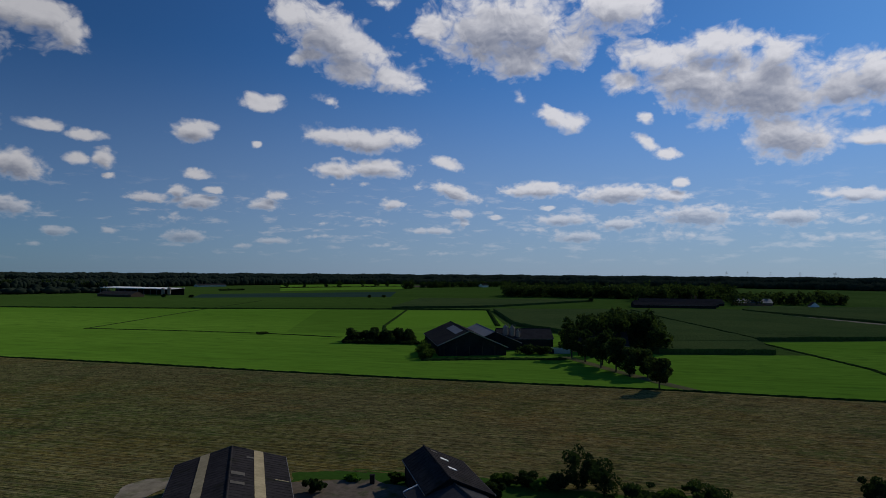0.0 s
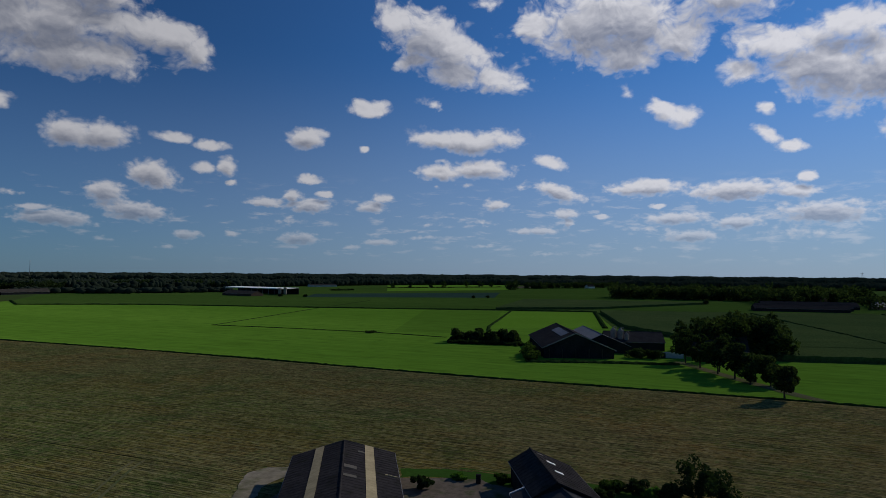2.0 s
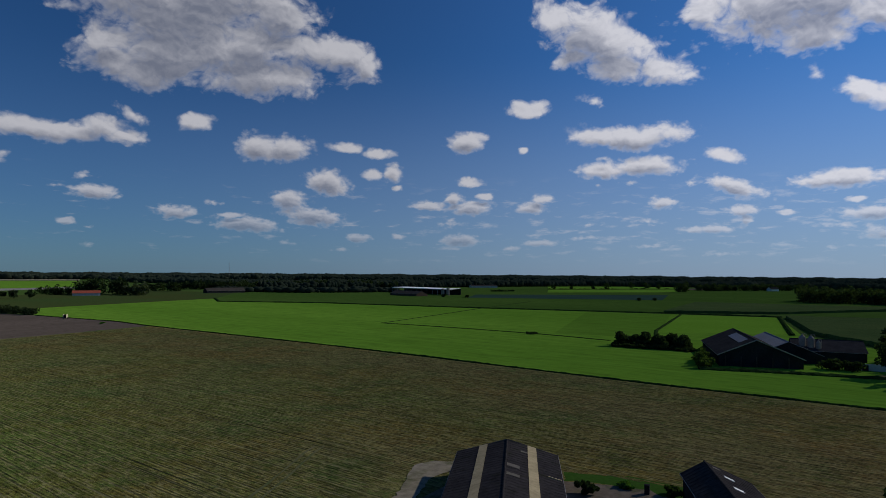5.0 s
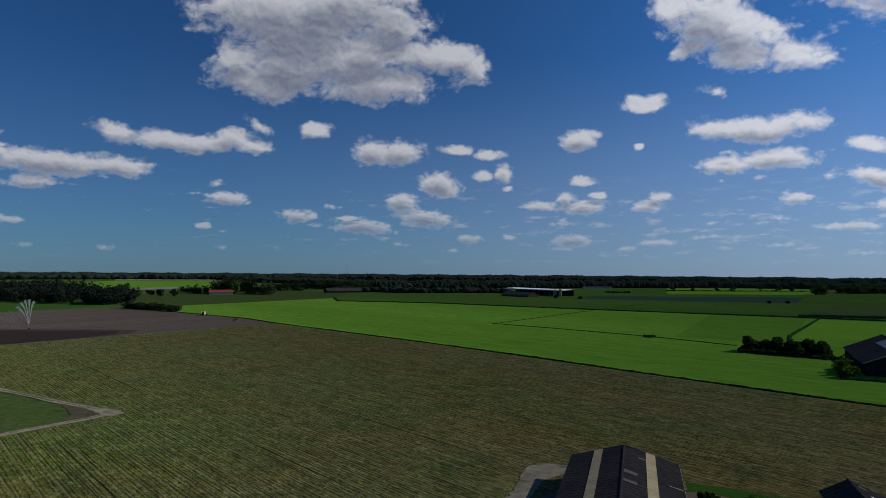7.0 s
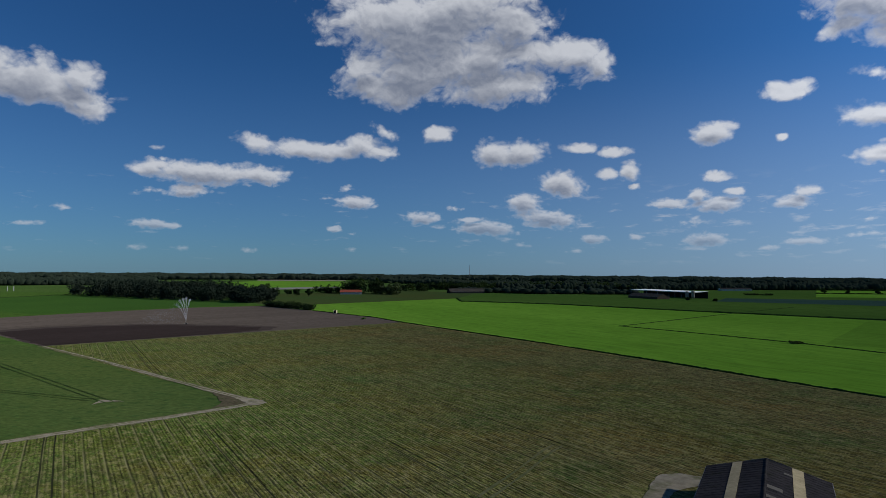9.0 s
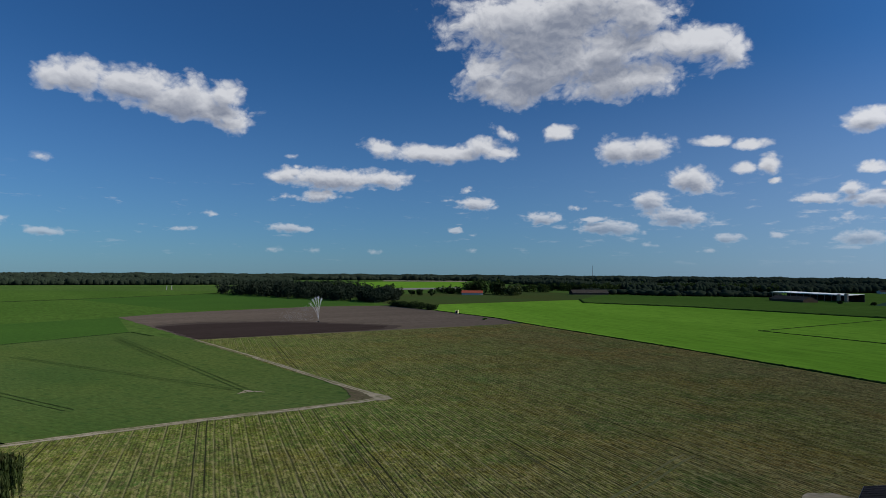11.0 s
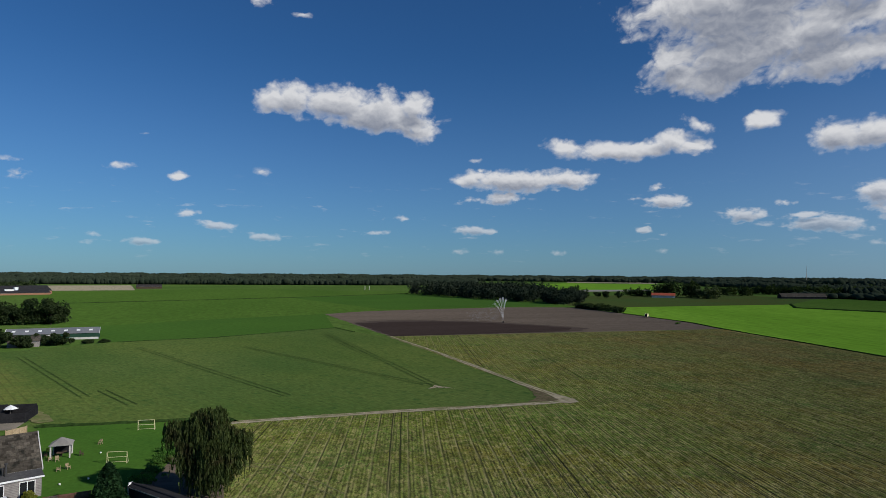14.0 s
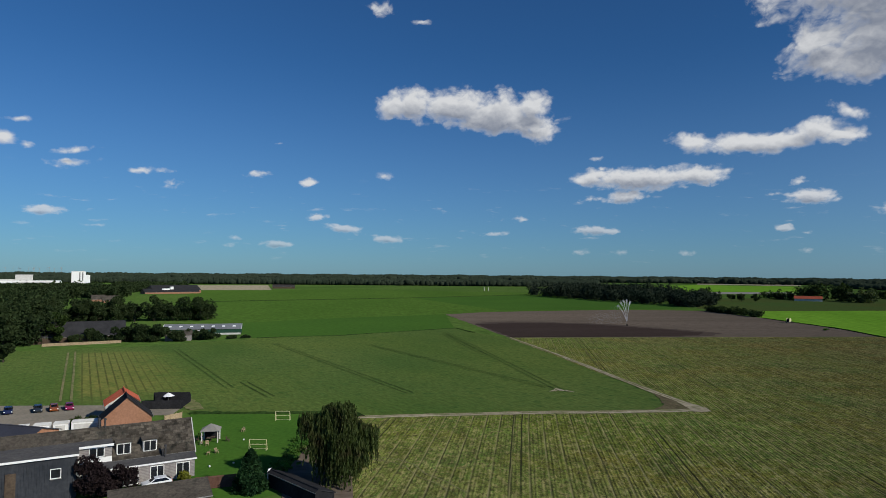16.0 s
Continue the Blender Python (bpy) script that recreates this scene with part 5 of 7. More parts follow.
wood("dark_wood", [(-831, 778), (-743, 855), (-755, 868), (-843, 791)], 60, 13.5, 10.8, "far trees behind a long shed", "leaf_dark", 605, 110, 0.97)
wood("dark_wood", [(-778, 872), (-720, 924), (-731, 937), (-790, 885)], 40, 13.2, 10.6, "far trees round farmsteads", "leaf_dark", 606, 110, 0.95)
wood("dark_wood", [(-737, 962), (-590, 1095), (-599, 1111), (-748, 976)], 110, 14.1, 11.3, "far trees round farmsteads", "leaf_dark", 607, 110, 1.02)
wood("hedge", [(-361, 1010), (-330, 1036), (-331, 1040), (-362, 1014)], 20, 2.7, 4.0, "low hedge in the far pasture", "leaf_dark", 608, 110, 0.50)
wood("hedge", [(-378, 1456), (-101, 1720), (-101, 1725), (-379, 1459)], 60, 4.6, 4.0, "hedge between far strips of grass", "leaf_dark", 609, 110, 0.50)
wood("hedge", [(-313, 1207), (-88, 1403), (-88, 1407), (-314, 1210)], 60, 1.5, 4.0, "hedge between far strips of grass", "leaf_dark", 610, 110, 0.50)
wood("dark_wood", [(-73, 1169), (-56, 1183), (-57, 1203), (-74, 1189)], 8, 15.5, 12.0, "group of trees at the far pasture", "leaf_dark", 611, 110, 1.08)
wood("dark_wood", [(-46, 1271), (158, 1439), (160, 1457), (-46, 1287)], 90, 12.7, 10.1, "far trees round houses", "leaf_dark", 612, 110, 0.91)
for x, y in ((-719, 429), (-709, 436), (-683, 437)):
    leafy_tree("tree", at_place(x, y, x), 10.0, 9.0, 2.0, int(-x), "round dark tree in the olive pasture", "leaf_dark", 700, 0.7, "pasture row")
wood("dark_wood", [(-388, -196), (-406, -150), (-418, -148), (-398, -202)], 26, 11, 10, "dense lower trees between taller crowns", "leaf_dark", 620, 330, 0.5)
wood("dark_wood", [(-408, -146), (-416, -108), (-424, -106), (-418, -146)], 14, 12, 10, "dense lower trees between taller crowns", "leaf_dark", 621, 330, 0.5)
wood("dark_wood", [(-272, -143), (-282, -137), (-290, -144), (-282, -152)], 8, 12, 8, "dark trees hiding the barn's end", "leaf_dark", 622, 420, 0.45)
avenue = [(60.3, 176.3, 9.6, 8.2), (58.5, 198, 9.0, 7.5), (61.5, 203, 9.5, 8.0), (57, 208, 12.0, 9.0), (54, 216, 12.6, 10.0), (56, 222, 12.4, 9.0), (51.5, 229, 13.0, 9.0), (49, 240, 13.5, 9.5), (63.5, 196, 8.0, 7.0)]
for i, (x, y, h, w) in enumerate(avenue):
    leafy_tree("tree", at_place(x, y, i * 1.7), h, w, h * 0.2, 60 + i, "dark round-crowned tree on the verge of the farm drive", "leaf_dark", 3000, 0.33, "trees along the drive")
for i, (x, y, h, w) in enumerate([(-205, 1240, 14, 13), (-174, 1347, 15, 14), (-145, 1356, 15, 15), (-120, 1340, 11, 10), (-230, 1230, 8, 8), (-300, 1200, 9, 9), (-270, 1215, 7, 7), (165, 700, 6, 6), (-92, 780, 3.2, 4), (-75, 790, 3, 4), (-335, 752, 3, 5), (-300, 748, 3, 5)]):
    leafy_tree("tree", at_place(x, y, i), h, w, h * 0.15, 90 + i, "lone dark tree in the far pasture", "leaf_dark", 600, 0.8, "far pasture trees")

# ---- buildings ----
def frame_at(x, y, dx, dy):
    """A pose at (x, y) whose own y axis points along (dx, dy)."""
    return Matrix.Translation((x, y, 0)) @ Matrix.Rotation(math.atan2(dy, dx) - math.pi / 2, 4, "Z")


def gabled(name, m, left, right, length, eave_l, eave_r, ridge, wall, roof, label, category="barn", over=0.35, thick=0.14, ribs=0.0, cap=True, group=""):
    """A gabled building: its ridge runs along its own y axis from 0 to length."""
    root = thing(name, m, label, category, group)
    t = 0.25
    out = [(-left, 0.0), (right, 0.0), (right, eave_r), (0, ridge), (-left, eave_l)]
    for a, b in ((0.0, t), (length - t, length)):
        part("gable_wall", prism(out, "y", a, b), M[wall], root)
    part("side_wall", boxes(((-left, t, 0), (-left + t, length - t, eave_l))), M[wall], root)
    part("side_wall", boxes(((right - t, t, 0), (right, length - t, eave_r))), M[wall], root)
    for side, w, e in ((-1, left, eave_l), (1, right, eave_r)):
        k = (ridge - e) / w
        low = (side * (w + over), e - k * over)
        pts = [(0, ridge + 0.02), low, (low[0], low[1] + thick), (0, ridge + 0.02 + thick)]
        slope = part("roof_slope", prism(pts, "y", -over, length + over), M[roof], root)
        if ribs:
            n = int((length + 2 * over) / ribs)
            bm = bmesh.new()
            for i in range(n):
                y = -over + (i + 0.5) * ribs
                q = prism([(0, ridge + 0.02 + thick), low[:1] + (low[1] + thick,), low[:1] + (low[1] + thick + 0.025,), (0, ridge + 0.045 + thick)], "y", y - 0.05, y + 0.05)
                me = bpy.data.meshes.new("tmp")
                q.to_mesh(me)
                q.free()
                bm.from_mesh(me)
                bpy.data.meshes.remove(me)
            part("roof_rib", bm, M[roof], slope)
        part("gutter", boxes(((low[0] - 0.06, -over, low[1] - 0.02), (low[0] + 0.06, length + over, low[1] + 0.1))), M["steel"], root)
    if cap:
        bm = bmesh.new()
        rod(bm, (0, -over, ridge + thick), (0, length + over, ridge + thick), 0.16, None, 8)
        part("ridge_cap", bm, M[roof], root)
    return root


def slope_patch(root, name, mat, side, w, e, ridge, a, b, y0, y1, thick=0.14, lift=0.03, label=""):
    """A sheet on a roof slope from fraction a to b below the ridge."""
    def p(f, up):
        return (side * w * f, ridge + (e - ridge) * f + 0.02 + thick + up)
    return part(name, prism([p(a, 0.0), p(b, 0.0), p(b, lift), p(a, lift)], "y", y0, y1), M[mat], root, label)


def window(root, m, w, h, panes=2, frame_mat="white"):
    """A framed window whose face looks along its own -y; m places its lower left corner in the building."""
    f = part("window", boxes(((0, -0.05, 0), (w, 0.05, 0.09)), ((0, -0.05, h - 0.09), (w, 0.05, h)), ((0, -0.05, 0.09), (0.09, 0.05, h - 0.09)), ((w - 0.09, -0.05, 0.09), (w, 0.05, h - 0.09)),
                             *[((w * i / panes - 0.05, -0.05, 0.09), (w * i / panes + 0.05, 0.05, h - 0.09)) for i in range(1, panes)]), M[frame_mat], root)
    f.matrix_basis = m
    for i in range(panes):
        part("pane", boxes(((w * i / panes + 0.05, -0.01, 0.08), (w * (i + 1) / panes - 0.05, 0.01, h - 0.08))), M["glass"], f)
    part("sill", boxes(((-0.06, -0.12, -0.06), (w + 0.06, 0.05, 0.0))), M["concrete"], f)
    return f


# the near barn, its ridge running towards the yard
barn = gabled("barn", frame_at(-31.7, 96.2, 0.293, -0.956), 7.6, 7.6, 27.0, 3.5, 3.5, 5.5, "dark_wood", "roof_dark", "large barn with a dark corrugated roof and pale roof strips", ribs=1.1)
for side, a, b in ((1, 0.41, 0.58), (-1, 0.42, 0.60)):
    slope_patch(barn, "roof_strip", "roof_pale", side, 7.6, 3.5, 5.5, a, b, -0.3, 27.3, lift=0.06, label="pale translucent roof sheets")
for a, b, y0, y1 in ((0.28, 0.42, 3.6, 4.2), (0.03, 0.26, 11.5, 12.9), (0.03, 0.26, 15.6, 16.6)):
    slope_patch(barn, "repair_sheet", "paving", -1, 7.6, 3.5, 5.5, a, b, y0, y1, lift=0.06, label="lighter grey replacement sheet")
slope_patch(barn, "roof_ladder", "roof_pale", -1, 7.6, 3.5, 5.5, 0.78, 1.02, 12.2, 12.4, lift=0.1, label="pale lath on the roof")
part("verge_board", prism([(-8.0, 3.2), (0, 5.5), (8.0, 3.2), (8.0, 3.5), (0, 5.8), (-8.0, 3.5)], "y", -0.45, -0.36), M["paving"], barn)

shed = gabled("shed", frame_at(-2.8, 98.6, 0.252, -0.968), 6.0, 3.0, 15.0, 2.6, 3.5, 5.2, "black_wood", "roof_dark", "dark timber shed with a long sloping roof and skylights", "shed", ribs=1.1)
for y0 in (4.0, 8.5):
    slope_patch(shed, "skylight", "white", -1, 6.0, 2.6, 5.2, 0.25, 0.45, y0, y0 + 0.8, lift=0.06, label="pale roof light")
slope_patch(shed, "skylight", "paving", -1, 6.0, 2.6, 5.2, 0.12, 0.28, 1.2, 1.8, lift=0.06)
annex = gabled("lean_to", frame_at(0.2, 88.0, 0.36, -0.93), 4.0, 5.5, 16.0, 2.6, 2.5, 4.3, "black_wood", "zinc", "low black shed with white-edged roof", "shed", over=0.2)
part("verge_board", prism([(-4.2, 2.5), (0, 4.3), (5.7, 2.4), (5.7, 2.7), (0, 4.62), (-4.2, 2.75)], "y", -0.42, -0.22), M["white"], annex, "white painted verge board")

# the farm beyond the ditch
stable = gabled("cattle_barn", frame_at(10.3, 244.5, -0.136, 0.99), 12.0, 14.5, 50.0, 4.0, 3.2, 9.2, "black_wood", "roof_dark", "wide black cattle barn with shiny roof edges", "barn", over=0.6, thick=0.2)
slope_patch(stable, "solar_panel", "panel", -1, 12.0, 4.0, 9.2, 0.10, 0.36, 8.0, 34.0, thick=0.2, lift=0.08, label="field of dark solar panels")
part("verge_board", prism([(-12.7, 3.75), (0, 9.3), (15.2, 2.95), (15.2, 3.3), (0, 9.7), (-12.7, 4.1)], "y", -0.75, -0.62), M["steel"], stable, "bright metal verge")
for k in range(5):
    part("post", boxes(((-10 + k * 5 - 0.15, -0.3, 0), (-10 + k * 5 + 0.15, 0.0, 3.6))), M["dark_wood"], stable)
stable_2 = gabled("cattle_barn", frame_at(21.5, 262.0, -0.136, 0.99), 9.0, 11.0, 40.0, 3.6, 3.0, 7.6, "black_wood", "metal", "second cattle barn with a light metal roof", "barn", over=0.5, thick=0.2)
hall = gabled("farm_shed", frame_at(48.0, 284.0, -0.99, 0.0), 9.0, 9.0, 24.0, 3.5, 3.5, 7.0, "black_wood", "black_tile", "dark-roofed farm shed behind the silos", "shed")
house_f = gabled("farmhouse", frame_at(76.0, 262.0, -0.97, 0.1), 5.0, 6.0, 22.0, 3.0, 3.0, 8.0, "brick", "black_tile", "brick farmhouse hidden between trees", "house")
wall_w = thing("garden_wall", frame_at(39.0, 253.0, 0.99, 0.02), "low pale rendered wall in front of the farmhouse", "wall")
part("wall", boxes(((-0.2, 0, 0), (0.2, 12.0, 2.3)), bevel=0.03), M["offwhite"], wall_w)
part("doorway", boxes(((0.0, 3.6, 0), (0.26, 5.4, 1.9))), M["black_wood"], wall_w)


def silo(x, y, r, tall):
    root = thing("feed_silo", at_place(x, y), "grey metal feed silo on legs", "silo", "feed silos")
    bm = bmesh.new()
    rod(bm, (0, 0, 2.4), (0, 0, tall - 1.0), r, r, 16)
    part("tank", bm, M["silo"], root, smooth=False)
    bm = bmesh.new()
    rod(bm, (0, 0, tall - 1.0), (0, 0, tall), r, r * 0.25, 16)
    part("top_cone", bm, M["silo"], root)
    bm = bmesh.new()
    rod(bm, (0, 0, 0.9), (0, 0, 2.4), r * 0.2, r, 16)
    part("hopper", bm, M["silo"], root)
    for k in range(4):
        bm = bmesh.new()
        a = k * math.pi / 2 + 0.4
        rod(bm, (r * 0.9 * math.cos(a), r * 0.9 * math.sin(a), 0), (r * 0.9 * math.cos(a), r * 0.9 * math.sin(a), 2.6), 0.09)
        part("leg", bm, M["silo"], root)
    bm = bmesh.new()
    rod(bm, (r + 0.12, 0, 0.4), (r + 0.12, 0, tall + 0.3), 0.08)
    rod(bm, (r + 0.12, 0, tall + 0.3), (0, 0, tall + 0.3), 0.08)
    part("fill_pipe", bm, M["silo"], root)


silo(27.6, 279.0, 1.2, 9.2)
silo(30.4, 278.0, 1.2, 9.0)
silo(32.8, 277.0, 0.9, 7.4)

# houses beside the lawn; local x points away from the yard, local y along the front
HOUSE = frame_at(-107.2, -30.5, 0.42, -0.907)
home = gabled("farm_cottage", HOUSE, 4.2, 4.8, 30.0, 3.5, 3.5, 7.4, "grey_brick", "slate", "long grey brick cottage with an old tiled roof", "house", over=0.25)
part("extension", boxes(((-6.6, 0.15, 0), (-4.1, 13.0, 2.75))), M["grey_brick"], home, "single-storey front of grey brick")
part("flat_roof", prism([(-6.85, 2.75), (-3.9, 3.25), (-3.9, 3.45), (-6.85, 2.98)], "y", -0.1, 13.2), M["zinc"], home, "dark bitumen lean-to roof")
part("fascia", boxes(((-6.93, -0.12, 2.72), (-6.85, 13.2, 2.95))), M["white"], home)
part("verge_board", prism([(-4.5, 3.1), (0, 7.35), (5.1, 3.1), (5.1, 3.4), (0, 7.7), (-4.5, 3.45)], "y", -0.36, -0.24), M["offwhite"], home, "pale verge along the gable")
for y0, y1 in ((0.9, 2.8), (4.5, 6.4), (8.0, 10.0)):
    window(home, Matrix.Translation((-6.66, y1, 0.15)) @ Matrix.Rotation(-math.pi / 2, 4, "Z"), y1 - y0, 2.3)
for y0, y1 in ((5.3, 7.1), (8.9, 10.7)):
    d = part("dormer", boxes(((-3.75, y0 - 0.1, 3.9), (-1.2, y1 + 0.1, 5.75))), M["offwhite"], home, "small dormer")
    part("dormer_roof", boxes(((-4.05, y0 - 0.3, 5.75), (-0.9, y1 + 0.3, 5.92))), M["slate"], d)
    window(home, Matrix.Translation((-3.8, y1, 4.05)) @ Matrix.Rotation(-math.pi / 2, 4, "Z"), y1 - y0, 1.6)
d = part("dormer", boxes(((-4.5, 11.4, 3.4), (-1.0, 15.8, 5.9))), M["grey_brick"], home, "wide grey dormer")
part("dormer_roof", boxes(((-4.9, 11.3, 5.9), (-0.8, 26.0, 6.1))), M["zinc"], d)
part("dormer_fascia", boxes(((-5.0, 11.2, 5.8), (-4.9, 26.0, 6.12))), M["white"], d, "long white fascia")
part("dormer_panel", boxes(((-4.56, 11.4, 3.45), (-4.5, 15.8, 4.2))), M["white"], d, "white panel under the window")
window(home, Matrix.Translation((-4.55, 14.4, 4.3)) @ Matrix.Rotation(-math.pi / 2, 4, "Z"), 2.0, 1.35)
for x, y, tall in ((-5.3, 4.2, 1.9), (-4.9, 4.5, 1.2), (-0.3, 13.0, 1.3), (-0.3, 12.2, 1.2)):
    bm = bmesh.new()
    z = 2.9 if x < -4 else 7.5
    rod(bm, (x, y, z), (x, y, z + tall), 0.13)
    rod(bm, (x, y, z + tall), (x, y, z + tall + 0.25), 0.2)
    part("flue", bm, M["zinc"], home)

# old slates on the front slope: the nearer ones lie singly, the rest are joined
front = [c for c in home.children if c.name.startswith("roof_slope")][0]
tilt = math.atan2(3.9, 4.2)
tile_bm = boxes(((-0.27, -0.36, 0.0), (0.27, 0.36, 0.035)))
tile_me = bpy.data.meshes.new("slate")
tile_bm.to_mesh(tile_me)
tile_me.materials.append(M["roof_tile"])
rest = bmesh.new()
rng_t = random.Random(9)
for r in range(12):
    for c in range(41):
        f = (r + 0.5) / 12
        m = Matrix.Translation((-4.4 * f - 0.02, 0.14 + c * 0.74 + (0.37 if r % 2 else 0.0), 7.58 - 4.09 * f + 0.02)) @ Matrix.Rotation(-tilt, 4, "Y") @ Matrix.Rotation(radians(rng_t.uniform(-2.5, 2.5) + 4), 4, "Y") @ Matrix.Translation((0, rng_t.uniform(-0.015, 0.015), 0))
        if c < 24:
            o = new("slate", tile_me)
            o.parent = front
            o.matrix_basis = m
        else:
            vs = box(rest, (-0.27, -0.36, 0.0), (0.27, 0.36, 0.035))
            for v in vs:
                v.co = m @ v.co
rest_ob = part("joined_slate", rest, M["slate"], front)
rest_ob["kind"] = "stuff"

clad = thing("clad_barn", HOUSE, "black corrugated barn wall with one white window", "barn")
bm = bmesh.new()
box(bm, (-8.0, 15.9, 0), (-4.9, 34.0, 5.75))
part("body", bm, M["grey_sheet"], clad)
bm = bmesh.new()
for i in range(60):
    y = 16.0 + i * 0.3
    box(bm, (-8.07, y, 0.05), (-7.99, y + 0.12, 5.7))
part("cladding_rib", bm, M["grey_sheet"], clad)
part("roof", prism([(-8.3, 5.75), (-4.9, 6.0), (-4.9, 6.15), (-8.3, 5.93)], "y", 15.7, 34.2), M["zinc"], clad)
part("fascia", boxes(((-8.42, 15.7, 5.78), (-8.3, 34.2, 6.06))), M["white"], clad, "long white fascia board")
window(clad, Matrix.Translation((-8.1, 19.1, 3.0)) @ Matrix.Rotation(-math.pi / 2, 4, "Z"), 1.3, 1.35, 1)
part("shutter", boxes(((-8.2, 23.0, 0), (-8.08, 24.2, 4.4))), M["dark_wood"], clad, "weathered brown board")
bm = bmesh.new()
rod(bm, (-8.5, 15.7, 3.3), (-8.7, 15.5, 3.5), 0.45, 0.42, 12)
part("dish", bm, M["offwhite"], clad, "small satellite dish")

low = gabled("low_shed", frame_at(-91.3, -23.6, 0.383, -0.924), 4.5, 3.0, 12.0, 1.8, 1.7, 2.7, "dark_wood", "slate", "low shed with a weathered tiled roof", "shed", over=0.2)
brick_house = gabled("brick_house", frame_at(-126.0, -47.2, -0.92, -0.4), 4.3, 4.3, 5.0, 3.6, 3.6, 7.4, "brick", "black_tile", "orange brick house with a steep black tiled roof", "house", over=0.3)
red_house = gabled("red_roofed_house", frame_at(-136.0, -51.4, -0.92, -0.4), 3.5, 2.6, 6.0, 4.2, 4.7, 6.5, "offwhite", "red_tile", "white outbuilding with a red tiled roof", "house", over=0.3)
for k, (x, y, w) in enumerate([(-126.0, -66.8, 1.8), (-127.0, -64.4, 2.8), (-128.2, -61.4, 2.6), (-129.3, -58.6, 5.4)]):
    g = thing("garage", frame_at(x, y, -0.27, 0.963), "white flat-roofed garage box", "garage", "garage row")
    part("body", boxes(((-1.2, 0.08, 0), (1.2, w - 0.08, 2.3)), bevel=0.03), M["white"], g)
    part("roof", boxes(((-1.25, 0.02, 2.3), (1.25, w - 0.02, 2.4))), M["offwhite"], g)
    part("door", boxes(((1.2, 0.5, 0.0), (1.24, w - 0.5, 2.0))), M["offwhite"], g)
blue_house = gabled("dark_roofed_house", frame_at(-120.8, -60.0, -0.33, -0.94), 2.5, 4.0, 16.0, 2.0, 2.0, 3.1, "brick", "panel", "low house with a dark blue-black roof", "house")
play = thing("fenced_terrace", frame_at(-154.0, -53.0, 0.0, 1.0), "terrace screened by black panels with a white parasol", "terrace")
part("screen", boxes(((3.9, 0.0, 0), (4.1, 8.6, 2.0)), bevel=0.02), M["black_wood"], play)
part("screen", boxes(((-4.0, 8.4, 0), (3.9, 8.6, 2.0)), bevel=0.02), M["black_wood"], play)
part("screen", boxes(((-4.0, 0.0, 0), (-3.8, 8.4, 2.4)), bevel=0.02), M["black_wood"], play)
part("deck", boxes(((-3.8, 0.1, 0), (3.9, 8.3, 0.12))), M["paving"], play)
part("terrace", boxes(((4.15, 1.5, 0), (10.0, 8.4, 0.14))), M["paving"], play, "pale paved terrace")
bm = bmesh.new()
rod(bm, (-2.0, 4.0, 0.1), (-2.0, 4.0, 2.5), 0.04)
part("pole", bm, M["steel"], play)
bm = bmesh.new()
rod(bm, (-2.0, 4.0, 1.9), (-2.0, 4.0, 2.7), 1.5, 0.05, 6)
part("parasol", bm, M["white"], play, "white parasol")
part("hut", boxes(((-3.5, 1.0, 0.12), (-1.6, 3.0, 2.6)), bevel=0.03), M["black_wood"], play)


def panel_fence(x0, y0, x1, y1, tall, mat, label, gap=1.9):
    n = max(1, round(math.hypot(x1 - x0, y1 - y0) / gap))
    root = thing("fence", frame_at(x0, y0, x1 - x0, y1 - y0), label, "fence")
    w = math.hypot(x1 - x0, y1 - y0) / n
    for i in range(n + 1):
        part("post", boxes(((-0.06, i * w - 0.06, 0), (0.06, i * w + 0.06, tall + 0.1)), bevel=0.01), M[mat], root)
    for i in range(n):
        part("panel", boxes(*[((-0.02, i * w + 0.07, 0.08 + k * 0.3), (0.02, (i + 1) * w - 0.07, 0.36 + k * 0.3)) for k in range(int(tall / 0.3))]), M[mat], root)
    return root


panel_fence(-94.6, -25.9, -95.9, -20.6, 1.8, "red_wood", "red-brown panel fence between shed and lawn")
panel_fence(-95.9, -20.4, -95.6, -16.4, 1.8, "red_wood", "red-brown panel fence behind the conifer")
panel_fence(-137.7, -44.0, -141.0, -41.5, 1.3, "timber", "pale new timber fence", 1.4)
panel_fence(-274, -136, -287, -110, 1.3, "timber", "long pale fence at the crop's edge", 2.5)
tent = gabled("garden_shed", frame_at(-95.6, -15.4, 0.77, 0.64), 2.6, 0.5, 12.0, 1.4, 2.1, 2.3, "black_wood", "black_tile", "low black garden shed with white corner trim", "shed", over=0.15)
part("trim", boxes(((0.45, -0.2, 0), (0.62, -0.05, 2.3)), ((-0.1, -0.22, 2.2), (0.5, -0.08, 2.6))), M["white"], tent, "white corner trim")

# the far sheds and farms
green = gabled("green_shed", frame_at(-329.4, -68.0, 0.148, -0.989), 5.0, 6.0, 36.0, 2.9, 2.9, 4.8, "green_sheet", "metal", "long green clad shed with a grey metal roof", "shed", over=0.3)
for k in range(7):
    slope_patch(green, "skylight", "white", -1, 5.0, 2.9, 4.8, 0.35, 0.62, 2.6 + k * 5.0, 4.0 + k * 5.0, lift=0.05)
for y in (-0.42, 36.3):
    part("verge_board", prism([(-5.4, 2.7), (0, 4.8), (6.4, 2.7), (6.4, 3.0), (0, 5.1), (-5.4, 3.0)], "y", y, y + 0.12), M["white"], green)
part("plinth", boxes(((-5.06, 0, 0), (-5.0, 18, 0.9))), M["offwhite"], green)
part("door", boxes(((-5.08, 17.8, 0), (-5.0, 21.0, 2.5))), M["offwhite"], green)
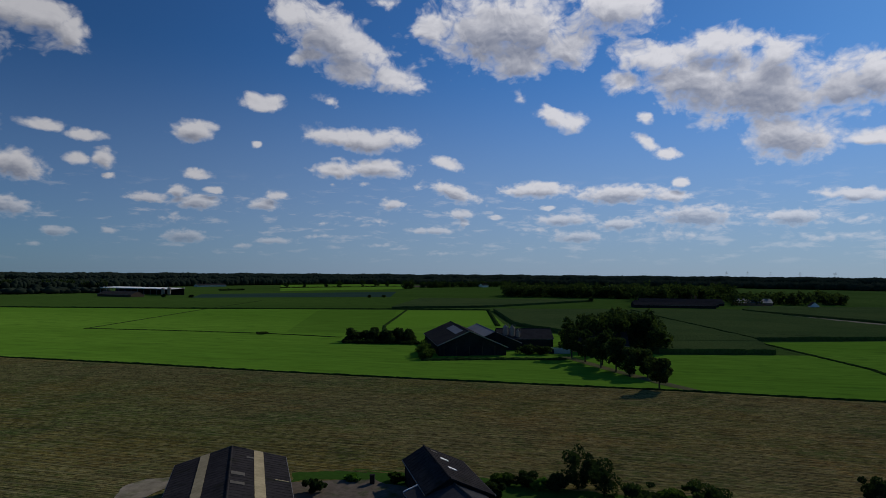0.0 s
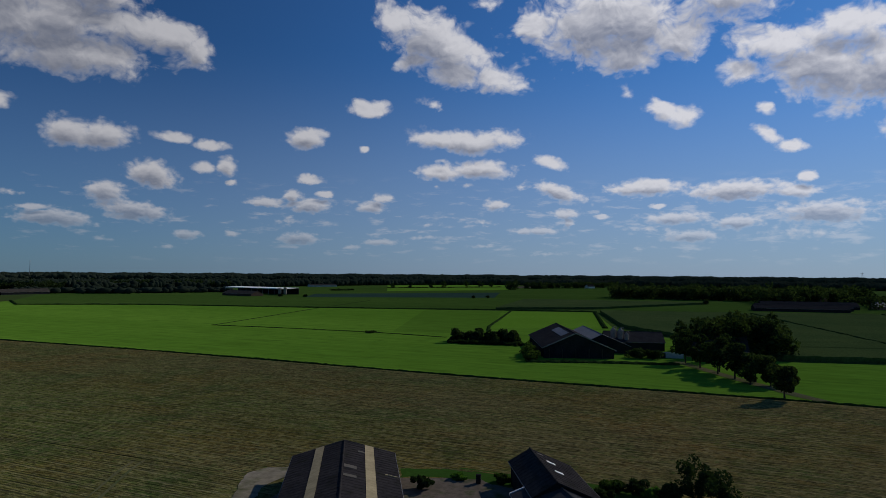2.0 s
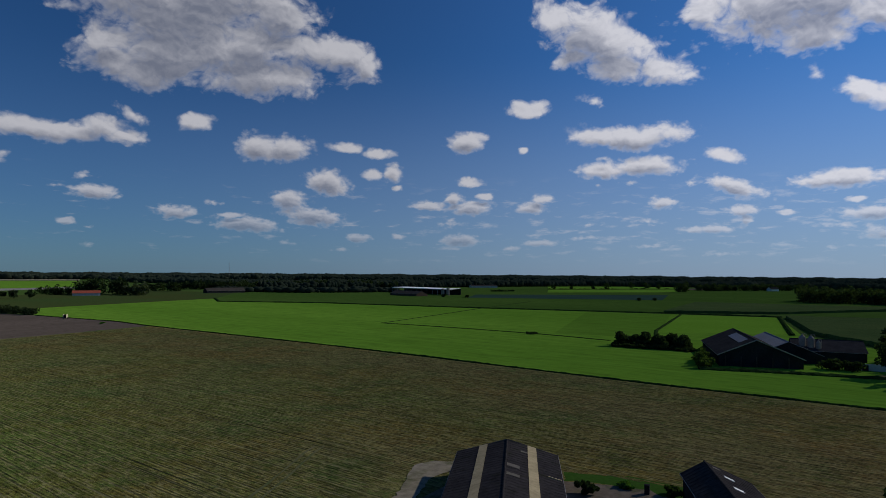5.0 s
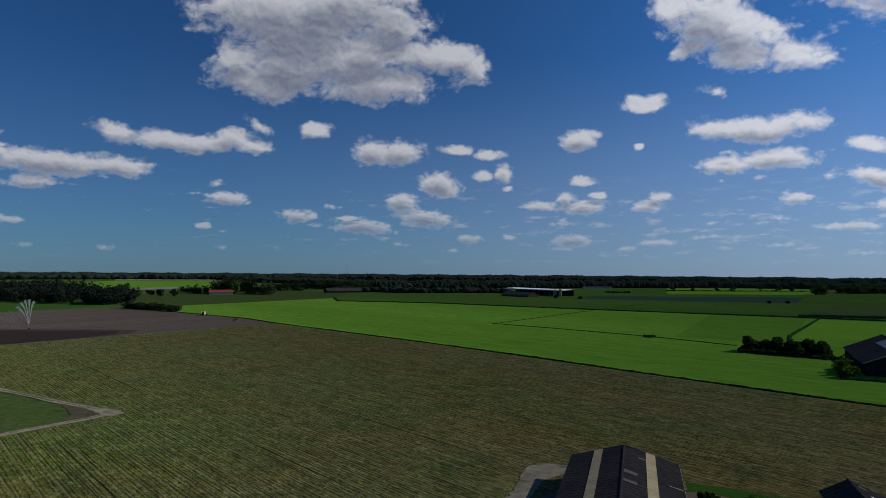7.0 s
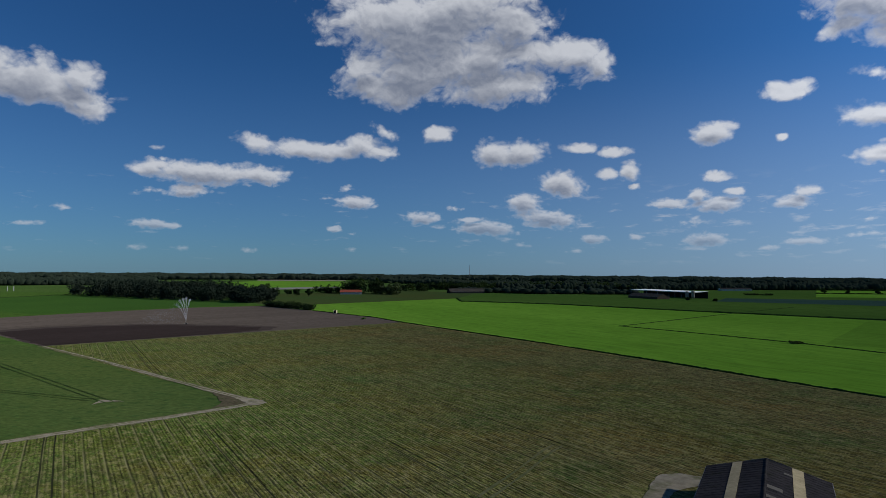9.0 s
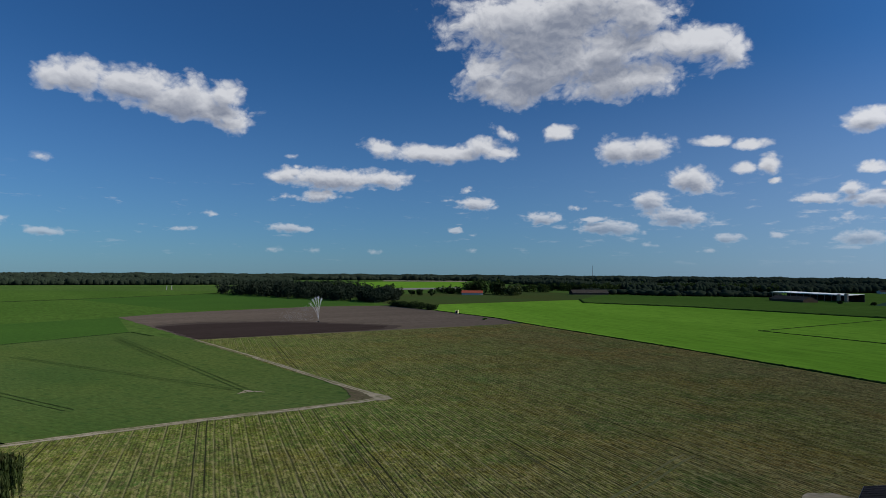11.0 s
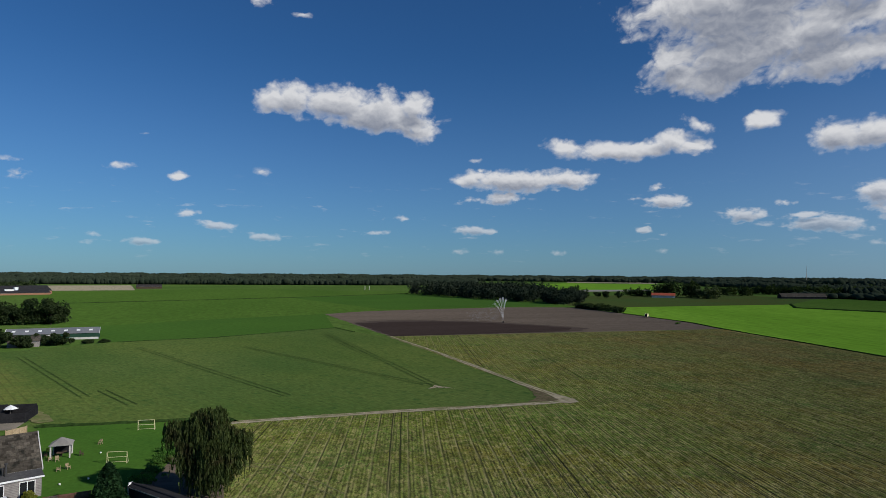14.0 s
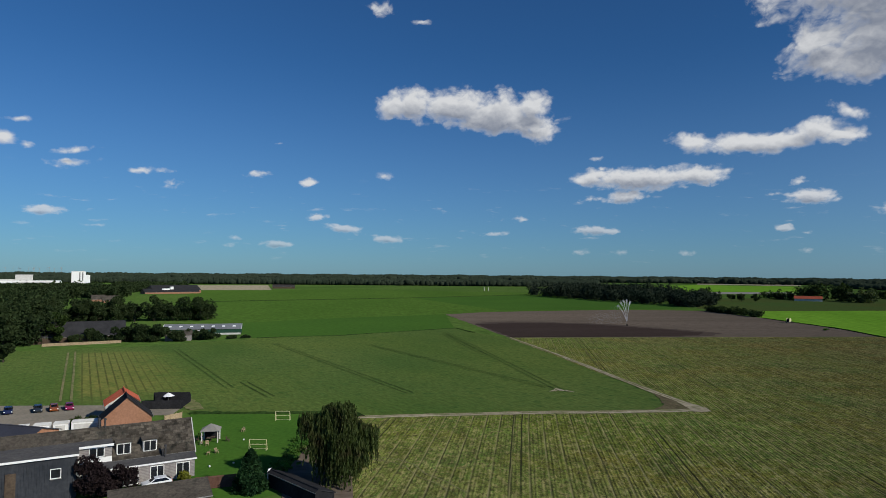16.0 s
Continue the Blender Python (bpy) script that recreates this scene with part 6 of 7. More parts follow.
part("lean_to", boxes(((-8.5, 12.0, 0), (-5.02, 20.5, 1.9))), M["green_sheet"], green)
dark_long = gabled("long_barn", frame_at(-301, -114, 0.40, -0.916), 6.0, 9.0, 37.0, 3.0, 3.0, 8.6, "dark_wood", "black_tile", "long barn with a black roof among trees", "barn")
slope_patch(dark_long, "skylight", "white", -1, 6.0, 3.0, 8.6, 0.45, 0.6, 27.0, 30.0, lift=0.06, label="pale roof light")
outhouse = gabled("outhouse", frame_at(-300, -84, 0.2, -0.98), 4.0, 4.0, 11.0, 2.4, 2.4, 4.0, "grey_brick", "slate", "small grey outhouse between bushes", "shed")
dairy = gabled("dairy_farm", frame_at(-960, -262, 0.60, -0.80), 16.0, 20.0, 66.0, 4.0, 4.0, 10.5, "brick", "black_tile", "broad brick dairy barn with dark roof", "barn")
dairy2 = gabled("dairy_farm", frame_at(-925, -252, 0.55, -0.835), 12.0, 12.0, 72.0, 2.4, 2.4, 6.6, "brick", "black_tile", "lower brick farm building", "barn")
part("tank", boxes(((-3, 33, 5.0), (1, 37, 9.5)), ((-5, 38, 5), (-2, 48, 7.0))), M["white"], dairy2, "white tank")
for x, y, l in ((-668, -272, 12), (-650, -252, 14)):
    gabled("village_house", frame_at(x, y, 0.45, -0.89), 5.0, 5.0, l, 2.6, 2.6, 6.5, "brick", "slate", "house with a grey tiled roof between trees", "house", over=0.4)
mill = thing("factory", frame_at(-1563, -670, 0.40, -0.916), "white factory with a tall silo tower", "factory")
part("tower", boxes(((-10, 9, 0), (10, 38, 28))), M["white"], mill, "tall white tower")
part("tower_annex", boxes(((-10, 0, 0), (10, 9, 20))), M["white"], mill)
part("roof_plant", boxes(((-6, 13, 28), (4, 20, 29.6)), ((-6, 26, 28), (2, 30, 29.0))), M["concrete"], mill)
for k in range(2):
    part("window", boxes(((-10.3, 14 + k * 6, 6), (-10, 16 + k * 6, 26))), M["zinc"], mill, "dark window strip")
part("hall", boxes(((-20, 57, 0), (20, 215, 6.5))), M["white"], mill)
part("hall", boxes(((-34, 68, 0), (-20.1, 150, 4.6))), M["offwhite"], mill)
part("hall_block", boxes(((-8, 114, 6.5), (12, 146, 20))), M["offwhite"], mill)
part("hall_block", boxes(((-4, 146, 6.5), (12, 178, 9.5))), M["offwhite"], mill)
for k in range(6):
    part("vent", boxes(((-10, 75 + k * 12, 6.5), (-7, 78 + k * 12, 8.0))), M["concrete"], mill)


def wind_turbine(x, y, tall, reach, turn):
    root = thing("wind_turbine", at_place(x, y, -1.1), "tiny pale wind turbine on the horizon", "turbine", "distant wind turbines")
    bm = bmesh.new()
    rod(bm, (0, 0, 0), (0, 0, tall), 0.7, 0.45, 8)
    part("tower", bm, M["concrete"], root)
    part("nacelle", boxes(((-1.5, -1.5, tall - 1), (1.5, 3.5, tall + 1.5)), bevel=0.3), M["concrete"], root)
    for k in range(3):
        a = turn + k * 2.094
        bm = bmesh.new()
        rod(bm, (0, -2.0, tall), (math.cos(a) * reach, -2.0, tall + math.sin(a) * reach), 0.4, 0.15, 6)
        part("blade", bm, M["concrete"], root)


for k in range(13):
    f = k / 12 + 0.02 * math.sin(k * 5.1)
    wind_turbine(-4130 - 115 * f + 30 * math.cos(k * 2.0), -2250 + 270 * f, 42 + 4 * math.sin(k * 1.7), 13, k * 0.7)
for x, y, dx, dy, n in ((-345, 818, -0.9, 0.42, 62),):
    white_hall = thing("open_hall", frame_at(x, y, dx, dy), "long open farm hall with a white roof edge", "barn")
    part("roof", prism([(-14, 7.6), (-14, 8.5), (10, 9.2), (10, 8.9)], "y", 0, 132), M["white"], white_hall, "long white roof")
    for k in range(12):
        part("post", boxes(((-13.5, k * 12, 0), (-13.1, k * 12 + 0.4, 7.2))), M["steel"], white_hall)
    part("back_wall", boxes(((9.0, 0, 0), (9.6, 132, 8.9))), M["black_wood"], white_hall)
low_f = gabled("farm_shed", frame_at(-368, 756, -0.93, 0.37), 10.0, 10.0, 55.0, 2.8, 2.8, 6.5, "dark_wood", "slate", "low farm shed with a brown tiled roof", "shed")
silo(-345, 790, 2.2, 11.0)
silo(-352, 788, 2.2, 10.0)
for name, x, y, dx, dy, l, w, e, r, wall, roof, label in (
        ("far_farm", -450, 1290, -0.70, -0.71, 60, 8, 3.0, 5.5, "offwhite", "roof_dark", "far farm shed with white gables"),
        ("long_shed", -655, 735, -0.44, -0.9, 56, 8, 3.0, 7.0, "black_wood", "slate", "long black shed with a grey roof far off"),
        ("cottage", 95, 1386, -0.75, -0.66, 18, 6, 4.0, 8.0, "white", "roof_dark", "white far house before the wood"),
        ("far_farm", -737, 524, 0.59, 0.80, 30, 7, 3.0, 6.0, "offwhite", "red_tile", "far white farm with a red roof"),
        ("far_farm", 330, 1250, 0.9, 0.3, 30, 8, 3.0, 8.0, "white", "roof_dark", "white house far off between trees"),
        ("long_shed", 255, 594, -0.99, 0.12, 74, 9, 2.6, 5.4, "black_wood", "roof_dark", "long low dark-roofed livestock shed"),
        ("long_shed", 268, 618, -0.99, 0.12, 78, 9, 2.6, 5.6, "black_wood", "roof_dark", "long low dark-roofed livestock shed"),
        ("long_shed", 285, 645, -0.99, 0.12, 82, 10, 2.8, 6.4, "black_wood", "roof_dark", "long low dark-roofed livestock shed"),
        ("farm_shed", 338, 650, -0.97, 0.2, 34, 8, 3.0, 6.8, "brick", "metal", "brick farm shed with a light metal roof"),
        ("cottage", 352, 596, 0.3, 0.95, 10, 4, 2.6, 6.0, "white", "roof_dark", "small white gabled cottage beside trees"),
        ("cottage", 300, 760, 0.3, 0.95, 16, 6, 5.0, 11.0, "brick", "slate", "tall brick farmhouse behind the sheds"),
        ("far_farm", -1200, -150, 0.1, -1.0, 40, 10, 3.5, 7.0, "dark_wood", "roof_dark", "far dark-roofed farm before the wood")):
    gabled(name, frame_at(x, y, dx, dy), w, w, l, e, e, r, wall, roof, label, "farm building", over=0.4)
greenhouse = thing("plastic_tunnel", frame_at(-1015, 560, -0.05, 1.0), "far row of white plastic crop tunnels", "tunnel")
for k in range(4):
    part("tunnel", prism([(8 * math.cos(a * math.pi / 8) / 2 + k * 9, 2.2 * math.sin(a * math.pi / 8)) for a in range(9)], "y", 0, 150), M["canvas"], greenhouse)
mast = thing("radio_mast", at_place(-1700, 1830), "thin distant lattice radio mast", "mast")
bm = bmesh.new()
rod(bm, (0, 0, 0), (0, 0, 62), 1.0, 0.5, 6)
part("shaft", bm, M["steel"], mast)
for x, y in ((-1103, 193), (-1105, 201)):
    pst = thing("marker_post", at_place(x, y), "tall pale post in the far meadow", "post", "marker posts")
    bm = bmesh.new()
    rod(bm, (0, 0, 0), (0, 0, 7.0), 0.6)
    part("post", bm, M["offwhite"], pst)

for x, y in ((1480, 3282), (1570, 3240), (1663, 3193), (1778, 3130), (1906, 3054)):
    pylon = thing("power_pylon", at_place(x, y, -0.5), "tiny lattice power pylon on the horizon", "pylon", "distant power line")
    for sx in (-1, 1):
        for sy in (-1, 1):
            bm = bmesh.new()
            rod(bm, (sx * 4, sy * 4, 0), (sx * 0.6, sy * 0.6, 46), 0.35, 0.25, 4)
            part("leg", bm, M["steel"], pylon)
    for z, w in ((34, 8), (40, 6.5)):
        bm = bmesh.new()
        rod(bm, (-w, 0, z), (w, 0, z), 0.4, 0.4, 4)
        part("crossarm", bm, M["steel"], pylon)

# ---- things on the land ----
def car(x, y, dx, dy, paint, label):
    """A small hatchback, its nose along (dx, dy)."""
    root = thing("car", frame_at(x, y, dx, dy), label, "car", "parked cars")
    side = [(-2.0, 0.32), (2.0, 0.32), (2.05, 0.62), (1.95, 0.82), (1.05, 0.98), (0.35, 1.42), (-1.2, 1.48), (-1.85, 1.05), (-2.02, 0.9)]
    bm = prism(side, "x", -0.84, 0.84)
    for v in bm.verts:
        v.co = Vector((v.co.x * (0.80 if v.co.z > 1.2 else 1.0), v.co.y, v.co.z))
    bmesh.ops.bevel(bm, geom=bm.edges[:], offset=0.05, segments=2, affect="EDGES")
    body = part("body", bm, M[paint], root)
    for s in (-1, 1):
        bm = bmesh.new()
        vs = [bm.verts.new((s * q[0], q[1], q[2])) for q in ((0.865, 0.85, 1.0), (0.72, 0.3, 1.37), (0.72, -1.1, 1.42), (0.865, -1.55, 1.05))]
        f = bm.faces.new(vs)
        bmesh.ops.solidify(bm, geom=[f], thickness=0.02)
        part("side_window", bm, M["glass"], body)
    for pts in (((-0.66, 1.02, 1.02), (0.66, 1.02, 1.02), (0.6, 0.40, 1.42), (-0.6, 0.40, 1.42)), ((-0.6, -1.87, 1.08), (0.6, -1.87, 1.08), (0.55, -1.26, 1.47), (-0.55, -1.26, 1.47))):
        bm = bmesh.new()
        f = bm.faces.new([bm.verts.new(q) for q in pts])
        bmesh.ops.solidify(bm, geom=[f], thickness=0.03)
        part("screen_window", bm, M["glass"], body)
    for s in (-1, 1):
        for q in (-1.25, 1.3):
            bm = bmesh.new()
            rod(bm, (s * 0.68, q, 0.32), (s * 0.87, q, 0.32), 0.32, None, 14)
            w = part("wheel", bm, M["rubber"], root)
            bm = bmesh.new()
            rod(bm, (s * 0.86, q, 0.32), (s * 0.885, q, 0.32), 0.2, None, 10)
            part("rim", bm, M["steel"], w)
        part("light", boxes(((s * 0.55, 1.9, 0.62), (s * 0.8, 2.03, 0.78))), M["white"], root, "headlight")
        part("light", boxes(((s * 0.6, -2.04, 0.75), (s * 0.82, -1.95, 0.98))), M["red_tile"], root, "red tail light")


M["car_white"] = material("white_car_paint", (0.70, 0.71, 0.73), (0.74, 0.75, 0.76), None, 0.5, 3.0, amount=0.03, rough=0.2, spec=0.5)
M["car_blue"] = material("dark_blue_car_paint", (0.015, 0.02, 0.06), (0.02, 0.025, 0.07), None, 0.5, 3.0, amount=0.05, rough=0.2, spec=0.5)
M["car_grey"] = material("dark_grey_car_paint", (0.02, 0.025, 0.03), (0.03, 0.035, 0.04), None, 0.5, 3.0, amount=0.05, rough=0.2, spec=0.5)
M["car_orange"] = material("orange_car_paint", (0.22, 0.06, 0.015), (0.26, 0.07, 0.02), None, 0.5, 3.0, amount=0.05, rough=0.2, spec=0.5)
M["car_red"] = material("crimson_car_paint", (0.22, 0.015, 0.06), (0.26, 0.02, 0.07), None, 0.5, 3.0, amount=0.05, rough=0.2, spec=0.5)
car(-96.6, -31.9, 0.42, -0.907, "car_white", "small white hatchback parked by the cottage")
for (x, y), paint, label in zip(((-148.0, -80.3), (-149.5, -74.9), (-150.5, -72.0), (-151.5, -69.2)), ("car_blue", "car_grey", "car_orange", "car_red"),
                                ("dark blue car parked at the field's edge", "dark grey car parked at the field's edge", "orange-brown car parked at the field's edge", "crimson car parked at the field's edge")):
    car(x, y, 0.89, 0.45, paint, label)


def goal(x, y, dx, dy):
    root = thing("football_goal", frame_at(x, y, dx, dy), "small cream-painted football goal on the lawn", "goal", "garden goals")
    r = 0.042
    for a, b, n in (((0, 0, 0), (0, 0, 2.0), "post"), ((0, 3.0, 0), (0, 3.0, 2.0), "post"), ((0, 0, 2.0), (0, 3.0, 2.0), "crossbar"),
                    ((0, 0, 2.0), (-1.0, 0, 0), "stay"), ((0, 3.0, 2.0), (-1.0, 3.0, 0), "stay"), ((-1.0, 0, 0.06), (-1.0, 3.0, 0.06), "ground_bar"),
                    ((0, 0, 0.06), (-1.0, 0, 0.06), "side_bar"), ((0, 3.0, 0.06), (-1.0, 3.0, 0.06), "side_bar"), ((-0.5, 0, 1.0), (-0.5, 3.0, 1.0), "net_bar")):
        bm = bmesh.new()
        rod(bm, a, b, r)
        part(n, bm, M["cream"], root)


goal(-114.6, -22.3, 0.08, 0.99)
goal(-137.0, -21.2, 0.06, 1.0)

gz = thing("garden_pavilion", frame_at(-122.8, -32.2, -0.1, 1.0), "small garden pavilion with a grey pyramid roof", "pavilion")
for a in (0.1, 2.9):
    for b in (0.1, 2.9):
        part("post", boxes(((a - 0.1, b - 0.1, 0), (a + 0.1, b + 0.1, 2.2))), M["offwhite"], gz)
bm = bmesh.new()
bmesh.ops.create_cone(bm, cap_ends=True, segments=4, radius1=2.45, radius2=0.08, depth=1.1, matrix=Matrix.Translation((1.5, 1.5, 2.75)) @ Matrix.Rotation(math.pi / 4, 4, "Z"))
part("roof", bm, M["canvas"], gz, "grey canvas pyramid roof")
part("side_cloth", boxes(((0.05, 0.15, 0.3), (0.09, 2.85, 2.1))), M["black_wood"], gz)
part("table", boxes(((0.8, 0.8, 0.7), (2.2, 2.2, 0.78)), ((1.4, 1.4, 0), (1.6, 1.6, 0.7))), M["dark_wood"], gz)


def garden_chair(x, y, turn, mat, label):
    root = thing("garden_chair", at_place(x, y, turn), label, "chair", "garden chairs")
    part("seat", boxes(((-0.27, -0.27, 0.40), (0.27, 0.27, 0.45)), bevel=0.01), M[mat], root)
    part("backrest", boxes(*[((-0.27 + k * 0.14, 0.24, 0.5), (-0.17 + k * 0.14, 0.28, 0.95)) for k in range(4)]), M[mat], root)
    for sx in (-0.24, 0.24):
        for sy in (-0.24, 0.24):
            part("leg", boxes(((sx - 0.03, sy - 0.03, 0), (sx + 0.03, sy + 0.03, 0.4))), M[mat], root)
        part("armrest", boxes(((sx - 0.04, -0.25, 0.62), (sx + 0.04, 0.25, 0.66))), M[mat], root)


for x, y, a, mt in ((-119.0, -31.6, 0.4, "timber"), (-118.4, -30.4, 1.9, "timber"), (-124.0, -33.2, 2.0, "yellow"), (-121.5, -33.0, 0.2, "dark_wood"), (-120.6, -33.6, 1.0, "dark_wood"), (-121.0, -27.4, 3.0, "dark_wood"), (-112.5, -28.7, 0.3, "timber"), (-113.4, -27.6, 2.4, "timber"), (-128.0, -26.0, 1.2, "timber")):
    garden_chair(x, y, a, mt, {"timber": "bare timber garden chair on the lawn", "yellow": "yellow garden chair on the lawn", "dark_wood": "dark wooden garden chair by the pavilion"}[mt])
for x, y in ((-107.0, -23.3), (-105.4, -26.7), (-121.5, -24.6)):
    bm = bmesh.new()
    bmesh.ops.create_icosphere(bm, subdivisions=3, radius=0.16, matrix=Matrix.Translation((0, 0, 0.2)))
    ball = part("football", bm, M["white"], None, smooth=True)
    ball.location = (x, y, 0.0)
    tagged(ball, "white football lying on the lawn", "ball", "footballs")

post = thing("litter_bin", at_place(-10.6, 97.2), "black upright bin at the edge of the yard", "bin")
part("bin", boxes(((-0.35, -0.35, 0), (0.35, 0.35, 1.3)), bevel=0.04), M["black_wood"], post)
part("lid", boxes(((-0.38, -0.38, 1.3), (0.38, 0.38, 1.42)), bevel=0.03), M["black_wood"], post)

# irrigation: the gun cart, its hose reel and the water
GUN = (-373.5, 154.5)
gun = thing("irrigation_gun", at_place(*GUN), "wheeled irrigation gun spraying the soil", "sprinkler")
bm = bmesh.new()
rod(bm, (-0.9, 0, 0.4), (0.9, 0, 0.4), 0.06)
rod(bm, (0, -1.2, 0.4), (0, 1.2, 0.4), 0.06)
part("frame", bm, M["steel"], gun)
for s in (-1, 1):
    bm = bmesh.new()
    rod(bm, (s * 0.8, 0, 0.4), (s * 0.95, 0, 0.4), 0.4, None, 14)
    part("wheel", bm, M["rubber"], gun)
bm = bmesh.new()
rod(bm, (0, 0, 0.4), (0, 0, 1.5), 0.08)
rod(bm, (0, 0, 1.5), (-0.5, -1.0, 2.2), 0.07, 0.04)
part("barrel", bm, M["steel"], gun)

water = bpy.data.materials.new("spray")
water.use_nodes = True
wn = water.node_tree
wb = wn.nodes["Principled BSDF"]
wb.inputs["Base Color"].default_value = (0.9, 0.92, 0.95, 1)
wb.inputs["Roughness"].default_value = 0.6
wb.inputs["Alpha"].default_value = 0.3
rngw = np.random.default_rng(77)


def jet(reach_x, reach_y, top, n, spread):
    """Points along a thrown stream of water that breaks up on its way."""
    f = rngw.random(n) ** 0.75
    x, y = GUN[0] + reach_x * f, GUN[1] + reach_y * f
    z = 2.0 + top * (1.9 * f - 0.9 * f * f)
    s = spread * (0.10 + f ** 1.8)
    p = np.column_stack([x, y, z]) + rngw.normal(size=(n, 3)) * s[:, None]
    p[:, 2] = np.maximum(p[:, 2], 0.3)
    return p


def mist(n):
    """Fine drops that drift from the jets towards the wetted soil."""
    f = rngw.random(n)
    p = np.column_stack([GUN[0] - 3 - 9 * f, GUN[1] - 2 - 16 * f, 1 + rngw.random(n) * (11 - 7 * f)])
    return p + rngw.normal(size=(n, 3)) * (0.5 + 2.2 * f)[:, None] * np.array((1, 1, 0.5))


drops = np.concatenate([jet(-1.5, -6.0, 10.0, 700, 0.5), jet(-2, -3.6, 12.0, 800, 0.4), jet(-2, -1.6, 13.0, 900, 0.35), jet(-1.5, 0.4, 13.5, 1000, 0.35), jet(-1, 2.6, 12.5, 1300, 0.35)])
haze = mist(6500)
haze[:, 2] = np.maximum(haze[:, 2], 0.3)
sp = quads_mesh("water_spray", np.concatenate([drops, haze]), np.concatenate([rngw.uniform(0.06, 0.2, len(drops)), rngw.uniform(0.03, 0.09, len(haze))]), rngw, water, droop=1.0)
tagged(sp, "white jets and mist of irrigation water", "water", kind="stuff")

reel = thing("hose_reel", at_place(-393, 275, 0.6), "hose reel wagon on the field's edge", "machine")
for s in (-1, 1):
    bm = bmesh.new()
    rod(bm, (s * 0.9, 0, 1.7), (s * 1.0, 0, 1.7), 1.6, None, 20)
    part("flange", bm, M["cream"], reel)
bm = bmesh.new()
rod(bm, (-0.9, 0, 1.7), (0.9, 0, 1.7), 1.2, None, 18)
part("hose_drum", bm, M["rubber"], reel)
for s in (-1, 1):
    bm = bmesh.new()
    rod(bm, (s * 1.15, 0.2, 0.5), (s * 1.4, 0.2, 0.5), 0.5, None, 14)
    part("wheel", bm, M["rubber"], reel)
part("chassis", boxes(((-1.1, -2.0, 0.5), (1.1, 1.8, 0.7))), M["steel"], reel)

# ---- garden trees and shrubs ----
def weeping_willow(x, y, tall, seed, lobes):
    """lobes: along the house side, away from the yard, top, radius and length of the hanging branches."""
    rng = np.random.default_rng(seed)
    root = thing("weeping_willow", at_place(x, y), "large weeping willow with hanging grey-green branches", "tree")
    bm, tips = limbed_trunk(random.Random(seed), tall, 2.6, 4.5, 0.5)
    part("trunk", bm, M["bark"], root)
    pts = []
    for ly, lx, top, r, fall in lobes:
        for i in range(int(34 * r * r) + 50):
            a, f = rng.uniform(0, 2 * math.pi), math.sqrt(rng.uniform(0.0, 1.0))
            lump = 1.0 + 0.18 * math.sin(a * 3 + ly) + 0.12 * math.sin(a * 5 + lx)
            px, py = lx + math.cos(a) * r * f * lump, ly + math.sin(a) * r * f * lump
            z0 = (top - 0.32 * r * f ** 2.0) * rng.uniform(0.93, 1.02)
            drop = min(z0 - 0.2, fall * rng.uniform(0.45, 1.15) * (0.45 + 0.55 * f))
            n = int(8 + drop * 7)
            k = rng.random(n)
            sway = rng.normal(size=2) * 0.3
            pts.append(np.column_stack([px + sway[0] * k + rng.normal(size=n) * 0.09, py + sway[1] * k + rng.normal(size=n) * 0.09, z0 - drop * k]))
    pts = np.concatenate(pts)
    pts[:, 2] = np.maximum(pts[:, 2], 0.3)
    quads_mesh("crown", pts, rng.uniform(0.12, 0.30, len(pts)), rng, M["willow"], droop=1.6, parent=root)


weeping_willow(-95.5, -5.8, 11.6, 201, [(0.3, 0.0, 12.2, 2.6, 9.0), (-1.4, 0.6, 10.9, 2.0, 9.5), (1.6, 0.8, 10.2, 1.9, 9.5), (-4.2, -0.3, 10.6, 1.5, 3.6), (4.0, -0.5, 8.9, 1.8, 5.2), (0.2, 2.4, 8.6, 2.0, 8.0), (0.4, -2.4, 9.6, 2.1, 8.5), (-2.7, 1.6, 8.0, 1.3, 4.0), (3.2, 1.6, 7.2, 1.4, 4.6)])


def conifer(x, y, tall, wide, seed):
    rng = np.random.default_rng(seed)
    root = thing("conifer", at_place(x, y), "dense dark green conical conifer by the fence", "tree")
    bm = bmesh.new()
    rod(bm, (0, 0, -0.1), (0, 0, tall * 0.8), 0.16, 0.04)
    part("trunk", bm, M["bark"], root)
    n = 5200
    h = rng.random(n) ** 1.25
    a = rng.uniform(0, 2 * math.pi, n)
    r = wide / 2 * (1 - h) ** 0.62 * (0.62 + 0.38 * rng.random(n)) * (1 + 0.14 * np.sin(a * 4 + h * 9))
    pts = np.column_stack([np.cos(a) * r, np.sin(a) * r, 0.25 + h * (tall - 0.25)])
    quads_mesh("crown", pts, rng.uniform(0.10, 0.24, n), rng, M["conifer"], parent=root)


conifer(-93.6, -18.0, 6.0, 5.0, 202)


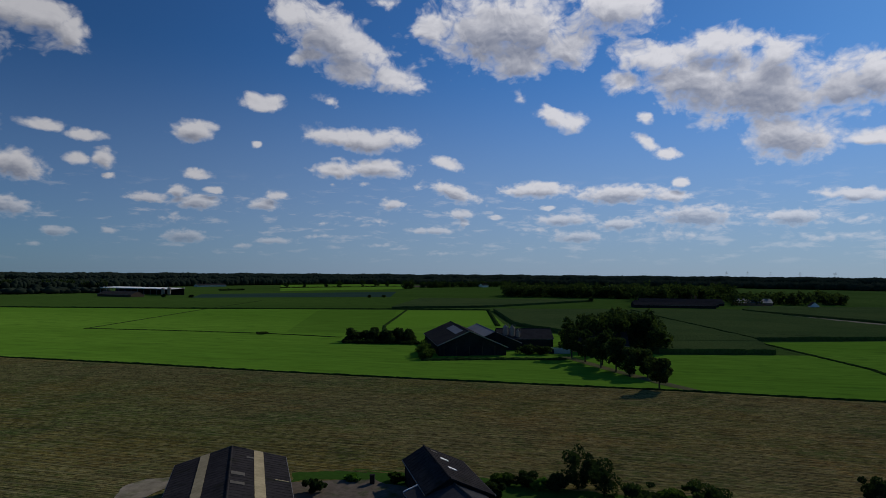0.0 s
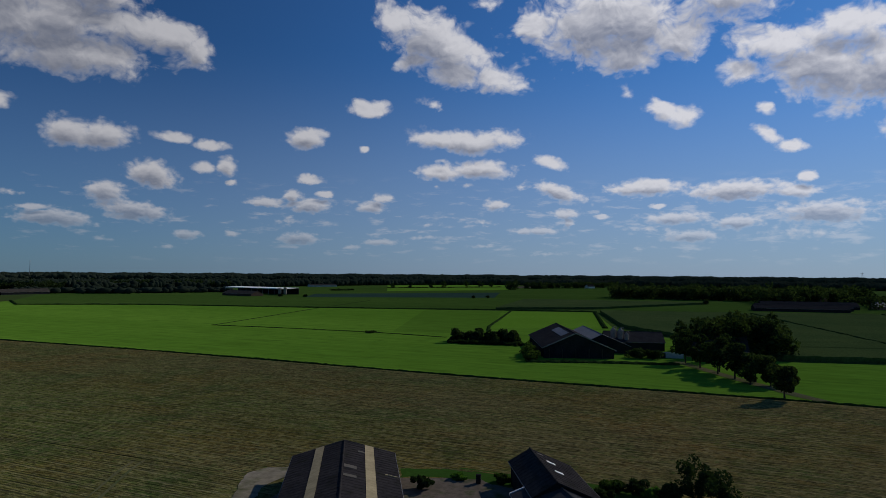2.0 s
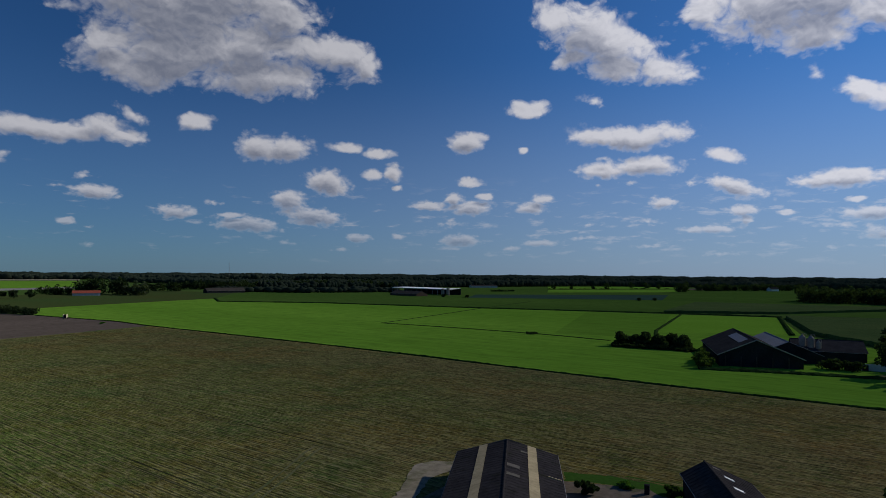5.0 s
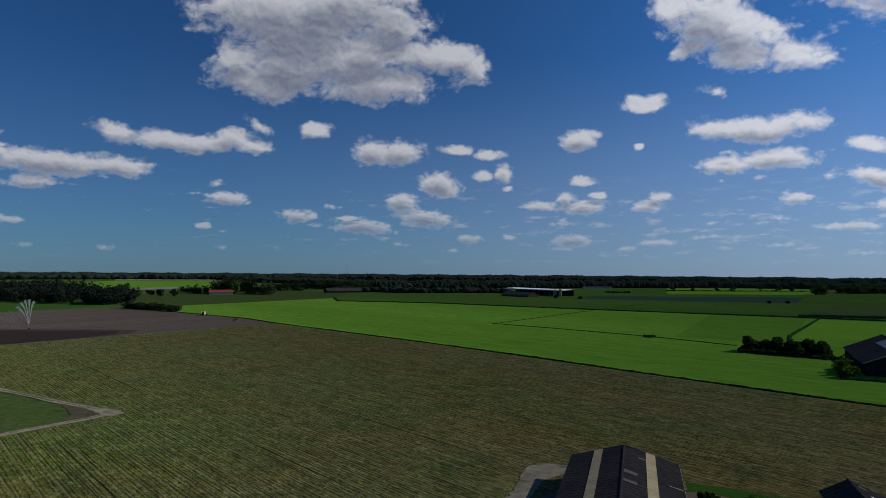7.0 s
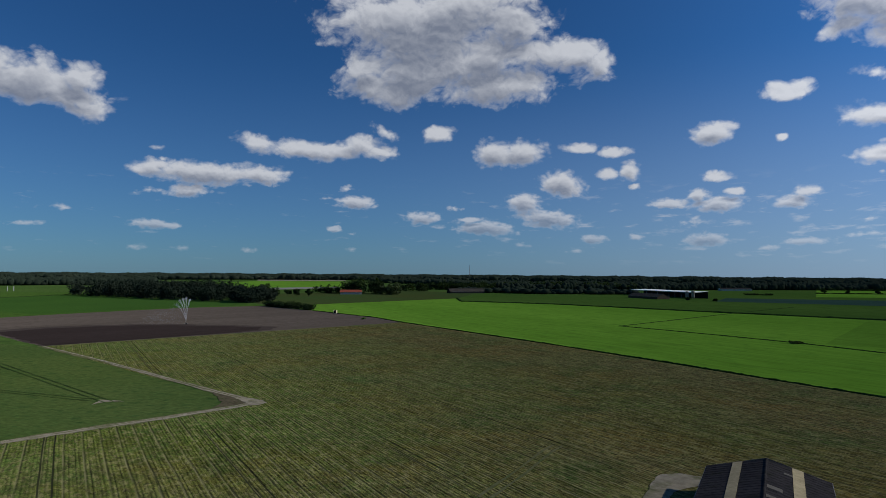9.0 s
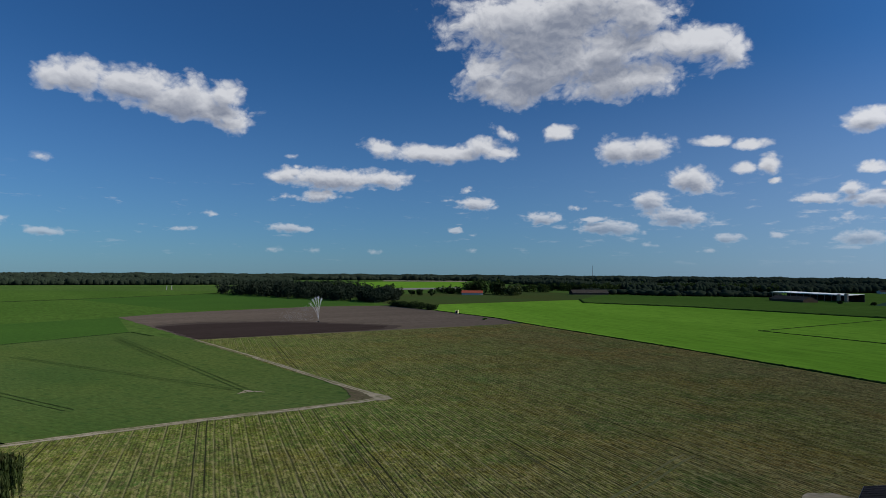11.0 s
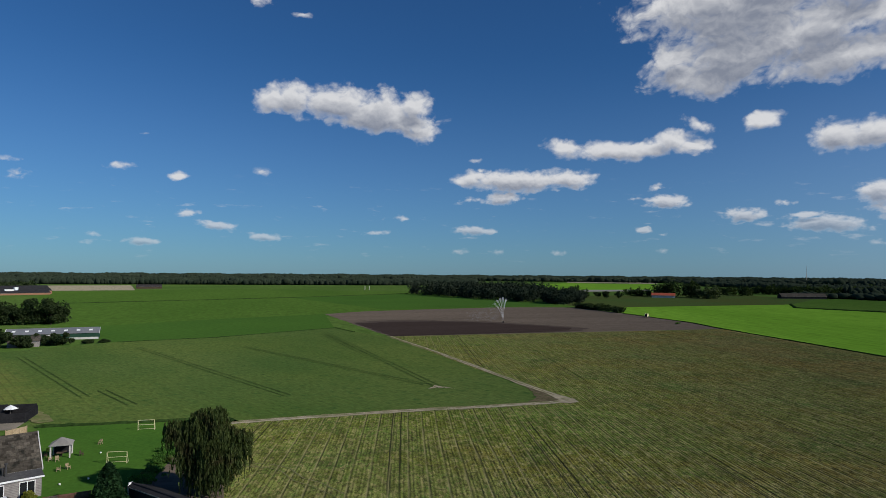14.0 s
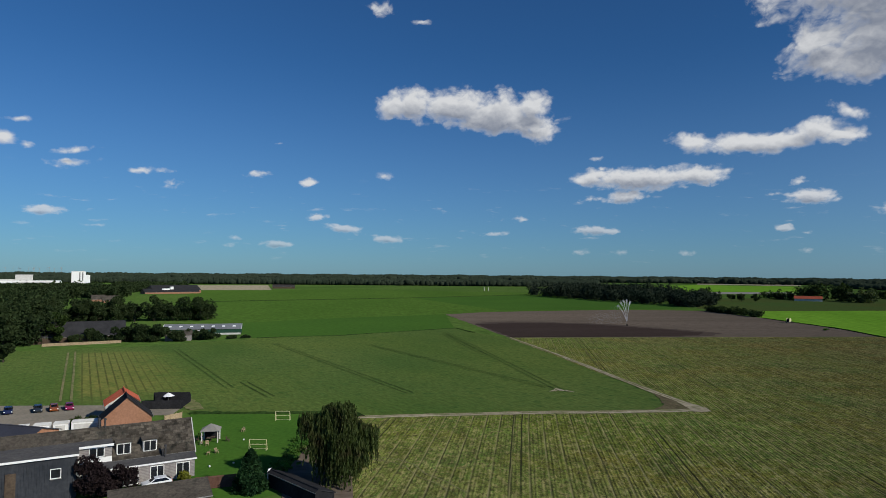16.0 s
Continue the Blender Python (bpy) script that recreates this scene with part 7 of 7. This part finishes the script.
def bush(x, y, tall, wide, seed, mat="leaf_dark", label="dense dark shrub at the yard's edge", leaves=1500, leaf=0.16, name="bush"):
    rng = np.random.default_rng(seed)
    root = thing(name, at_place(x, y), label, "bush")
    bm = bmesh.new()
    r2 = random.Random(seed)
    for k in range(5):
        a = k * 1.3
        rod(bm, (0, 0, -0.05), (math.cos(a) * wide * 0.25, math.sin(a) * wide * 0.25, tall * 0.6), 0.05, 0.02, 5)
    part("stem", bm, M["bark"], root)
    pts = []
    for k in range(18):
        r = rng.uniform(0.10, 0.26)
        c = np.array((rng.normal() * wide * 0.24, rng.normal() * wide * 0.24, tall * rng.uniform(0.2, 0.82)))
        pts.append(clump_points(rng, c, (wide * r, wide * r, tall * r * 1.1), int(leaves * 1.6 * r / 3.2)))
    pts = np.concatenate(pts)
    pts[:, 2] = np.clip(pts[:, 2], 0.1, None)
    quads_mesh("crown", pts, rng.uniform(0.6, 1.3, len(pts)) * leaf, rng, M[mat], parent=root)


for k, (x, y, h, w, mt) in enumerate([(20.5, 96.0, 5.6, 4.6, "leaf_dark"), (24.0, 93.5, 4.8, 5.6, "leaf_dark"), (28.5, 90.5, 2.6, 5.2, "leaf_dark"), (32.5, 90.0, 2.2, 5.0, "leaf"), (17.0, 94.5, 2.6, 4.0, "leaf_dark"), (9.0, 97.0, 2.0, 3.0, "leaf"), (12.5, 96.5, 2.2, 3.2, "leaf_dark"), (14.8, 95.0, 1.8, 2.4, "weeds"),
                                      (7.5, 92.0, 2.2, 2.6, "leaf_dark"), (-7.0, 98.0, 1.5, 2.6, "leaf"), (-18.5, 93.5, 1.8, 2.2, "leaf_dark"), (37.0, 89.5, 2.8, 5.0, "leaf_dark"), (63.0, 92.0, 3.0, 3.6, "leaf_dark"), (-3.0, 100.5, 1.3, 2.4, "weeds"), (-14.0, 98.8, 1.0, 2.6, "weeds")]):
    bush(x, y, h, w, 300 + k, mt, {"leaf_dark": "dense dark shrub at the yard's edge", "leaf": "green shrub at the yard's edge", "weeds": "tall weeds and faded flowers by the yard"}[mt])
bush(-98.9, -28.7, 1.5, 2.3, 330, "gold", "golden-green shrub beside the cottage", 1200, 0.1)
bush(-93.0, -39.2, 5.8, 4.6, 331, "leaf_purple", "dark reddish tree-like shrub before the cottage", 3600, 0.17)
bush(-93.6, -37.0, 4.4, 4.2, 332, "leaf_purple", "dark shrub before the cottage", 2000, 0.16)
bush(-132.5, -59.0, 2.6, 3.0, 333, "leaf", "green shrub between the garages", 900, 0.15)
bush(-134.0, -56.5, 2.4, 2.6, 334, "leaf_dark", "green shrub between the garages", 900, 0.15)
bush(-92.9, 322.3, 1.0, 5.0, 335, "leaf_dark", "low dark bush on the ditch", 500, 0.3)
bush(-338, 259.5, 1.2, 3.0, 337, "weeds", "heap of cut grass at the field's edge", 300, 0.2)
village = [(-229, -126, 15.5, 11), (-236, -138, 14.5, 10), (-256, -150, 13, 9), (-283, -135, 15.5, 8), (-300, -147, 14, 9), (-315, -154, 14.5, 10), (-290, -146, 9, 7),
           (-385, -191, 14.5, 14), (-389, -184, 13, 12), (-393, -175, 15.5, 14), (-396, -166, 13, 13), (-400, -157, 15, 13), (-404, -147, 11, 11), (-408, -137, 17, 16), (-416, -118, 17, 17), (-412, -110, 12, 10), (-412, -127, 11, 9), (-420, -108, 10, 9)]
for k, (x, y, h, w) in enumerate(village):
    birch = k == 3
    leafy_tree("tree", at_place(x, y, k * 2.1), h, w, h * 0.1, 400 + k, "slender light-green tree beside the long barn" if birch else "leafy dark tree at the village edge", "leaf" if birch else "leaf_dark", 3400, 0.42, "village edge trees")
for k, (x, y, h, w) in enumerate([(-290, -109, 7.5, 9), (-291, -103, 8.5, 11), (-291, -97, 7, 9), (-292, -88.5, 5, 7.5), (-300, -83, 5.5, 8), (-300, -77, 5.2, 7), (-290, -122, 6.5, 6), (-285, -128, 4, 5), (-288, -116, 3.5, 5), (-304, -67, 1.6, 4), (-306, -61, 1.4, 3)]):
    bush(x, y, h, w, 470 + k, "leaf_dark", "broad dark bush at the crop's edge", 2200, 0.32)
# rough weeds between lawn and bare soil
for k, (x, y) in enumerate([(-120, -13.2), (-116, -13.6), (-112, -13.8), (-108, -14.2), (-104, -14.6), (-101, -15.0), (-124, -11.5)]):
    bush(x, y, 1.0 + 0.3 * (k % 3), 3.4, 450 + k, "weeds", "strip of tall bright weeds beside the lawn", 700, 0.13, "weeds")
